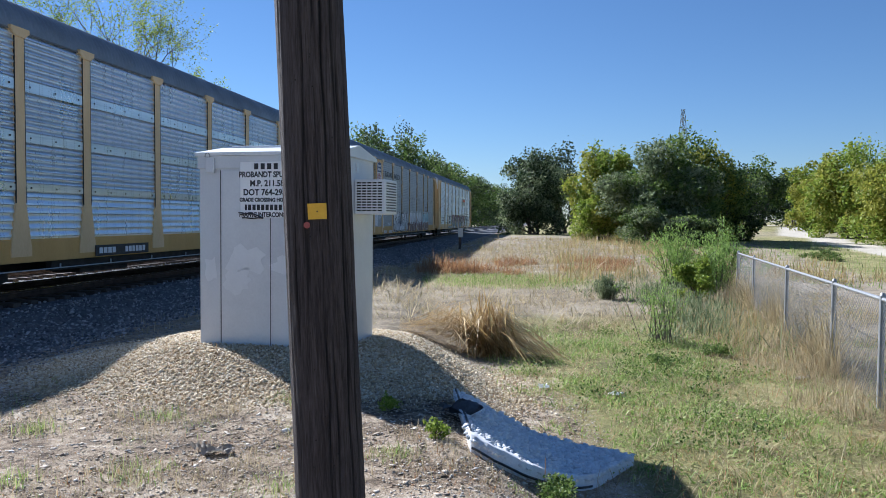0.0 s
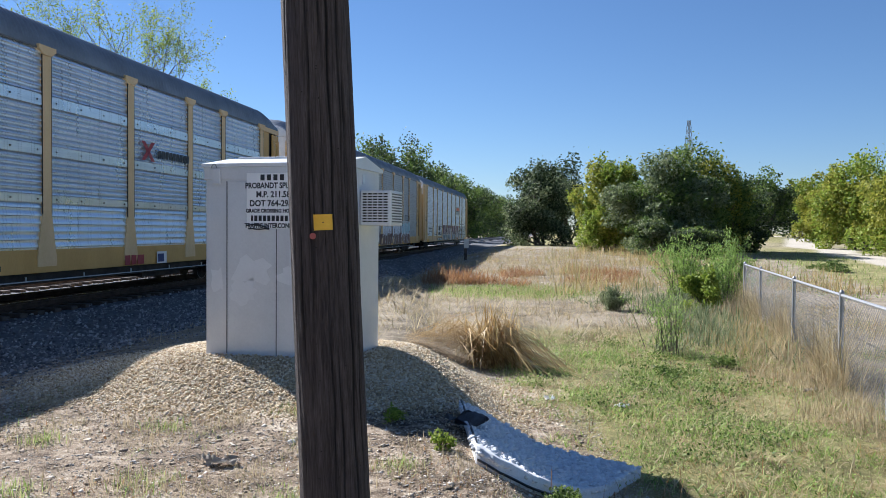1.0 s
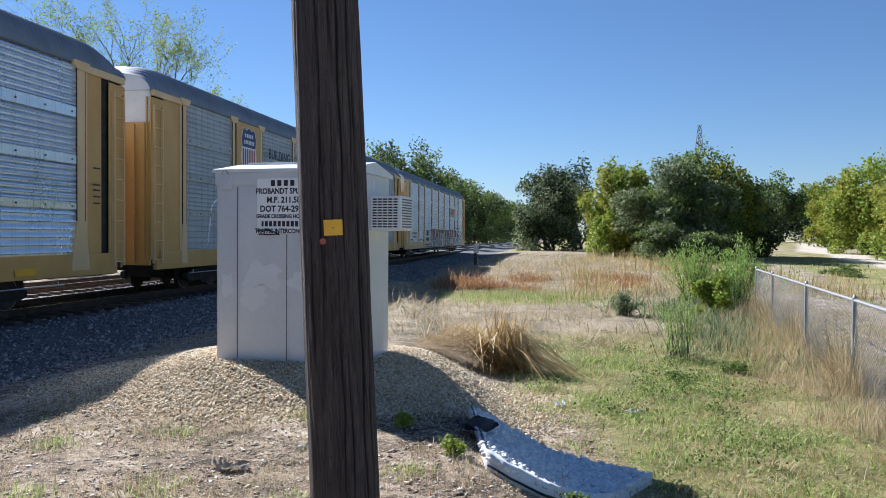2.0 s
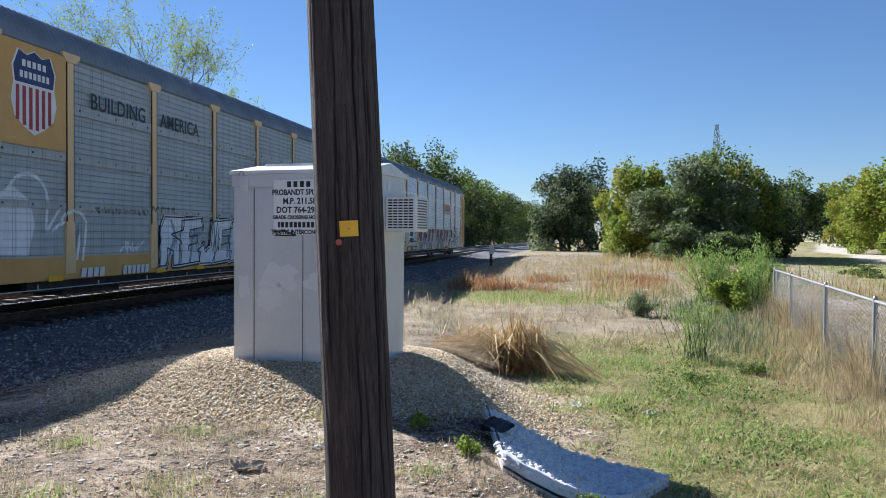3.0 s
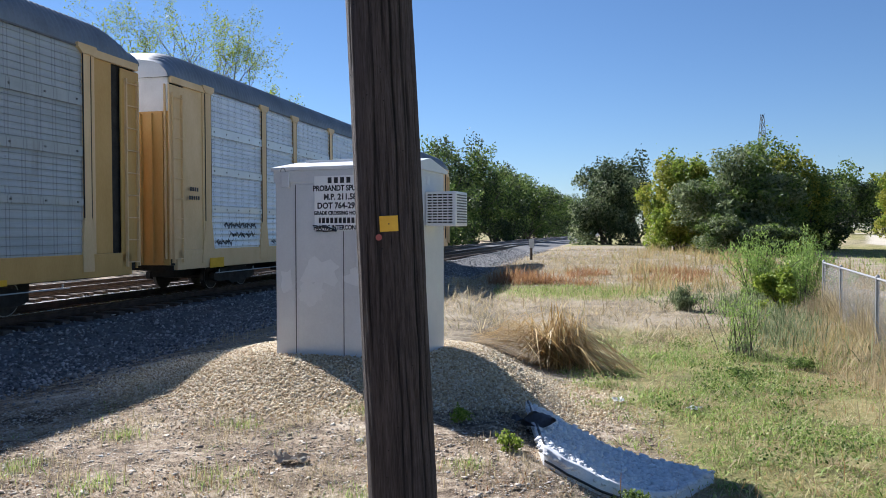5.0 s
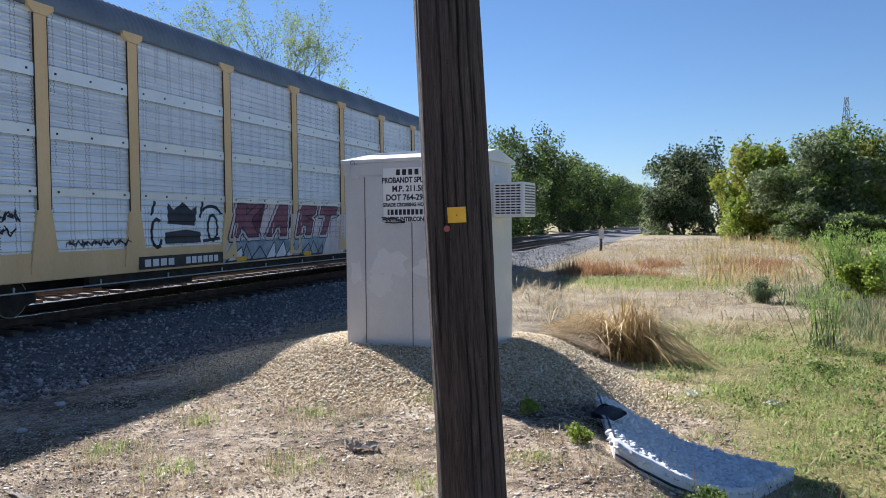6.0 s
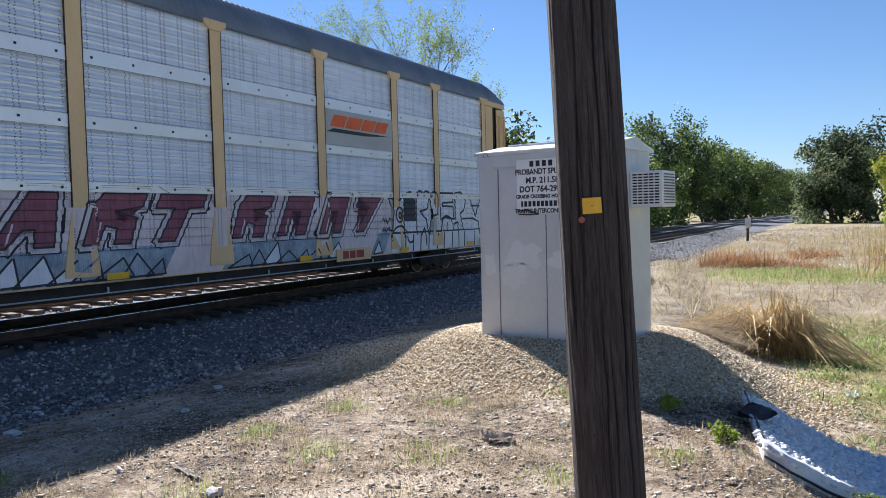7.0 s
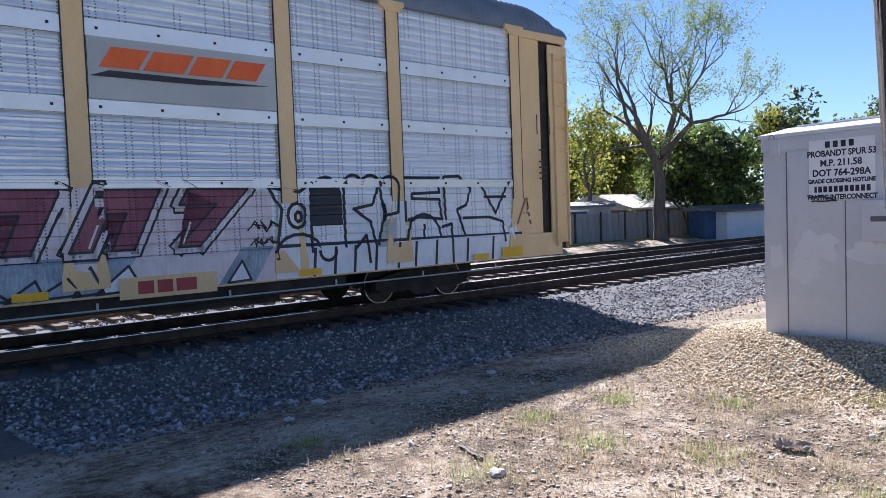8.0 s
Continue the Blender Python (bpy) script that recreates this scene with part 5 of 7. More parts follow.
stones("ballast_stones", track_scatter(11, 20000, 1.5, 30, 6.6, 10.6, 1.3), 0.014, 0.042, MAT_BALLAST, 12, "dark crushed track ballast in loose stones", 0.75, simple=True)
stones("ballast_stones", track_scatter(13, 9000, 4, 75, 10.3, 19.5, 1.5), 0.02, 0.055, MAT_BALLAST, 14, "grey crushed ballast between the rails", 0.75, simple=True)
stones("ballast_stones", track_scatter(15, 7000, 20, 70, 6.5, 10.6, 1.4), 0.025, 0.06, MAT_BALLAST, 16, "grey crushed ballast on the shoulder", 0.75, simple=True)
stones("ballast_stones", track_scatter(18, 2500, 0.5, 12, 5.6, 7.2, 1.0), 0.006, 0.024, MAT_BALLAST, 19, "thin scatter of dark ballast over dirt", simple=True)
stones("gravel_stones", scatter(21, 54000, -5.5, 2.0, 5.6, 12.5, lambda x, y: (1 - sm(0.95, 1.40, mound(x, y))) * not_cabinet(x, y)), 0.008, 0.021, MAT_GRAVEL, 22, "cream limestone gravel heaped round the cabinet", 0.8, 0.2, simple=True)
stones("dirt_chips", scatter(23, 36000, -6, 1.6, 2.6, 8.8, lambda x, y: (across(x, y) < 5.6) * (0.35 + 0.65 * sm(0.9, 1.6, mound(x, y)))), 0.004, 0.015, MAT_CHIPS, 24, "fine pale stone chips over dirt", 0.5, 0.4, simple=True)
stones("dirt_chips", scatter(25, 2200, -6, 1.6, 2.6, 8.4, lambda x, y: (across(x, y) < 5.4) * sm(0.8, 1.5, mound(x, y))), 0.010, 0.032, MAT_CHIPS, 26, "flat pale chips and dead leaves on dirt", 0.2, 0.0, simple=True)


stones("field_stones", scatter(27, 9000, -4, 12, 24, 66, lambda x, y: (across(x, y) < 7.0) * np.clip(cheap_patch(x, y, 0.5, 2.0) * 1.8 - 0.3, 0.1, 1)), 0.015, 0.06, MAT_CHIPS, 28, "grey stones strewn over the dry field", 0.5, 0.3, simple=True)


# ---- white riprap chute ----
def chute_edges(u):
    far = np.array([(0.13, 6.97), (0.5, 6.95), (0.79, 6.75), (1.16, 6.48), (1.62, 6.12)])
    nearer = np.array([(0.22, 5.26), (0.38, 5.15), (0.6, 5.18), (0.86, 5.38), (1.18, 5.56)])
    k = np.linspace(0, 1, 5)
    return [np.stack([np.interp(u, k, e[:, 0]), np.interp(u, k, e[:, 1])], -1) for e in (far, nearer)]


def make_chute():
    nu, nv = 60, 30
    u = np.linspace(0, 1, nu)
    f, nr = chute_edges(u)
    v = np.linspace(0, 1, nv)[None, :, None]
    xy = f[:, None] * (1 - v) + nr[:, None] * v
    gx, gy = xy[..., 0], xy[..., 1]
    up = 0.085 + 0.035 * np.exp(-(((np.linspace(0, 1, nv)[None] - 0.97) / 0.10) ** 2)) + 0 * gx
    gz = ground_z(gx, gy) + up
    bump = np.array([noise.noise(Vector((a * 14, b * 14, 1))) for a, b in zip(gx.ravel(), gy.ravel())]).reshape(gx.shape)
    gz = gz + 0.012 * bump
    top = np.stack([gx, gy, gz], -1)
    low = top.copy()
    low[..., 2] = ground_z(gx, gy) - 0.08
    verts = np.concatenate([top.reshape(-1, 3), low.reshape(-1, 3)])
    N = nu * nv
    faces = []
    for i in range(nu - 1):
        for j in range(nv - 1):
            a = i * nv + j
            faces.append((a, a + 1, a + nv + 1, a + nv))
    rim = [i * nv for i in range(nu)] + [(nu - 1) * nv + j for j in range(1, nv)] + [i * nv + nv - 1 for i in range(nu - 2, -1, -1)] + [j for j in range(nv - 2, 0, -1)]
    for a, b in zip(rim, rim[1:] + rim[:1]):
        faces.append((a, b, b + N, a + N))
    root = tagged(new("riprap_chute"), "white stone drainage chute running down into the ditch grass", "drainage chute")
    raw_mesh("bed", verts, faces, MAT_RIPRAP, root)

    def lift(x, y):
        return ground_z(x, y) + 0.080

    rng = np.random.default_rng(31)
    uu, vv = rng.random(4600), rng.random(4600)
    f, nr = chute_edges(uu)
    pts = f * (1 - vv[:, None]) + nr * vv[:, None]
    ob = stones("chute_paving", pts, 0.012, 0.036, MAT_RIPRAP, 32, "white stones set in the chute", 0.6, 0.45, lift)
    ob.parent = root
    ob["category"] = ""
    del ob["category"]
    # black strap along the near edge and a torn cloth at the head
    u = np.linspace(0.02, 0.98, 26)
    f, nr = chute_edges(u)
    bm = bmesh.new()
    tube(bm, [(x - 0.0, y - 0.012, float(ground_z(x, y)) + 0.035) for x, y in nr], [0.009] * 26, 5)
    tube(bm, [(0.15 + 0.09 * k, 6.93 - 1.65 * k, float(ground_z(0.15 + 0.09 * k, 6.93 - 1.65 * k)) + 0.105) for k in np.linspace(0, 0.98, 9)], [0.010] * 9, 5)
    part("strap", bm, MAT_INK, root, "black strap along the edge")
    bm = bmesh.new()
    rng = np.random.default_rng(5)
    grid = [[bm.verts.new((0.03 + 0.30 * i / 7 + 0.02 * rng.normal(), 5.95 + 0.28 * j / 5 + 0.01 * rng.normal(), float(ground_z(0.2, 6.1)) + 0.13 + 0.045 * math.sin(i * 1.1 + j * 0.7) + 0.012 * rng.normal())) for j in range(6)] for i in range(8)]
    for i in range(7):
        for j in range(5):
            bm.faces.new((grid[i][j], grid[i + 1][j], grid[i + 1][j + 1], grid[i][j + 1]))
    bmesh.ops.solidify(bm, geom=bm.faces[:], thickness=0.01)
    part("torn_cloth", bm, MAT_SEAM, root, "crumpled dark filter cloth", smooth=True)


make_chute()


# ---- grass and straw ----
def blades(name, pts, hlo, hhi, wide, lean, material, seed, label, category="grass", lift=None):
    """Thin tapered blades, each bent once, as one mesh."""
    rng = np.random.default_rng(seed)
    n = len(pts)
    h = hlo + (hhi - hlo) * rng.random(n) ** 1.6
    a = rng.uniform(0, 2 * math.pi, n)
    t = np.abs(rng.normal(lean * 0.75, lean * 0.30, n)) if lean > 1.25 else np.abs(rng.normal(0, lean, n))
    d = np.stack([np.cos(a), np.sin(a)], -1)
    s = np.stack([-np.sin(a + rng.normal(0, 0.8, n)), np.cos(a)], -1) * (wide * rng.uniform(0.6, 1.3, n))[:, None]
    z0 = (ground_z(pts[:, 0], pts[:, 1]) if lift is None else lift(pts)) - 0.01
    t1, t2 = np.minimum(t * 0.85, 1.45), np.minimum(t * 1.4, 1.7)
    up1, out1 = 0.55 * h * np.cos(t1), 0.55 * h * np.sin(t1)
    up2, out2 = up1 + 0.45 * h * np.cos(t2), out1 + 0.45 * h * np.sin(t2)
    v = np.zeros((n, 5, 3))
    v[:, 0, :2], v[:, 1, :2] = pts - s, pts + s
    v[:, 2, :2], v[:, 3, :2] = pts + d * out1[:, None] + s * 0.7, pts + d * out1[:, None] - s * 0.7
    v[:, 4, :2] = pts + d * out2[:, None]
    v[:, :2, 2] = z0[:, None]
    v[:, 2:4, 2] = (z0 + up1)[:, None]
    v[:, 4, 2] = z0 + up2
    i = np.arange(n)[:, None] * 5
    tri = np.array([[0, 1, 2], [0, 2, 3], [3, 2, 4]])
    faces = (i[:, None] + tri[None]).reshape(-1, 3)
    return tagged(raw_mesh(name, v.reshape(-1, 3), faces, material), label, category, kind="stuff")


def green_weight(x, y):
    g = sm(0.9, 2.0, x + 0.10 * (y - 6)) * (1 - 0.8 * sm(2.6, 4.6, x - 0.26 * (y - 8))) * (1 - sm(12, 15, y))
    return g * np.clip(1.6 * cheap_patch(x, y, 2.4, 1.0) * cheap_patch(x, y, 6.1, 3.0) * 2 - 0.25, 0.05, 1)


def yellow_weight(x, y):
    g = sm(0.7, 1.8, x + 0.10 * (y - 6)) * (0.35 + 0.65 * sm(2.4, 4.2, x - 0.26 * (y - 8))) * (x < 4.9 + 0.26 * (y - 8))
    return g * np.clip(2.2 * cheap_patch(x, y, 1.9, 4.0) * cheap_patch(x, y, 5.2, 1.0) * 1.6 - 0.2, 0.04, 1)


def tuft_points(seed, spots, n, r):
    rng = np.random.default_rng(seed)
    return np.concatenate([np.array(s)[None] + rng.normal(0, r * rng.uniform(0.6, 1.3), (n, 2)) for s in spots])


blades("grass_green", scatter(41, 46000, 0.6, 7.5, 3.5, 14.5, green_weight), 0.03, 0.10, 0.0055, 1.9, GRASS_GREEN, 42, "short green grass in the ditch")
blades("grass_dry", scatter(43, 30000, 0.6, 8.0, 3.5, 20, yellow_weight), 0.04, 0.15, 0.003, 1.7, GRASS_DRY, 44, "dry yellow grass in the ditch and by the fence")
blades("grass_dry", scatter(45, 16000, -1.6, 8.5, 12.5, 34, lambda x, y: (across(x, y) < 6.4) * (0.3 + 0.7 * cheap_patch(x, y, 0.9, 2.0))), 0.04, 0.13, 0.006, 1.5, GRASS_DRY, 46, "flattened dry grass over the open field")
blades("dry_litter", scatter(75, 16000, -2, 9.5, 12.0, 44, lambda x, y: (across(x, y) < 6.4) * (0.2 + 0.8 * cheap_patch(x, y, 1.1, 7.0))), 0.10, 0.38, 0.008, 1.5, GRASS_DRY, 76, "flattened dead stems over the field", "dead grass")
blades("dry_litter", scatter(175, 15000, -2, 10.5, 13.0, 50, lambda x, y: (across(x, y) < 6.4) * np.clip(cheap_patch(x, y, 1.6, 3.0) * 1.8 - 0.4, 0.05, 1)), 0.15, 0.5, 0.010, 1.9, GRASS_DRY, 176, "matted grey dead grass over the field", "dead grass")
blades("dry_litter", tuft_points(177, [tuple(p) for p in scatter(178, 130, -2, 12, 30, 66, lambda x, y: (across(x, y) < 6.2) * cheap_patch(x, y, 0.7, 5.0))], 40, 0.45), 0.10, 0.45, 0.014, 1.5, GRASS_GOLD, 179, "straggling brown tufts over the far field", "dead grass")
blades("grass_green", scatter(47, 9000, -0.6, 5.2, 21.5, 28.5, lambda x, y: np.exp(-(((x - 2.2) / 2.4) ** 2 + ((y - 25) / 2.2) ** 2))), 0.05, 0.18, 0.007, 0.5, GRASS_GREEN, 48, "patch of fresh green grass in the field")
GOLD_SPOTS = [tuple(p) for p in scatter(49, 300, 3.0, 17.0, 24, 60, lambda x, y: sm(0.5, 3.5, x - 0.14 * (y - 25) - 2.0) * np.clip(cheap_patch(x, y, 0.9, 3.0) * 2 - 0.5, 0, 1))]
DITCH_SPOTS = [tuple(p) for p in scatter(149, 170, 4.6, 10.5, 12, 27, lambda x, y: sm(0.0, 1.4, x - 0.264 * (y - 8) - 2.6) * np.clip(cheap_patch(x, y, 1.7, 5.0) * 2 - 0.5, 0, 1))]
blades("grass_dry", tuft_points(48, GOLD_SPOTS, 36, 0.40), 0.10, 0.95, 0.013, 1.2, GRASS_GOLD, 50, "tangled golden dry grass before the trees")
blades("grass_dry", tuft_points(148, DITCH_SPOTS, 50, 0.26), 0.08, 0.62, 0.006, 1.3, GRASS_GOLD, 150, "tangled golden dry weeds in the upper ditch")
blades("weed_growth", scatter(151, 5200, 3.6, 9.5, 11, 26, lambda x, y: np.exp(-((x - 3.2 - 0.264 * (y - 8)) / 0.9) ** 2) * np.clip(cheap_patch(x, y, 2.0, 9.0) * 2.4 - 0.9, 0, 1)), 0.10, 0.55, 0.010, 1.1, LEAF_GREYGREEN, 152, "grey-green weeds in the upper ditch", "weeds")
blades("dry_vines", scatter(153, 5200, 3.6, 9.0, 5.5, 19.5, lambda x, y: np.exp(-((x - 4.20 - 0.264 * (y - 5.7)) / 0.14) ** 2) * np.clip(cheap_patch(x, y, 1.5, 2.2) * 2.6 - 1.0, 0, 1)), 0.25, 1.15, 0.005, 0.9, GRASS_DRY, 154, "dry vines and stalks caught in the wire fence", "dead vines")
blades("dead_brush", scatter(51, 3000, -0.9, 2.4, 27.2, 30.5, lambda x, y: np.exp(-(((x - 0.5) / 1.0) ** 2 + ((y - 28.8) / 0.9) ** 2))), 0.3, 0.95, 0.016, 1.7, GRASS_RUST, 52, "low pile of rusty dead brush", "dead brush")
blades("dead_brush", scatter(53, 5200, 2.4, 8.5, 27.0, 35, lambda x, y: np.clip(3 * cheap_patch(x, y, 1.3, 5.0) - 1.8, 0, 1)), 0.15, 0.65, 0.012, 1.5, GRASS_RUST, 54, "scattered rusty dead brush in the field", "dead brush")
blades("grass_dry", scatter(55, 5500, 3.6, 9.5, 7.0, 21, lambda x, y: np.exp(-((x - 4.3 - 0.264 * (y - 8)) / 0.55) ** 2) * np.clip(2 * cheap_patch(x, y, 2.6, 1.5) - 0.5, 0, 1)), 0.10, 0.50, 0.004, 1.15, GRASS_DRY, 56, "dry grass standing along the wire fence")
blades("grass_dry", scatter(57, 5000, -5.2, 1.2, 2.8, 7.6, lambda x, y: (across(x, y) < 4.6) * np.clip(cheap_patch(x, y, 2.9, 6.0) * 2.2 - 1.1, 0, 1) * (0.3 + 0.7 * sm(0.9, 1.5, mound(x, y)))), 0.015, 0.07, 0.002, 1.0, GRASS_DRY, 58, "thin dry grass over stony dirt")
TUFTS = ((-0.95, 5.6), (-3.3, 4.7), (-2.6, 4.4), (-1.9, 4.6), (-2.2, 5.9), (-0.9, 4.4), (-1.25, 6.5), (-3.0, 5.5), (-3.9, 4.0), (-0.3, 5.0), (-4.3, 3.3), (-2.95, 3.5), (-1.6, 3.9))


blades("dry_litter", scatter(67, 14000, -5.6, 1.6, 2.6, 8.4, lambda x, y: (across(x, y) < 5.0) * (0.25 + 0.75 * cheap_patch(x, y, 2.2, 8.0)) * (0.15 + 0.85 * sm(0.8, 1.5, mound(x, y)))), 0.02, 0.10, 0.0016, 1.6, GRASS_DRY, 68, "flattened dead stems and straw on dirt", "dead grass")
blades("dry_litter", scatter(69, 3000, -5.6, 1.6, 2.6, 8.4, lambda x, y: (across(x, y) < 5.0) * np.clip(cheap_patch(x, y, 3.1, 2.0) * 2 - 1, 0, 1)), 0.02, 0.09, 0.0022, 1.6, GRASS_RUST, 70, "brown dead stems on dirt", "dead grass")
blades("grass_tufts", tuft_points(59, TUFTS[:8] + TUFTS[9:12], 210, 0.11), 0.03, 0.13, 0.0022, 0.6, GRASS_GREEN, 60, "small green tufts on stony dirt")
blades("grass_tufts", tuft_points(61, TUFTS, 190, 0.16), 0.02, 0.11, 0.002, 0.8, GRASS_DRY, 62, "small straw-coloured tufts on stony dirt")
def many_spots(seed, n):
    return [tuple(p) for p in scatter(seed, n, -5.2, 1.3, 2.9, 7.6, lambda x, y: (across(x, y) < 4.7) * sm(0.85, 1.4, mound(x, y)))]


blades("grass_tufts", tuft_points(81, many_spots(82, 80), 130, 0.13), 0.03, 0.13, 0.0016, 0.9, GRASS_DRY, 83, "straw-coloured low tufts over stony dirt")
blades("dead_leaves", scatter(87, 2600, -5.4, 1.2, 2.8, 7.4, lambda x, y: (across(x, y) < 4.8) * sm(0.9, 1.4, mound(x, y)) * np.clip(cheap_patch(x, y, 2.5, 1.0) * 2 - 0.5, 0.1, 1)), 0.02, 0.05, 0.007, 1.5, GRASS_RUST, 88, "curled brown dead leaves on stony dirt", "dead leaves")
blades("grass_tufts", tuft_points(84, many_spots(85, 22), 60, 0.10), 0.015, 0.08, 0.002, 0.8, GRASS_GREEN, 86, "low green tufts over stony dirt")
blades("grass_dry", scatter(63, 9000, 12, 34, 22, 60, lambda x, y: (np.abs(x - trail_mid(y)) > 1.7) * (0.3 + 0.7 * cheap_patch(x, y, 0.6, 3.0))), 0.05, 0.3, 0.014, 0.8, GRASS_GREEN, 64, "rough grass beside the pale path")
blades("grass_dry", track_scatter(65, 3000, 10, 60, 5.4, 7.6), 0.04, 0.2, 0.005, 0.8, GRASS_DRY, 66, "dry grass at the ballast's edge")


def ditch_spots(seed, n, weight):
    return [tuple(p) for p in scatter(seed, n, 0.8, 7.5, 4.0, 14.5, weight)]


blades("grass_clumps", tuft_points(91, ditch_spots(92, 260, green_weight), 110, 0.16), 0.04, 0.15, 0.0070, 1.7, GRASS_GREEN, 93, "tangled green grass clumps in the ditch")
blades("grass_clumps", tuft_points(94, ditch_spots(95, 110, yellow_weight), 100, 0.17), 0.05, 0.22, 0.0046, 1.8, GRASS_DRY, 96, "tangled straw-coloured grass clumps in the ditch")
blades("grass_clumps", tuft_points(194, ditch_spots(195, 200, lambda x, y: sm(0.8, 2.0, x + 0.10 * (y - 6)) * (0.25 + 0.75 * cheap_patch(x, y, 2.1, 6.0))), 90, 0.20), 0.04, 0.17, 0.0040, 1.8, GRASS_GOLD, 196, "matted olive and straw grass in the ditch")
blades("dead_stems", scatter(97, 1500, 0.6, 7.0, 5.0, 12.0, lambda x, y: yellow_weight(x, y) * 0.6 + 0.2 * (x + 0.1 * (y - 6) > 0.4)), 0.15, 0.45, 0.0028, 1.9, GRASS_RUST, 98, "brown dead stems lying through the ditch grass", "dead grass")


def stalks(name, starts, mids, tips, wide, parent):
    """Flat stalks, each bent once in the middle."""
    n = len(starts)
    d = tips - starts
    sd = np.stack([-d[:, 1], d[:, 0], 0.3 * np.hypot(d[:, 0], d[:, 1])], -1)
    sd = sd / np.maximum(np.linalg.norm(sd, axis=1, keepdims=True), 1e-6) * wide[:, None]
    v = np.stack([starts - sd, starts + sd, mids + sd, mids - sd, tips + sd * 0.4, tips - sd * 0.4], 1).reshape(-1, 3)
    i = np.arange(n)[:, None, None] * 6
    f = (i + np.array([[0, 1, 2, 3], [3, 2, 4, 5]])[None]).reshape(-1, 4)
    return raw_mesh(name, v, f, STRAW, parent)


def make_straw():
    """A collapsed clump of golden stalks: a propped sheaf, an arched heap beside it and long fallen stems."""
    rng = np.random.default_rng(71)
    root = tagged(new("straw_clump"), "collapsed clump of golden dry reed stalks", "dry reeds")
    c = np.array([0.78, 11.2])

    def on_ground(p, up):
        return np.concatenate([p, (ground_z(p[:, 0], p[:, 1]) + up)[:, None]], 1)

    # propped sheaf: feet spread round, heads leaning together
    n = 230
    a, r = rng.uniform(0, 2 * math.pi, n), 0.42 * np.sqrt(rng.random(n))
    foot = c + np.stack([r * np.cos(a) * 1.1, r * np.sin(a) * 0.7], -1)
    head = c + rng.normal(0, (0.17, 0.12), (n, 2)) + (0.02, 0)
    s0, s2 = on_ground(foot, 0.0), on_ground(head, rng.uniform(0.30, 0.92, n))
    stalks("sheaf", s0, (s0 + s2) / 2 + rng.normal(0, 0.09, (n, 3)), s2 + rng.normal(0, 0.05, (n, 3)), rng.uniform(0.003, 0.016, n), root)
    # arched heap: long stems that bow over to one side
    n = 460
    foot = c + np.stack([rng.uniform(-0.15, 0.2, n), rng.normal(0, 0.22, n)], -1)
    tip = c + np.stack([-rng.uniform(0.25, 1.45, n), rng.normal(0.10, 0.36, n)], -1)
    hop = rng.uniform(0.05, 0.62, n) * rng.uniform(0.5, 1.0, n)
    s0, s2 = on_ground(foot, 0.25 * rng.random(n)), on_ground(tip, 0.10 * rng.random(n))
    heap = stalks("arched_heap", s0, (s0 * 0.5 + s2 * 0.5) + np.stack([rng.normal(0, 0.12, n), rng.normal(0, 0.14, n), hop], -1), s2, rng.uniform(0.003, 0.010, n), root)
    heap["kind"] = "stuff"
    # fallen stems on the other side
    n = 150
    foot = c + np.stack([rng.uniform(-0.1, 0.25, n), rng.normal(0, 0.15, n)], -1)
    tip = c + np.stack([rng.uniform(0.3, 1.15, n), rng.normal(-0.35, 0.32, n)], -1)
    s0, s2 = on_ground(foot, rng.uniform(0.2, 0.72, n)), on_ground(tip, 0.05 * rng.random(n))
    fallen = stalks("fallen_sheaf", s0, (s0 + s2) / 2 + np.array((0, 0, 1.0)) * rng.uniform(-0.10, 0.16, n)[:, None] + rng.normal(0, 0.06, (n, 3)), s2, rng.uniform(0.003, 0.010, n), root)
    fallen["kind"] = "stuff"


make_straw()


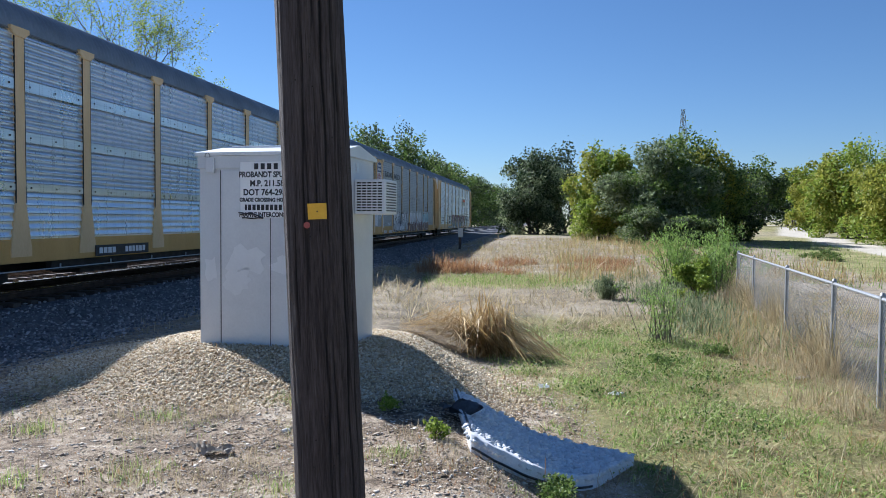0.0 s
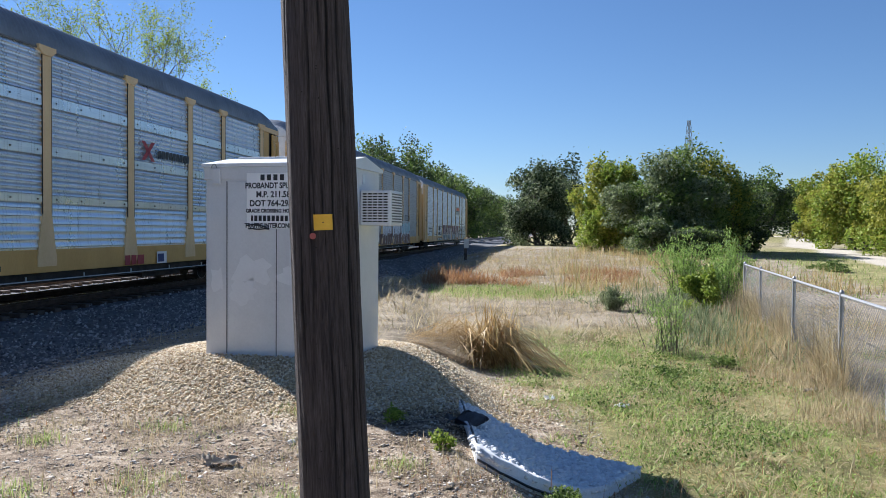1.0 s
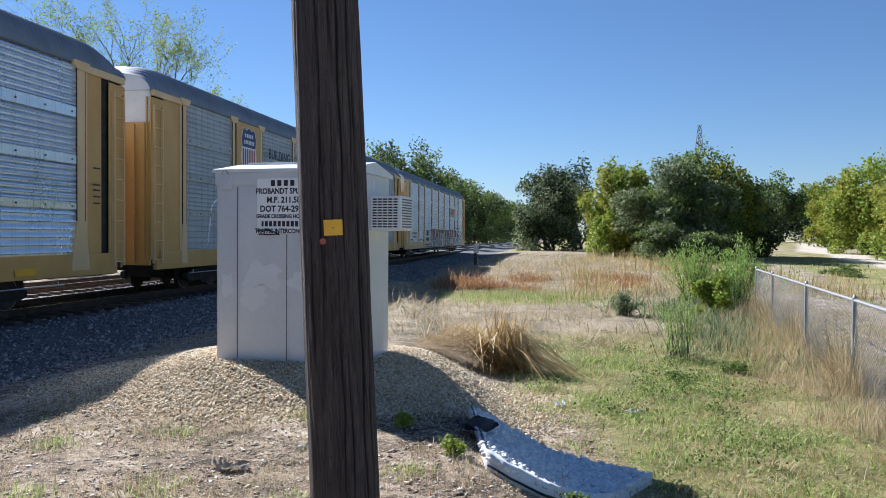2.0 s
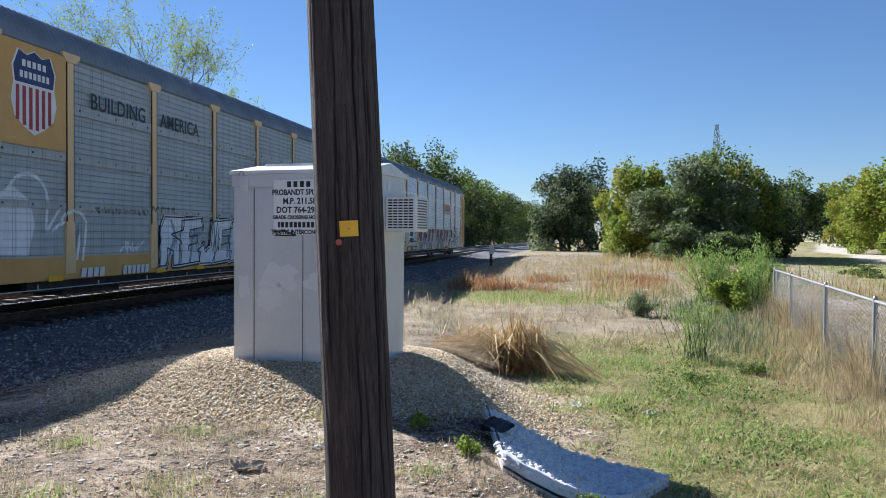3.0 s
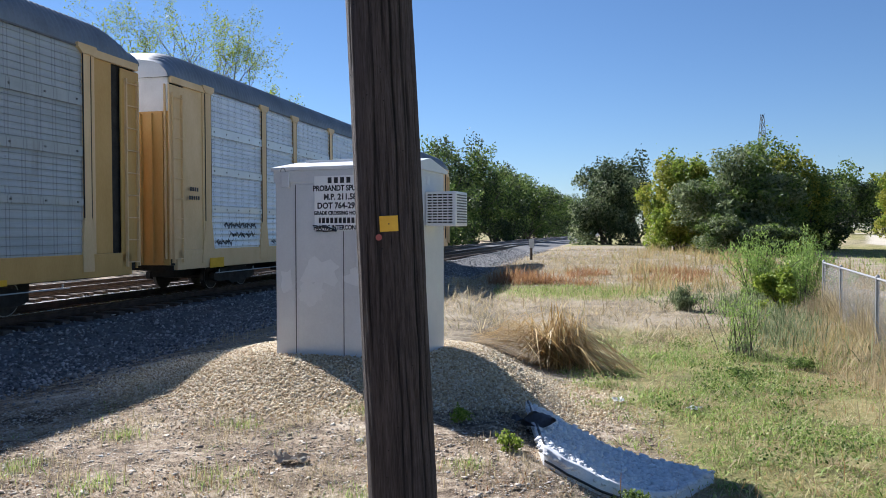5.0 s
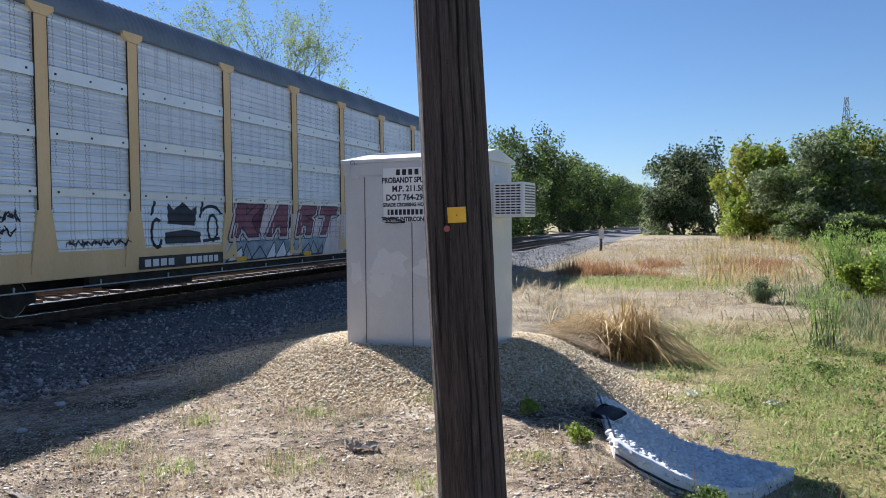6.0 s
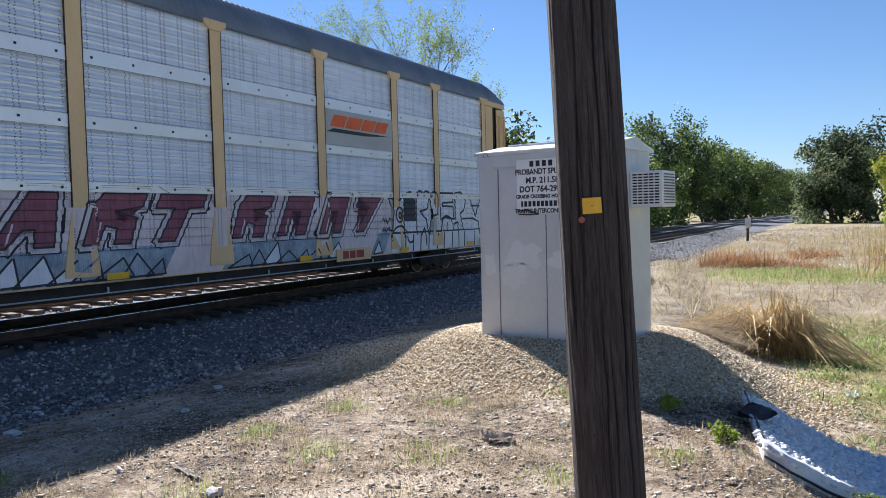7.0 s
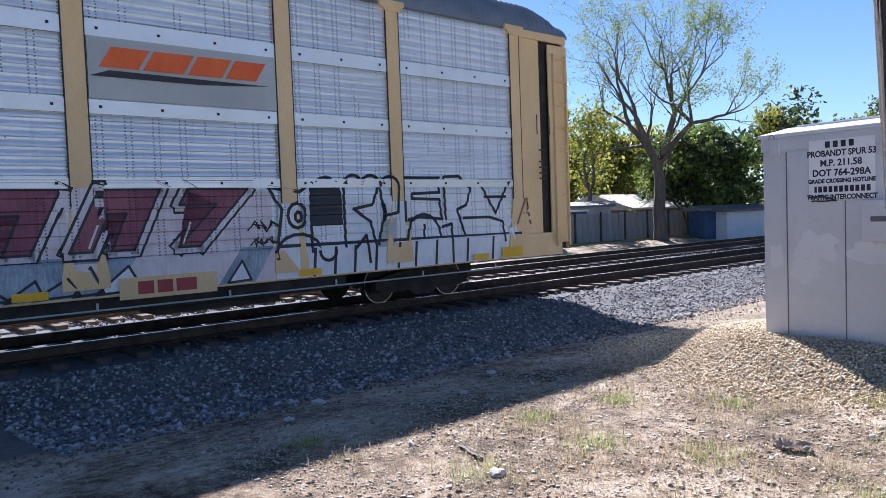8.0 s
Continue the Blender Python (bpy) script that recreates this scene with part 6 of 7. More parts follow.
# ---- wire fence ----
def make_fence():
    root = tagged(new("wire_fence"), "galvanised chain-link fence with round posts and top rail", "fence")
    p0, p1 = Vector((4.02, 5.05)), Vector((7.88, 19.7))
    ln = (p1 - p0).length
    d = (p1 - p0) / ln

    def at(s, z):
        p = p0 + d * s
        return Vector((p.x, p.y, float(ground_z(p.x, p.y)) + z))

    spots = [0.2, 3.14, 5.21, 8.5, 12.4, ln]
    for s in spots:
        bm = bmesh.new()
        r = 0.032 if s < ln else 0.038
        tube(bm, [at(s, -0.25), at(s, 1.24), at(s, 1.27)], [r, r, r * 0.5], 12)
        part("post", bm, MAT_GALV, root)
    bm = bmesh.new()
    tube(bm, [at(s, 1.20) for s in np.linspace(0, ln, 30)], [0.022] * 30, 8)
    part("top_rail", bm, MAT_GALV, root)
    # woven wire: two sets of slanting wires
    verts, faces = [], []
    step, hgt = 0.068, 1.17
    n = int(ln / step)
    k = 0
    side = Vector((-d.y, d.x, 0))
    for i in range(-int(hgt / step), n):
        for sgn in (1, -1):
            s0 = i * step
            s1 = s0 + hgt
            a, b = max(s0, 0), min(s1, ln)
            if b - a < 0.03:
                continue
            za, zb = (a - s0), (b - s0)
            if sgn < 0:
                za, zb = hgt - za, hgt - zb
            pa, pb = at(a, 0.03 + za), at(b, 0.03 + zb)
            w = 0.0019
            o = side * 0.002 * sgn
            for q in (pa, pb):
                verts += [q + o + side * w, q + o - side * w * 0.5 + Vector((0, 0, w)), q + o - side * w * 0.5 - Vector((0, 0, w))]
            faces += [(k, k + 1, k + 4, k + 3), (k + 1, k + 2, k + 5, k + 4), (k + 2, k, k + 3, k + 5)]
            k += 6
    tagged(raw_mesh("woven_wire", [v[:] for v in verts], faces, MAT_WIRE, root), "grey woven wire mesh", kind="stuff")


make_fence()


# ---- trees and bushes ----
def leaf_cards(pts, size, seed, long=1.5, up=0.0):
    """Small pointed leaves (two triangles folded on the midrib) at pts, turned at random."""
    rng = np.random.default_rng(seed)
    n = len(pts)
    a = rng.normal(size=(n, 3))
    a[:, 2] += up
    a /= np.linalg.norm(a, axis=1, keepdims=True)
    b = np.cross(a, rng.normal(size=(n, 3)))
    b /= np.linalg.norm(b, axis=1, keepdims=True)
    c = np.cross(a, b)
    s = size * rng.uniform(0.6, 1.4, (n, 1))
    tip, tail = pts + a * s * long * 0.5, pts - a * s * long * 0.5
    l, r = pts + b * s * 0.42 + c * s * 0.14, pts - b * s * 0.42 + c * s * 0.14
    v = np.stack([tail, r, tip, l], 1).reshape(-1, 3)
    i = np.arange(n)[:, None] * 4
    f = np.concatenate([i + np.array([[0, 1, 2]]), i + np.array([[0, 2, 3]])], 1).reshape(-1, 3)
    return v, f


def grow(bm, p, d, length, radius, depth, rng, tips, spread_=0.6, lift=0.15, n=6):
    """A limb with bends that forks into thinner limbs; tips collects where leaves sit."""
    steps = 4
    pts, rad = [p.copy()], [radius]
    for i in range(steps):
        d = (d + Vector(rng.normal(0, 0.13, 3)) + Vector((0, 0, lift * 0.25))).normalized()
        p = p + d * (length / steps)
        pts.append(p.copy())
        rad.append(radius * (1 - 0.38 * (i + 1) / steps))
    tube(bm, pts, rad, n, cap=False)
    if depth <= 1:
        tips += [q.copy() for q in pts[1:]]
    if depth == 0:
        return
    kids = 2 if rng.random() < 0.45 else 3
    for k in range(kids):
        e = (d + Vector(rng.normal(0, spread_, 3)) + Vector((0, 0, lift))).normalized()
        grow(bm, p, e, length * rng.uniform(0.62, 0.88), rad[-1] * rng.uniform(0.62, 0.82), depth - 1, rng, tips, spread_, lift, max(3, n - 1))
    if depth >= 2:
        q = pts[2]
        e = (d + Vector(rng.normal(0, spread_ * 1.3, 3))).normalized()
        grow(bm, q, e, length * 0.7, rad[2] * 0.5, depth - 2, rng, tips, spread_, lift, max(3, n - 1))


def make_tree(x, y, height, seed, leaf, per_tip, size, label, depth=4, trunk=0.30, fork=0.38, spread_=0.55, fuzz=0.5, radius=None, name="tree", limb=0.235):
    """An open tree: trunk, forking limbs and leaves at the twig ends."""
    rng = np.random.default_rng(seed)
    root = tagged(new(name), label, "tree")
    z = float(ground_z(x, y)) - 0.1
    root.matrix_world = pose(x, y, z)
    bm = bmesh.new()
    tips = []
    p = Vector((0, 0, 0))
    h1 = height * fork
    pts = [p + Vector((0.012 * h1 * math.sin(2.1 * k + seed), 0.012 * h1 * math.cos(1.7 * k + seed), h1 * k / 5)) for k in range(6)]
    r0 = radius or height * trunk / 14
    tube(bm, pts, [r0 * (1.25 if k == 0 else 1 - 0.06 * k) for k in range(6)], 10, cap=False)
    for k in range(3 if rng.random() < 0.6 else 4):
        a = 2 * math.pi * k / 3.4 + rng.uniform(0, 1)
        d = Vector((math.cos(a) * 0.55, math.sin(a) * 0.55, 1)).normalized()
        grow(bm, pts[-1], d, height * limb, r0 * 0.62, depth, rng, tips, spread_, 0.16)
    part("trunk", bm, MAT_BARK, root, "grey-brown trunk and limbs", smooth=True)
    top = max(t.z for t in tips)
    t = np.array([q[:] for q in tips])
    pts = np.repeat(t, per_tip, 0) + rng.normal(0, fuzz, (len(t) * per_tip, 3))
    v, f = leaf_cards(pts, size, seed + 1)
    raw_mesh("crown", v, f, leaf, root)
    return root


def make_bush(x, y, wide, height, seed, leaf, n, size, label, lobes=14, base=0.0, deep=None, name="bush", category="bush", second=None, feather=1.5, fine=1.3):
    """A dense rounded mass: uneven lobes of many small leaves over thin stems."""
    rng = np.random.default_rng(seed)
    root = tagged(new(name), label, category)
    z = float(ground_z(x, y)) - 0.05
    root.matrix_world = pose(x, y, z)
    deep = deep or wide
    cs = []
    for k in range(lobes):
        a, r = rng.uniform(0, 2 * math.pi), math.sqrt(rng.random()) * 0.72
        hz = base + (height - base) * rng.uniform(0.12, 0.86) * (1 - 0.55 * r * r)
        s = rng.uniform(0.20, 0.36)
        cs.append((r * math.cos(a) * wide / 2, r * math.sin(a) * deep / 2, hz, s * wide * 0.62, s * deep * 0.62, s * height * 0.62))
    cs.append((0, 0, height * 0.62, wide * 0.24, deep * 0.24, height * 0.36))
    main = np.array(cs)
    subs = []
    for c in main:
        for _ in range(6):
            d = rng.normal(size=3)
            d[2] += 0.25
            d /= np.linalg.norm(d)
            subs.append(np.concatenate([c[:3] + d * c[3:] * rng.uniform(0.65, 1.0), c[3:] * rng.uniform(0.30, 0.55)]))
    cs = np.concatenate([main * np.array((1, 1, 1, 0.8, 0.8, 0.8)), np.array(subs)])
    n, size = int(n * fine * fine), size / fine
    vol = np.cbrt(cs[:, 3] * cs[:, 4] * cs[:, 5]) ** 1.7
    pick = rng.choice(len(cs), n, p=vol / vol.sum())
    d = rng.normal(size=(n, 3))
    d /= np.linalg.norm(d, axis=1, keepdims=True)
    rad = 1 - 0.6 * rng.random((n, 1)) ** 2 + 0.22 * np.abs(rng.normal(size=(n, 1))) * (rng.random((n, 1)) < 0.25)
    pts = cs[pick, :3] + d * cs[pick, 3:] * rad
    # sprays of shoots that break the outline
    shoots = rng.choice(n, max(n // 260, 8))
    for q in shoots:
        k = rng.integers(0, n, 14)
        reach = np.linspace(0.05, 1.0, 14)[:, None] * rng.uniform(0.25, 0.6) * np.cbrt(wide * height) * 0.22
        pts[k] = pts[q] + (d[q] * np.array((1, 1, 0.6)) + np.array((0, 0, 0.5))) * reach + rng.normal(0, size * 0.5, (14, 3))
    pts[:, 2] = np.maximum(pts[:, 2], 0.03 + 0.1 * rng.random(n))
    bm = bmesh.new()
    for k in range(min(lobes, 9)):
        c = main[k]
        b = Vector((rng.normal(0, wide * 0.04), rng.normal(0, deep * 0.04), 0))
        m = Vector((c[0] * 0.4, c[1] * 0.4, c[2] * 0.5))
        r = max(0.012, height * 0.014)
        tube(bm, [b, m, Vector(c[:3])], [r, r * 0.75, r * 0.35], 5)
    tagged(part("stem_mass", bm, MAT_BARK, root), kind="stuff")
    if second is None:
        v, f = leaf_cards(pts, size, seed + 1, feather)
        raw_mesh("crown", v, f, leaf, root)
    else:
        cut = (pick * 7) % 5 < 2
        for m, mat in ((cut, second), (~cut, leaf)):
            v, f = leaf_cards(pts[m], size, seed + 1, feather)
            raw_mesh("crown", v, f, mat, root)
    return root


def az_spot(az, dist):
    a = radians(az)
    return -math.sin(a) * dist, math.cos(a) * dist


# the open tree behind the train and its neighbours
make_tree(*az_spot(24.2, 46), 14.8, 101, LEAF_BRIGHT, 4, 0.075, "tall open tree with sparse yellow-green leaves behind a fence", 5, fork=0.30, radius=0.40, fuzz=0.16, limb=0.215, spread_=0.56)
make_tree(*az_spot(36.0, 50), 13.0, 107, LEAF_BRIGHT, 4, 0.075, "tall open tree with sparse yellow-green leaves behind a fence", 5, fork=0.30, radius=0.36, fuzz=0.20, limb=0.19)
make_tree(*az_spot(29.2, 50), 8.2, 103, LEAF_OLIVE, 5, 0.20, "small leaning tree with light yellow-green leaves", 3, radius=0.20, fuzz=0.5)
for az, dist, w, h, leaf, sd in ((21.3, 52, 9, 7.6, LEAF_MID, 1), (15.0, 60, 11, 9.6, LEAF_OLIVE, 2), (27.5, 66, 11, 9.5, LEAF_OLIVE, 3), (32.5, 60, 10, 8.5, LEAF_OLIVE, 4), (24.0, 72, 10, 8.0, LEAF_MID, 5), (10.5, 70, 11, 9.5, LEAF_MID, 6)):
    make_bush(*az_spot(az, dist), w, h, 120 + sd, leaf, 7000, 0.30, "broad leafy tree behind the back fences", 16, base=1.0, name="tree", category="tree", second=LEAF_DARK)
# the row of trees that follows the track
for k, (s, lat, w, h) in enumerate(((84, 27, 13, 12.0), (99, 25, 14, 13.2), (116, 24, 15, 14.2), (134, 23, 14, 13.0), (152, 23, 14, 13.2), (172, 22, 15, 12.6), (196, 22, 16, 13), (225, 21, 18, 13), (258, 20, 18, 13), (296, 19, 20, 13), (340, 15, 22, 14), (350, 4, 24, 13))):
    x, y = on_track(s, lat)
    make_bush(x, y, w * 1.1, h * 1.13, 140 + k, LEAF_MID, 9000 if s < 180 else 5500, 0.27 + 0.0008 * s, "green leafy tree in the row along the track", 17, name="tree", category="tree", second=LEAF_DARK)
# the clump between the field and the path
make_bush(*az_spot(-7.1, 86), 9.2, 9.5, 160, LEAF_DARK, 12000, 0.26, "dark grey-green rounded bush beside the track", 20, second=LEAF_GREYGREEN)
make_bush(*az_spot(-9.2, 95), 9.0, 11, 161, LEAF_DARK, 7000, 0.28, "dark grey-green rounded bush beside the track", 16, second=LEAF_GREYGREEN)
make_bush(*az_spot(-12.4, 62), 7.6, 7.8, 162, LEAF_BRIGHT, 16000, 0.21, "bright yellow-green leafy tree in the clump", 20, name="tree", category="tree", second=LEAF_OLIVE)
make_bush(*az_spot(-16.4, 58), 8.8, 7.7, 163, LEAF_GREYGREEN, 17000, 0.17, "feathery grey-green tree in the clump", 24, name="tree", category="tree", second=LEAF_MID, feather=2.6)
make_bush(*az_spot(-18.8, 62), 7.8, 8.3, 164, LEAF_MID, 15000, 0.21, "dark green tree in the clump", 20, name="tree", category="tree", second=LEAF_OLIVE)
make_bush(*az_spot(-21.0, 66), 6.4, 7.0, 165, LEAF_DARK, 8000, 0.22, "dark shaded bush beside the path", 16, second=LEAF_MID)
make_bush(*az_spot(-15.4, 53), 4.2, 2.9, 166, LEAF_GREYGREEN, 5000, 0.15, "low grey-green shrub before the clump", 18, second=LEAF_MID)
make_bush(*az_spot(-18.0, 52), 5.0, 2.3, 167, LEAF_DARK, 5000, 0.17, "low dark shrub before the clump", 16, second=LEAF_MID)
make_bush(*az_spot(-23.0, 112), 10.0, 8.8, 168, LEAF_MID, 7000, 0.30, "far green tree over the path", 16, name="tree", category="tree", second=LEAF_DARK)
make_bush(*az_spot(-25.2, 118), 8.0, 8.0, 169, LEAF_DARK, 5000, 0.30, "far dark tree over the path", 14, name="tree", category="tree", second=LEAF_MID)
for k, (az, dist, w, h) in enumerate(((-27.2, 92, 8.5, 8.0), (-29.3, 76, 9.0, 8.8), (-32.5, 64, 10.0, 9.6), (-36.0, 56, 10.0, 9.5), (-40.5, 52, 10.0, 9.0))):
    make_bush(*az_spot(az, dist), w, h, 170 + k, LEAF_OLIVE, 17000, 0.23, "olive yellow-green tree beyond the path", 20, name="tree", category="tree", second=LEAF_BRIGHT)
make_bush(*az_spot(-27.3, 42), 2.2, 0.55, 178, LEAF_MID, 1500, 0.08, "low green weeds beside the path", 9, name="weeds", category="weeds")


def make_sapling(x, y, height, wide, seed, leaf, label, stems=16, tufts=90, size=0.05, name="sapling"):
    """Feathery shoots that rise and spread from one foot."""
    rng = np.random.default_rng(seed)
    root = tagged(new(name), label, "shrub")
    root.matrix_world = pose(x, y, float(ground_z(x, y)) - 0.03)
    bm = bmesh.new()
    pts = []
    for k in range(stems):
        a, t = rng.uniform(0, 2 * math.pi), abs(rng.normal(0.0, 0.75))
        h = height * rng.uniform(0.55, 1.0) * (1 - 0.25 * min(t, 1.2))
        foot = Vector((rng.normal(0, wide * 0.09), rng.normal(0, wide * 0.09), 0))
        tip = foot + Vector((math.cos(a) * t * wide * 0.5, math.sin(a) * t * wide * 0.5, h))
        mid = foot.lerp(tip, 0.5) + Vector((0, 0, h * 0.12))
        r = max(0.004, height * 0.005)
        tube(bm, [foot, mid, tip], [r, r * 0.7, r * 0.25], 4)
        for q in range(tufts):
            u = 1 - rng.random() ** 1.4 * 0.85
            p = foot.lerp(mid, u * 2) if u < 0.5 else mid.lerp(tip, u * 2 - 1)
            pts.append(np.array(p) + rng.normal(0, wide * 0.04, 3))
    tagged(part("stem_mass", bm, MAT_BARK, root), kind="stuff")
    v, f = leaf_cards(np.array(pts), size, seed + 1, 5.0, 1.2)
    raw_mesh("leaves", v, f, leaf, root)


make_sapling(3.74, 12.33, 1.25, 1.3, 201, LEAF_FEATHER, "thin feathery green sapling with dark stems", 22, 46, 0.015)
make_sapling(6.9, 21.4, 2.2, 2.0, 202, LEAF_FEATHER, "feathery light green shrub beyond the ditch", 34, 100, 0.026)
make_sapling(8.3, 22.2, 2.3, 1.9, 203, LEAF_FEATHER, "feathery light green shrub beyond the ditch", 32, 100, 0.026)
make_sapling(7.6, 20.8, 1.6, 1.5, 204, LEAF_FEATHER, "feathery light green shrub beyond the ditch", 24, 90, 0.024)
make_bush(6.55, 18.9, 1.15, 1.25, 205, LEAF_BRIGHT, 2600, 0.075, "small bright yellow-green leafy bush", 12, name="shrub", category="shrub")
make_sapling(4.34, 19.25, 0.66, 1.1, 206, LEAF_GREYGREEN, "small grey-green weed clump", 34, 70, 0.022, "weeds")
make_bush(-0.42, 6.25, 0.28, 0.16, 207, LEAF_BRIGHT, 320, 0.022, "small leafy green weed in the gravel", 6, name="weeds", category="weeds")
make_bush(-0.05, 5.45, 0.26, 0.18, 208, LEAF_BRIGHT, 320, 0.022, "small leafy green weed in the gravel", 6, name="weeds", category="weeds")
make_bush(0.75, 4.95, 0.5, 0.22, 209, LEAF_MID, 700, 0.024, "broad-leaved green weed by the chute", 8, name="weeds", category="weeds")
make_bush(3.1, 10.6, 0.5, 0.2, 210, LEAF_MID, 500, 0.03, "low green weed in the ditch", 7, name="weeds", category="weeds")
make_bush(4.2, 11.2, 0.55, 0.25, 211, LEAF_MID, 500, 0.03, "low green weed in the ditch", 7, name="weeds", category="weeds")


def low_leaves(name, pts, size, top, leaf, seed, label):
    """Small broad leaves close to the ground."""
    rng = np.random.default_rng(seed)
    z = ground_z(pts[:, 0], pts[:, 1]) + top * rng.random(len(pts)) ** 1.5
    v, f = leaf_cards(np.concatenate([pts, z[:, None]], 1), size, seed + 1, 1.4)
    tagged(raw_mesh(name, v, f, leaf), label, "weeds", kind="stuff")


low_leaves("ditch_weeds", tuft_points(301, ditch_spots(302, 150, green_weight), 60, 0.20), 0.019, 0.09, GRASS_GREEN, 303, "low broad-leaved green weeds in the ditch")
low_leaves("ditch_weeds", tuft_points(304, ditch_spots(305, 34, green_weight), 110, 0.13), 0.024, 0.15, LEAF_MID, 306, "darker green weeds among the ditch grass")


# ---- far buildings, back fence, marker post, pylon ----
def make_back_fence():
    root = tagged(new("back_fence"), "weathered grey board fence along the far yards", "fence")
    lat = 27.0
    rng = np.random.default_rng(5)
    bm = bmesh.new()
    box(bm, -0.29, 0.29, -0.012, 0.012, 0, 1.0)
    me = bpy.data.meshes.new("board")
    bm.to_mesh(me)
    bm.free()
    me.materials.append(MAT_BOARD)
    s = -4.0
    while s < 70:
        x, y = on_track(s, lat)
        ob = new("board", me)
        ob.parent = root
        ob.matrix_basis = pose(x, y, float(ground_z(x, y)) - 0.1, rng.normal(0, 0.8), rng.normal(0, 0.6), TRACK_YAW) @ Matrix.Diagonal((1, 1, 1.75 + rng.normal(0, 0.03), 1))
        s += 0.6
        if abs(s % 2.4) < 0.59:
            bm = bmesh.new()
            tube(bm, [(0, 0, 0), (0, 0, 1.85)], [0.06, 0.06], 8)
            post = part("post", bm, MAT_TIE, root)
            x, y = on_track(s - 0.3, lat - 0.08)
            post.location = (x, y, float(ground_z(x, y)) - 0.1)


make_back_fence()


def make_house(name, az, dist, w, d, h, rise, wall, roof, label, yaw):
    root = tagged(new(name), label, "house")
    x, y = az_spot(az, dist)
    root.matrix_world = pose(x, y, float(ground_z(x, y)) - 0.1, 0, 0, yaw)
    part("wall", soft_box(-w / 2, w / 2, -d / 2, d / 2, 0, h, 0.02), wall, root)
    bm = bmesh.new()
    prof = [(-d / 2 - 0.3, h), (0, h + rise), (d / 2 + 0.3, h), (d / 2 + 0.3, h - 0.12), (-d / 2 - 0.3, h - 0.12)]
    a = [bm.verts.new((-w / 2 - 0.3, q, z)) for q, z in prof]
    b = [bm.verts.new((w / 2 + 0.3, q, z)) for q, z in prof]
    bm.faces.new(a)
    bm.faces.new(b[::-1])
    for i in range(5):
        j = (i + 1) % 5
        bm.faces.new((a[j], a[i], b[i], b[j]))
    part("roof", bm, roof, root)
    return root


make_house("house", 26.6, 56, 7.5, 6, 2.0, 1.0, MAT_WALL_BRICK, MAT_SHINGLE, "low brown house with a pale shingle roof", 82)
shed = make_house("garden_shed", 30.6, 47, 4.6, 3.0, 2.25, 0.25, MAT_WALL_GREY, MAT_SHEDROOF, "grey garden shed with a dark window behind the fence", 30)
win = part("window", soft_box(-1.6, 0.9, -1.54, -1.49, 1.0, 1.9, 0.02), MAT_BLUEWALL, shed, "dark wide window")
part("window_frame", soft_box(-1.72, 1.02, -1.53, -1.485, 1.9, 2.0, 0.01), MAT_ROOFWHITE, win)
make_house("outbuilding", 19.2, 50, 3.4, 3.0, 1.9, 0.3, MAT_PALEWALL, MAT_SHEDROOF, "pale outbuilding behind the back fence", 60)
make_house("blue_shelter", 21.0, 49, 1.4, 1.5, 1.9, 0.2, MAT_BLUEWALL, MAT_SHEDROOF, "dark blue shelter behind the back fence", 60)


def make_marker():
    root = tagged(new("track_marker"), "short dark post with a pale plate beside the track", "marker post")
    x, y = 1.20, 46.5
    root.matrix_world = pose(x, y, float(ground_z(x, y)), 0, 0, 20)
    part("post", soft_box(-0.07, 0.07, -0.07, 0.07, -0.3, 1.05, 0.01), MAT_TIE, root)
    part("plate", soft_box(-0.16, 0.16, -0.11, -0.08, 0.75, 1.32, 0.01), MAT_CONCRETE, root, "pale weathered plate")


make_marker()


def make_pylon():
    root = tagged(new("lattice_tower"), "far steel lattice tower above the trees", "pylon")
    x, y = az_spot(-17.85, 260)
    root.matrix_world = pose(x, y, 0, 0, 0, 12)
    bm = bmesh.new()
    H = 38.5
    for sx in (-1, 1):
        for sy in (-1, 1):
            tube(bm, [(sx * 2.4, sy * 2.4, 0), (sx * 0.85, sy * 0.85, H * 0.8), (sx * 0.3, sy * 0.3, H)], [0.12, 0.10, 0.08], 4)
    for k in range(16):
        z0, z1 = H * k / 16, H * (k + 1) / 16
        w0, w1 = 2.4 - 1.95 * k / 16, 2.4 - 1.95 * (k + 1) / 16
        for sgn in (-1, 1):
            tube(bm, [(-w0, sgn * w0, z0), (w1, sgn * w1, z1)], [0.07, 0.07], 4)
            tube(bm, [(w0, sgn * w0, z0), (-w1, sgn * w1, z1)], [0.07, 0.07], 4)
            tube(bm, [(sgn * w0, -w0, z0), (sgn * w1, w1, z1)], [0.07, 0.07], 4)
    part("lattice", bm, MAT_GALV, root)


make_pylon()


# ---- litter ----
def crumpled(name, x, y, w, d, seed, material, label, tall=0.03, yaw=0):
    rng = np.random.default_rng(seed)
    bm = bmesh.new()
    n = 6
    g = [[bm.verts.new((w * (i / n - 0.5) + 0.1 * w / n * rng.normal(), d * (j / n - 0.5) + 0.1 * d / n * rng.normal(), tall * abs(math.sin(i * 1.3 + j * 0.9 + seed)) * rng.uniform(0.4, 1.2))) for j in range(n + 1)] for i in range(n + 1)]
    for i in range(n):
        for j in range(n):
            bm.faces.new((g[i][j], g[i + 1][j], g[i + 1][j + 1], g[i][j + 1]))
    bmesh.ops.solidify(bm, geom=bm.faces[:], thickness=0.006)
    ob = part(name, bm, material, None)
    ob.matrix_world = pose(x, y, float(ground_z(x, y)) + 0.012, 0, 0, yaw)
    tagged(ob, label, "litter")


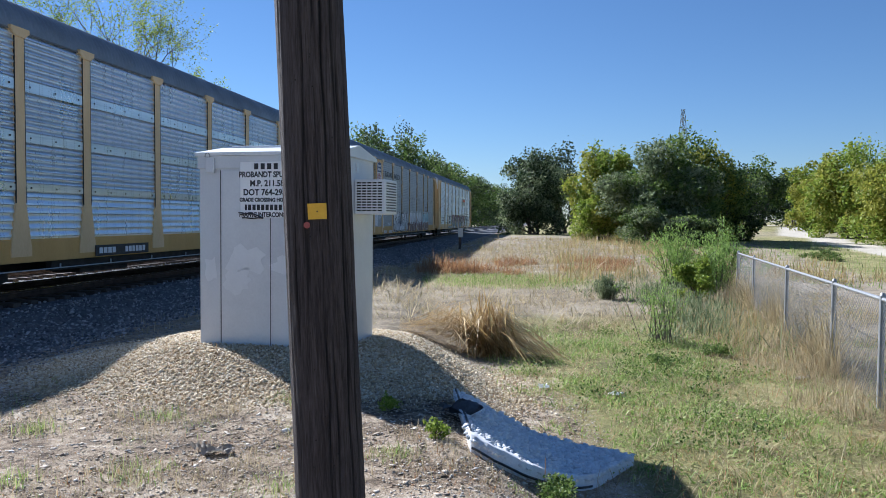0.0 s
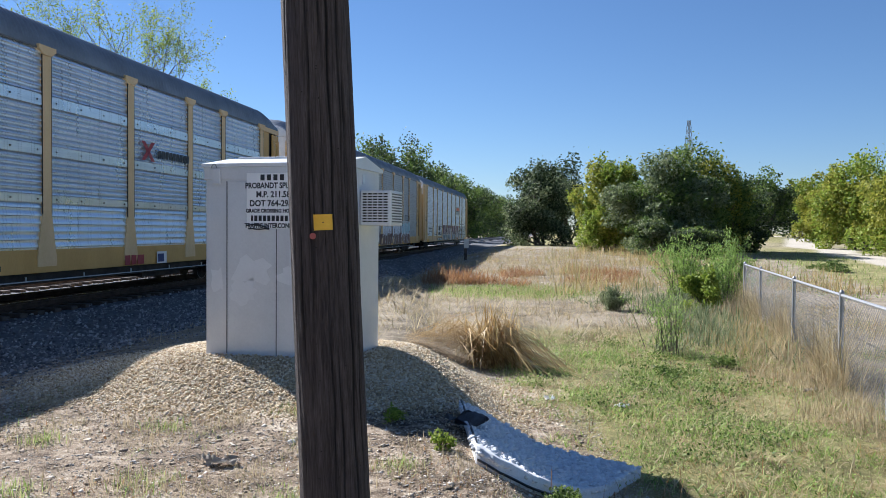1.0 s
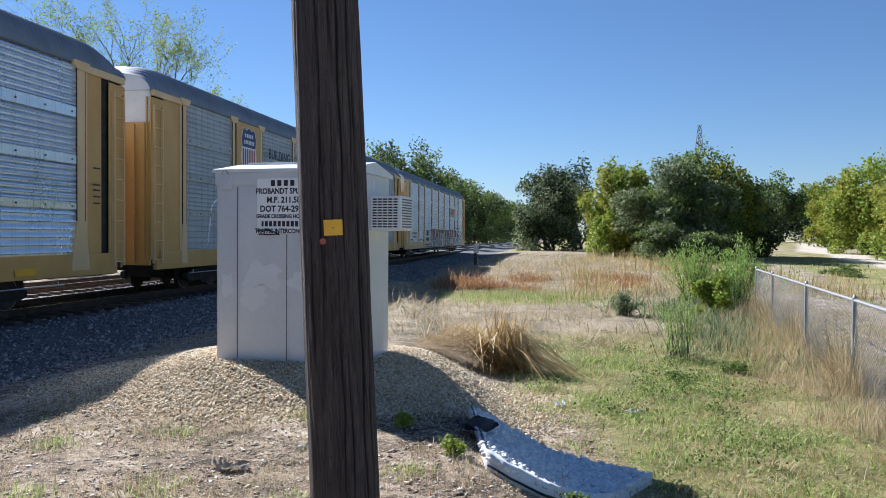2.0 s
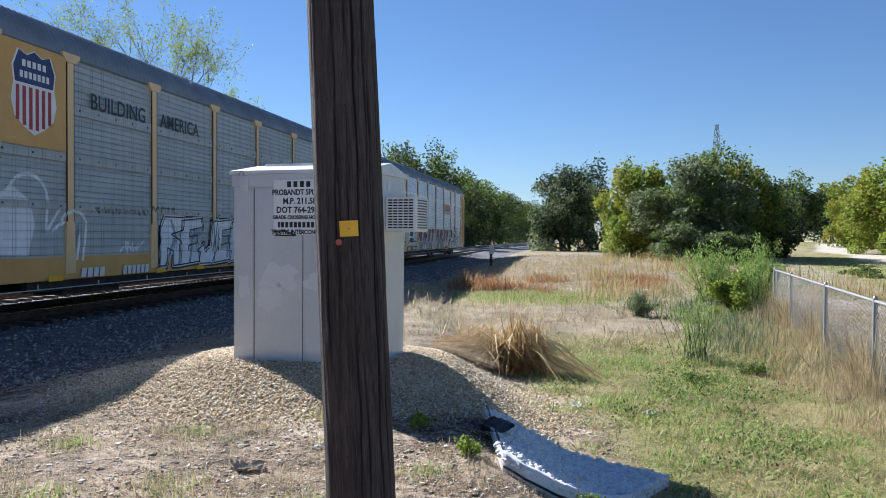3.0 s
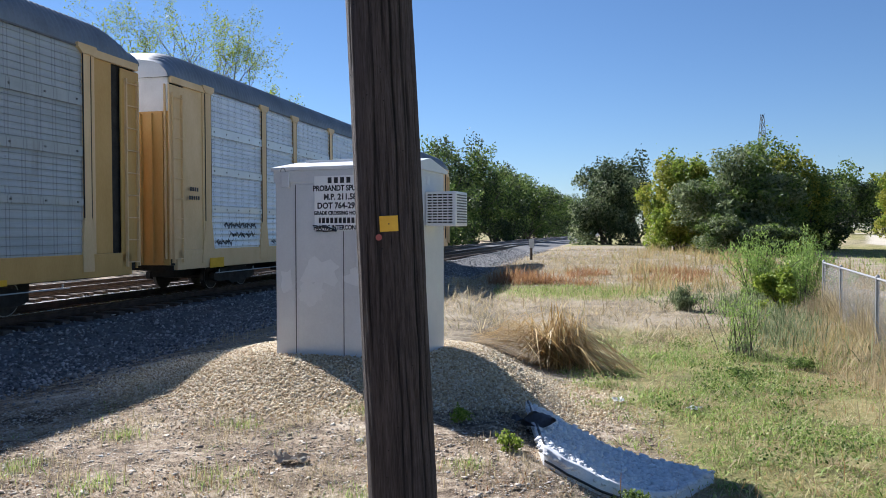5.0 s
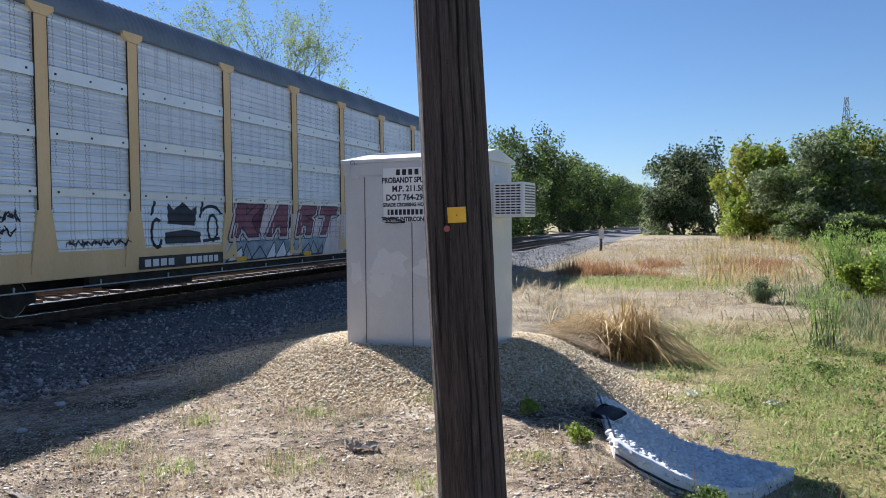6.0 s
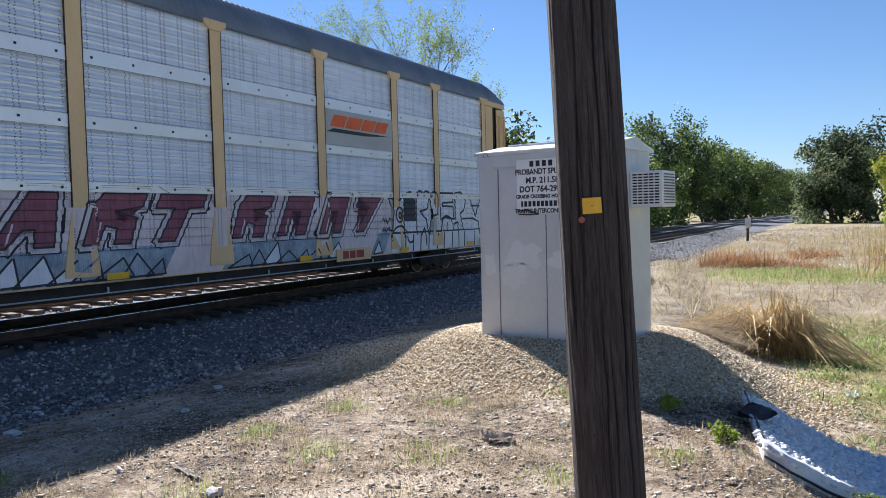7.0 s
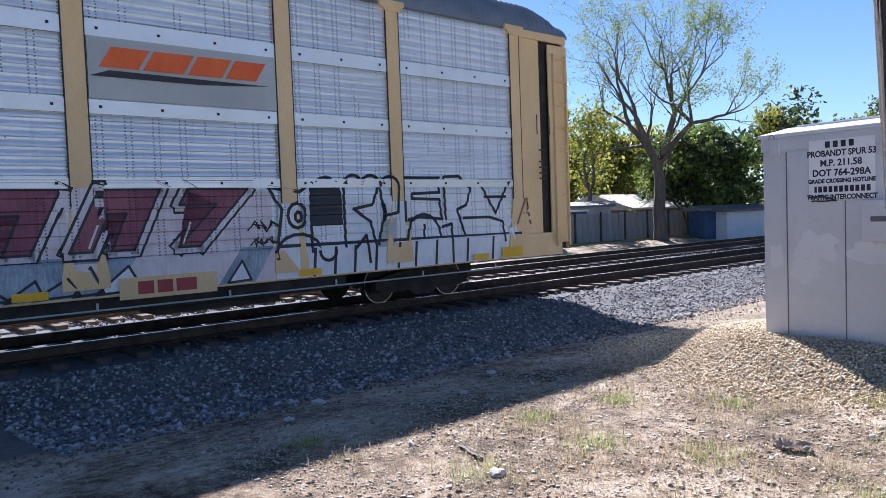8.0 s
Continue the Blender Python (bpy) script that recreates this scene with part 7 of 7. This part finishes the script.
crumpled("crumpled_paper", -1.50, 4.98, 0.20, 0.10, 3, MAT_SHINGLE, "crumpled pale litter on stony dirt", 0.05, 20)
crumpled("crumpled_paper", -1.62, 5.06, 0.14, 0.09, 7, MAT_SHINGLE, "crumpled pale litter on stony dirt", 0.05, -30)
crumpled("broken_board", -3.22, 3.80, 0.34, 0.05, 11, MAT_SHINGLE, "pale broken strip of board on dirt", 0.012, -25)
crumpled("paper_scrap", 2.05, 8.6, 0.16, 0.12, 13, MAT_SIGN, "white scrap of paper in the grass", 0.03, 40)
crumpled("paper_scrap", 1.25, 8.9, 0.12, 0.12, 17, MAT_SIGN, "white scrap of paper in the grass", 0.06, 10)
crumpled("broken_board", 4.7, 9.6, 0.3, 0.12, 19, MAT_CHIPS, "pale broken board in dry grass", 0.02, 30)


def rock(x, y, r, seed, material, label):
    rng = np.random.default_rng(seed)
    bm = bmesh.new()
    bmesh.ops.create_icosphere(bm, subdivisions=2, radius=r)
    for v in bm.verts:
        v.co *= 1 + 0.16 * rng.normal()
        v.co.z *= 0.55
    ob = part("rock", bm, material, None)
    ob.matrix_world = pose(x, y, float(ground_z(x, y)) + r * 0.25, 0, 0, seed * 40)
    tagged(ob, label, "rock", "loose rocks")


for k, (x, y, r) in enumerate(((-5.78, 4.63, 0.07), (-2.82, 3.55, 0.05), (-4.9, 6.3, 0.05), (-5.3, 3.9, 0.045), (-6.6, 5.6, 0.06), (-1.15, 5.55, 0.03), (-4.4, 5.2, 0.04))):
    rock(x, y, r, k + 1, MAT_CONCRETE, "pale loose rock on the ground")


# ---- timber ties ----
def make_ties(track, s0, s1, count):
    bm = soft_box(-0.115, 0.115, -1.3, 1.3, -0.19, -0.004, 0.012, 1)
    me = bpy.data.meshes.new("tie")
    bm.to_mesh(me)
    bm.free()
    me.materials.append(MAT_TIE)
    rng = np.random.default_rng(9)
    for k in range(count):
        ob = new("tie", me)
        ob.parent = track
        ob.location = (s0 + (s1 - s0) * k / count + rng.normal(0, 0.02), rng.normal(0, 0.03), 0)


make_ties(near_track, -4, 100, 190)
make_ties(far_track, -4, 100, 190)


DRIFT = {7: -0.10, 8: 0.08}  # the train slows a little towards the end


def motions():
    for car, k in ((car_pale, 0), (car_grey, 1), (car_silver, 2)):
        rows = []
        for t in range(9):
            x, y = on_track(HEAD_PALE - k * PITCH - SPEED * t + DRIFT.get(t, 0.0), LAT)
            rows.append((t, pose(x, y, RAIL, 0, 0, TRACK_YAW)))
        walk(car, rows)
        for ax in next(a for c, a in AXLES if c is car):
            x0, y0, z0 = ax.location
            turn = math.degrees(SPEED / FPS / 0.356)
            walk(ax, [(f / FPS, pose(x0, y0, z0, 0, -(turn * f) % 360, 0)) for f in range(0, 241)])


motions()
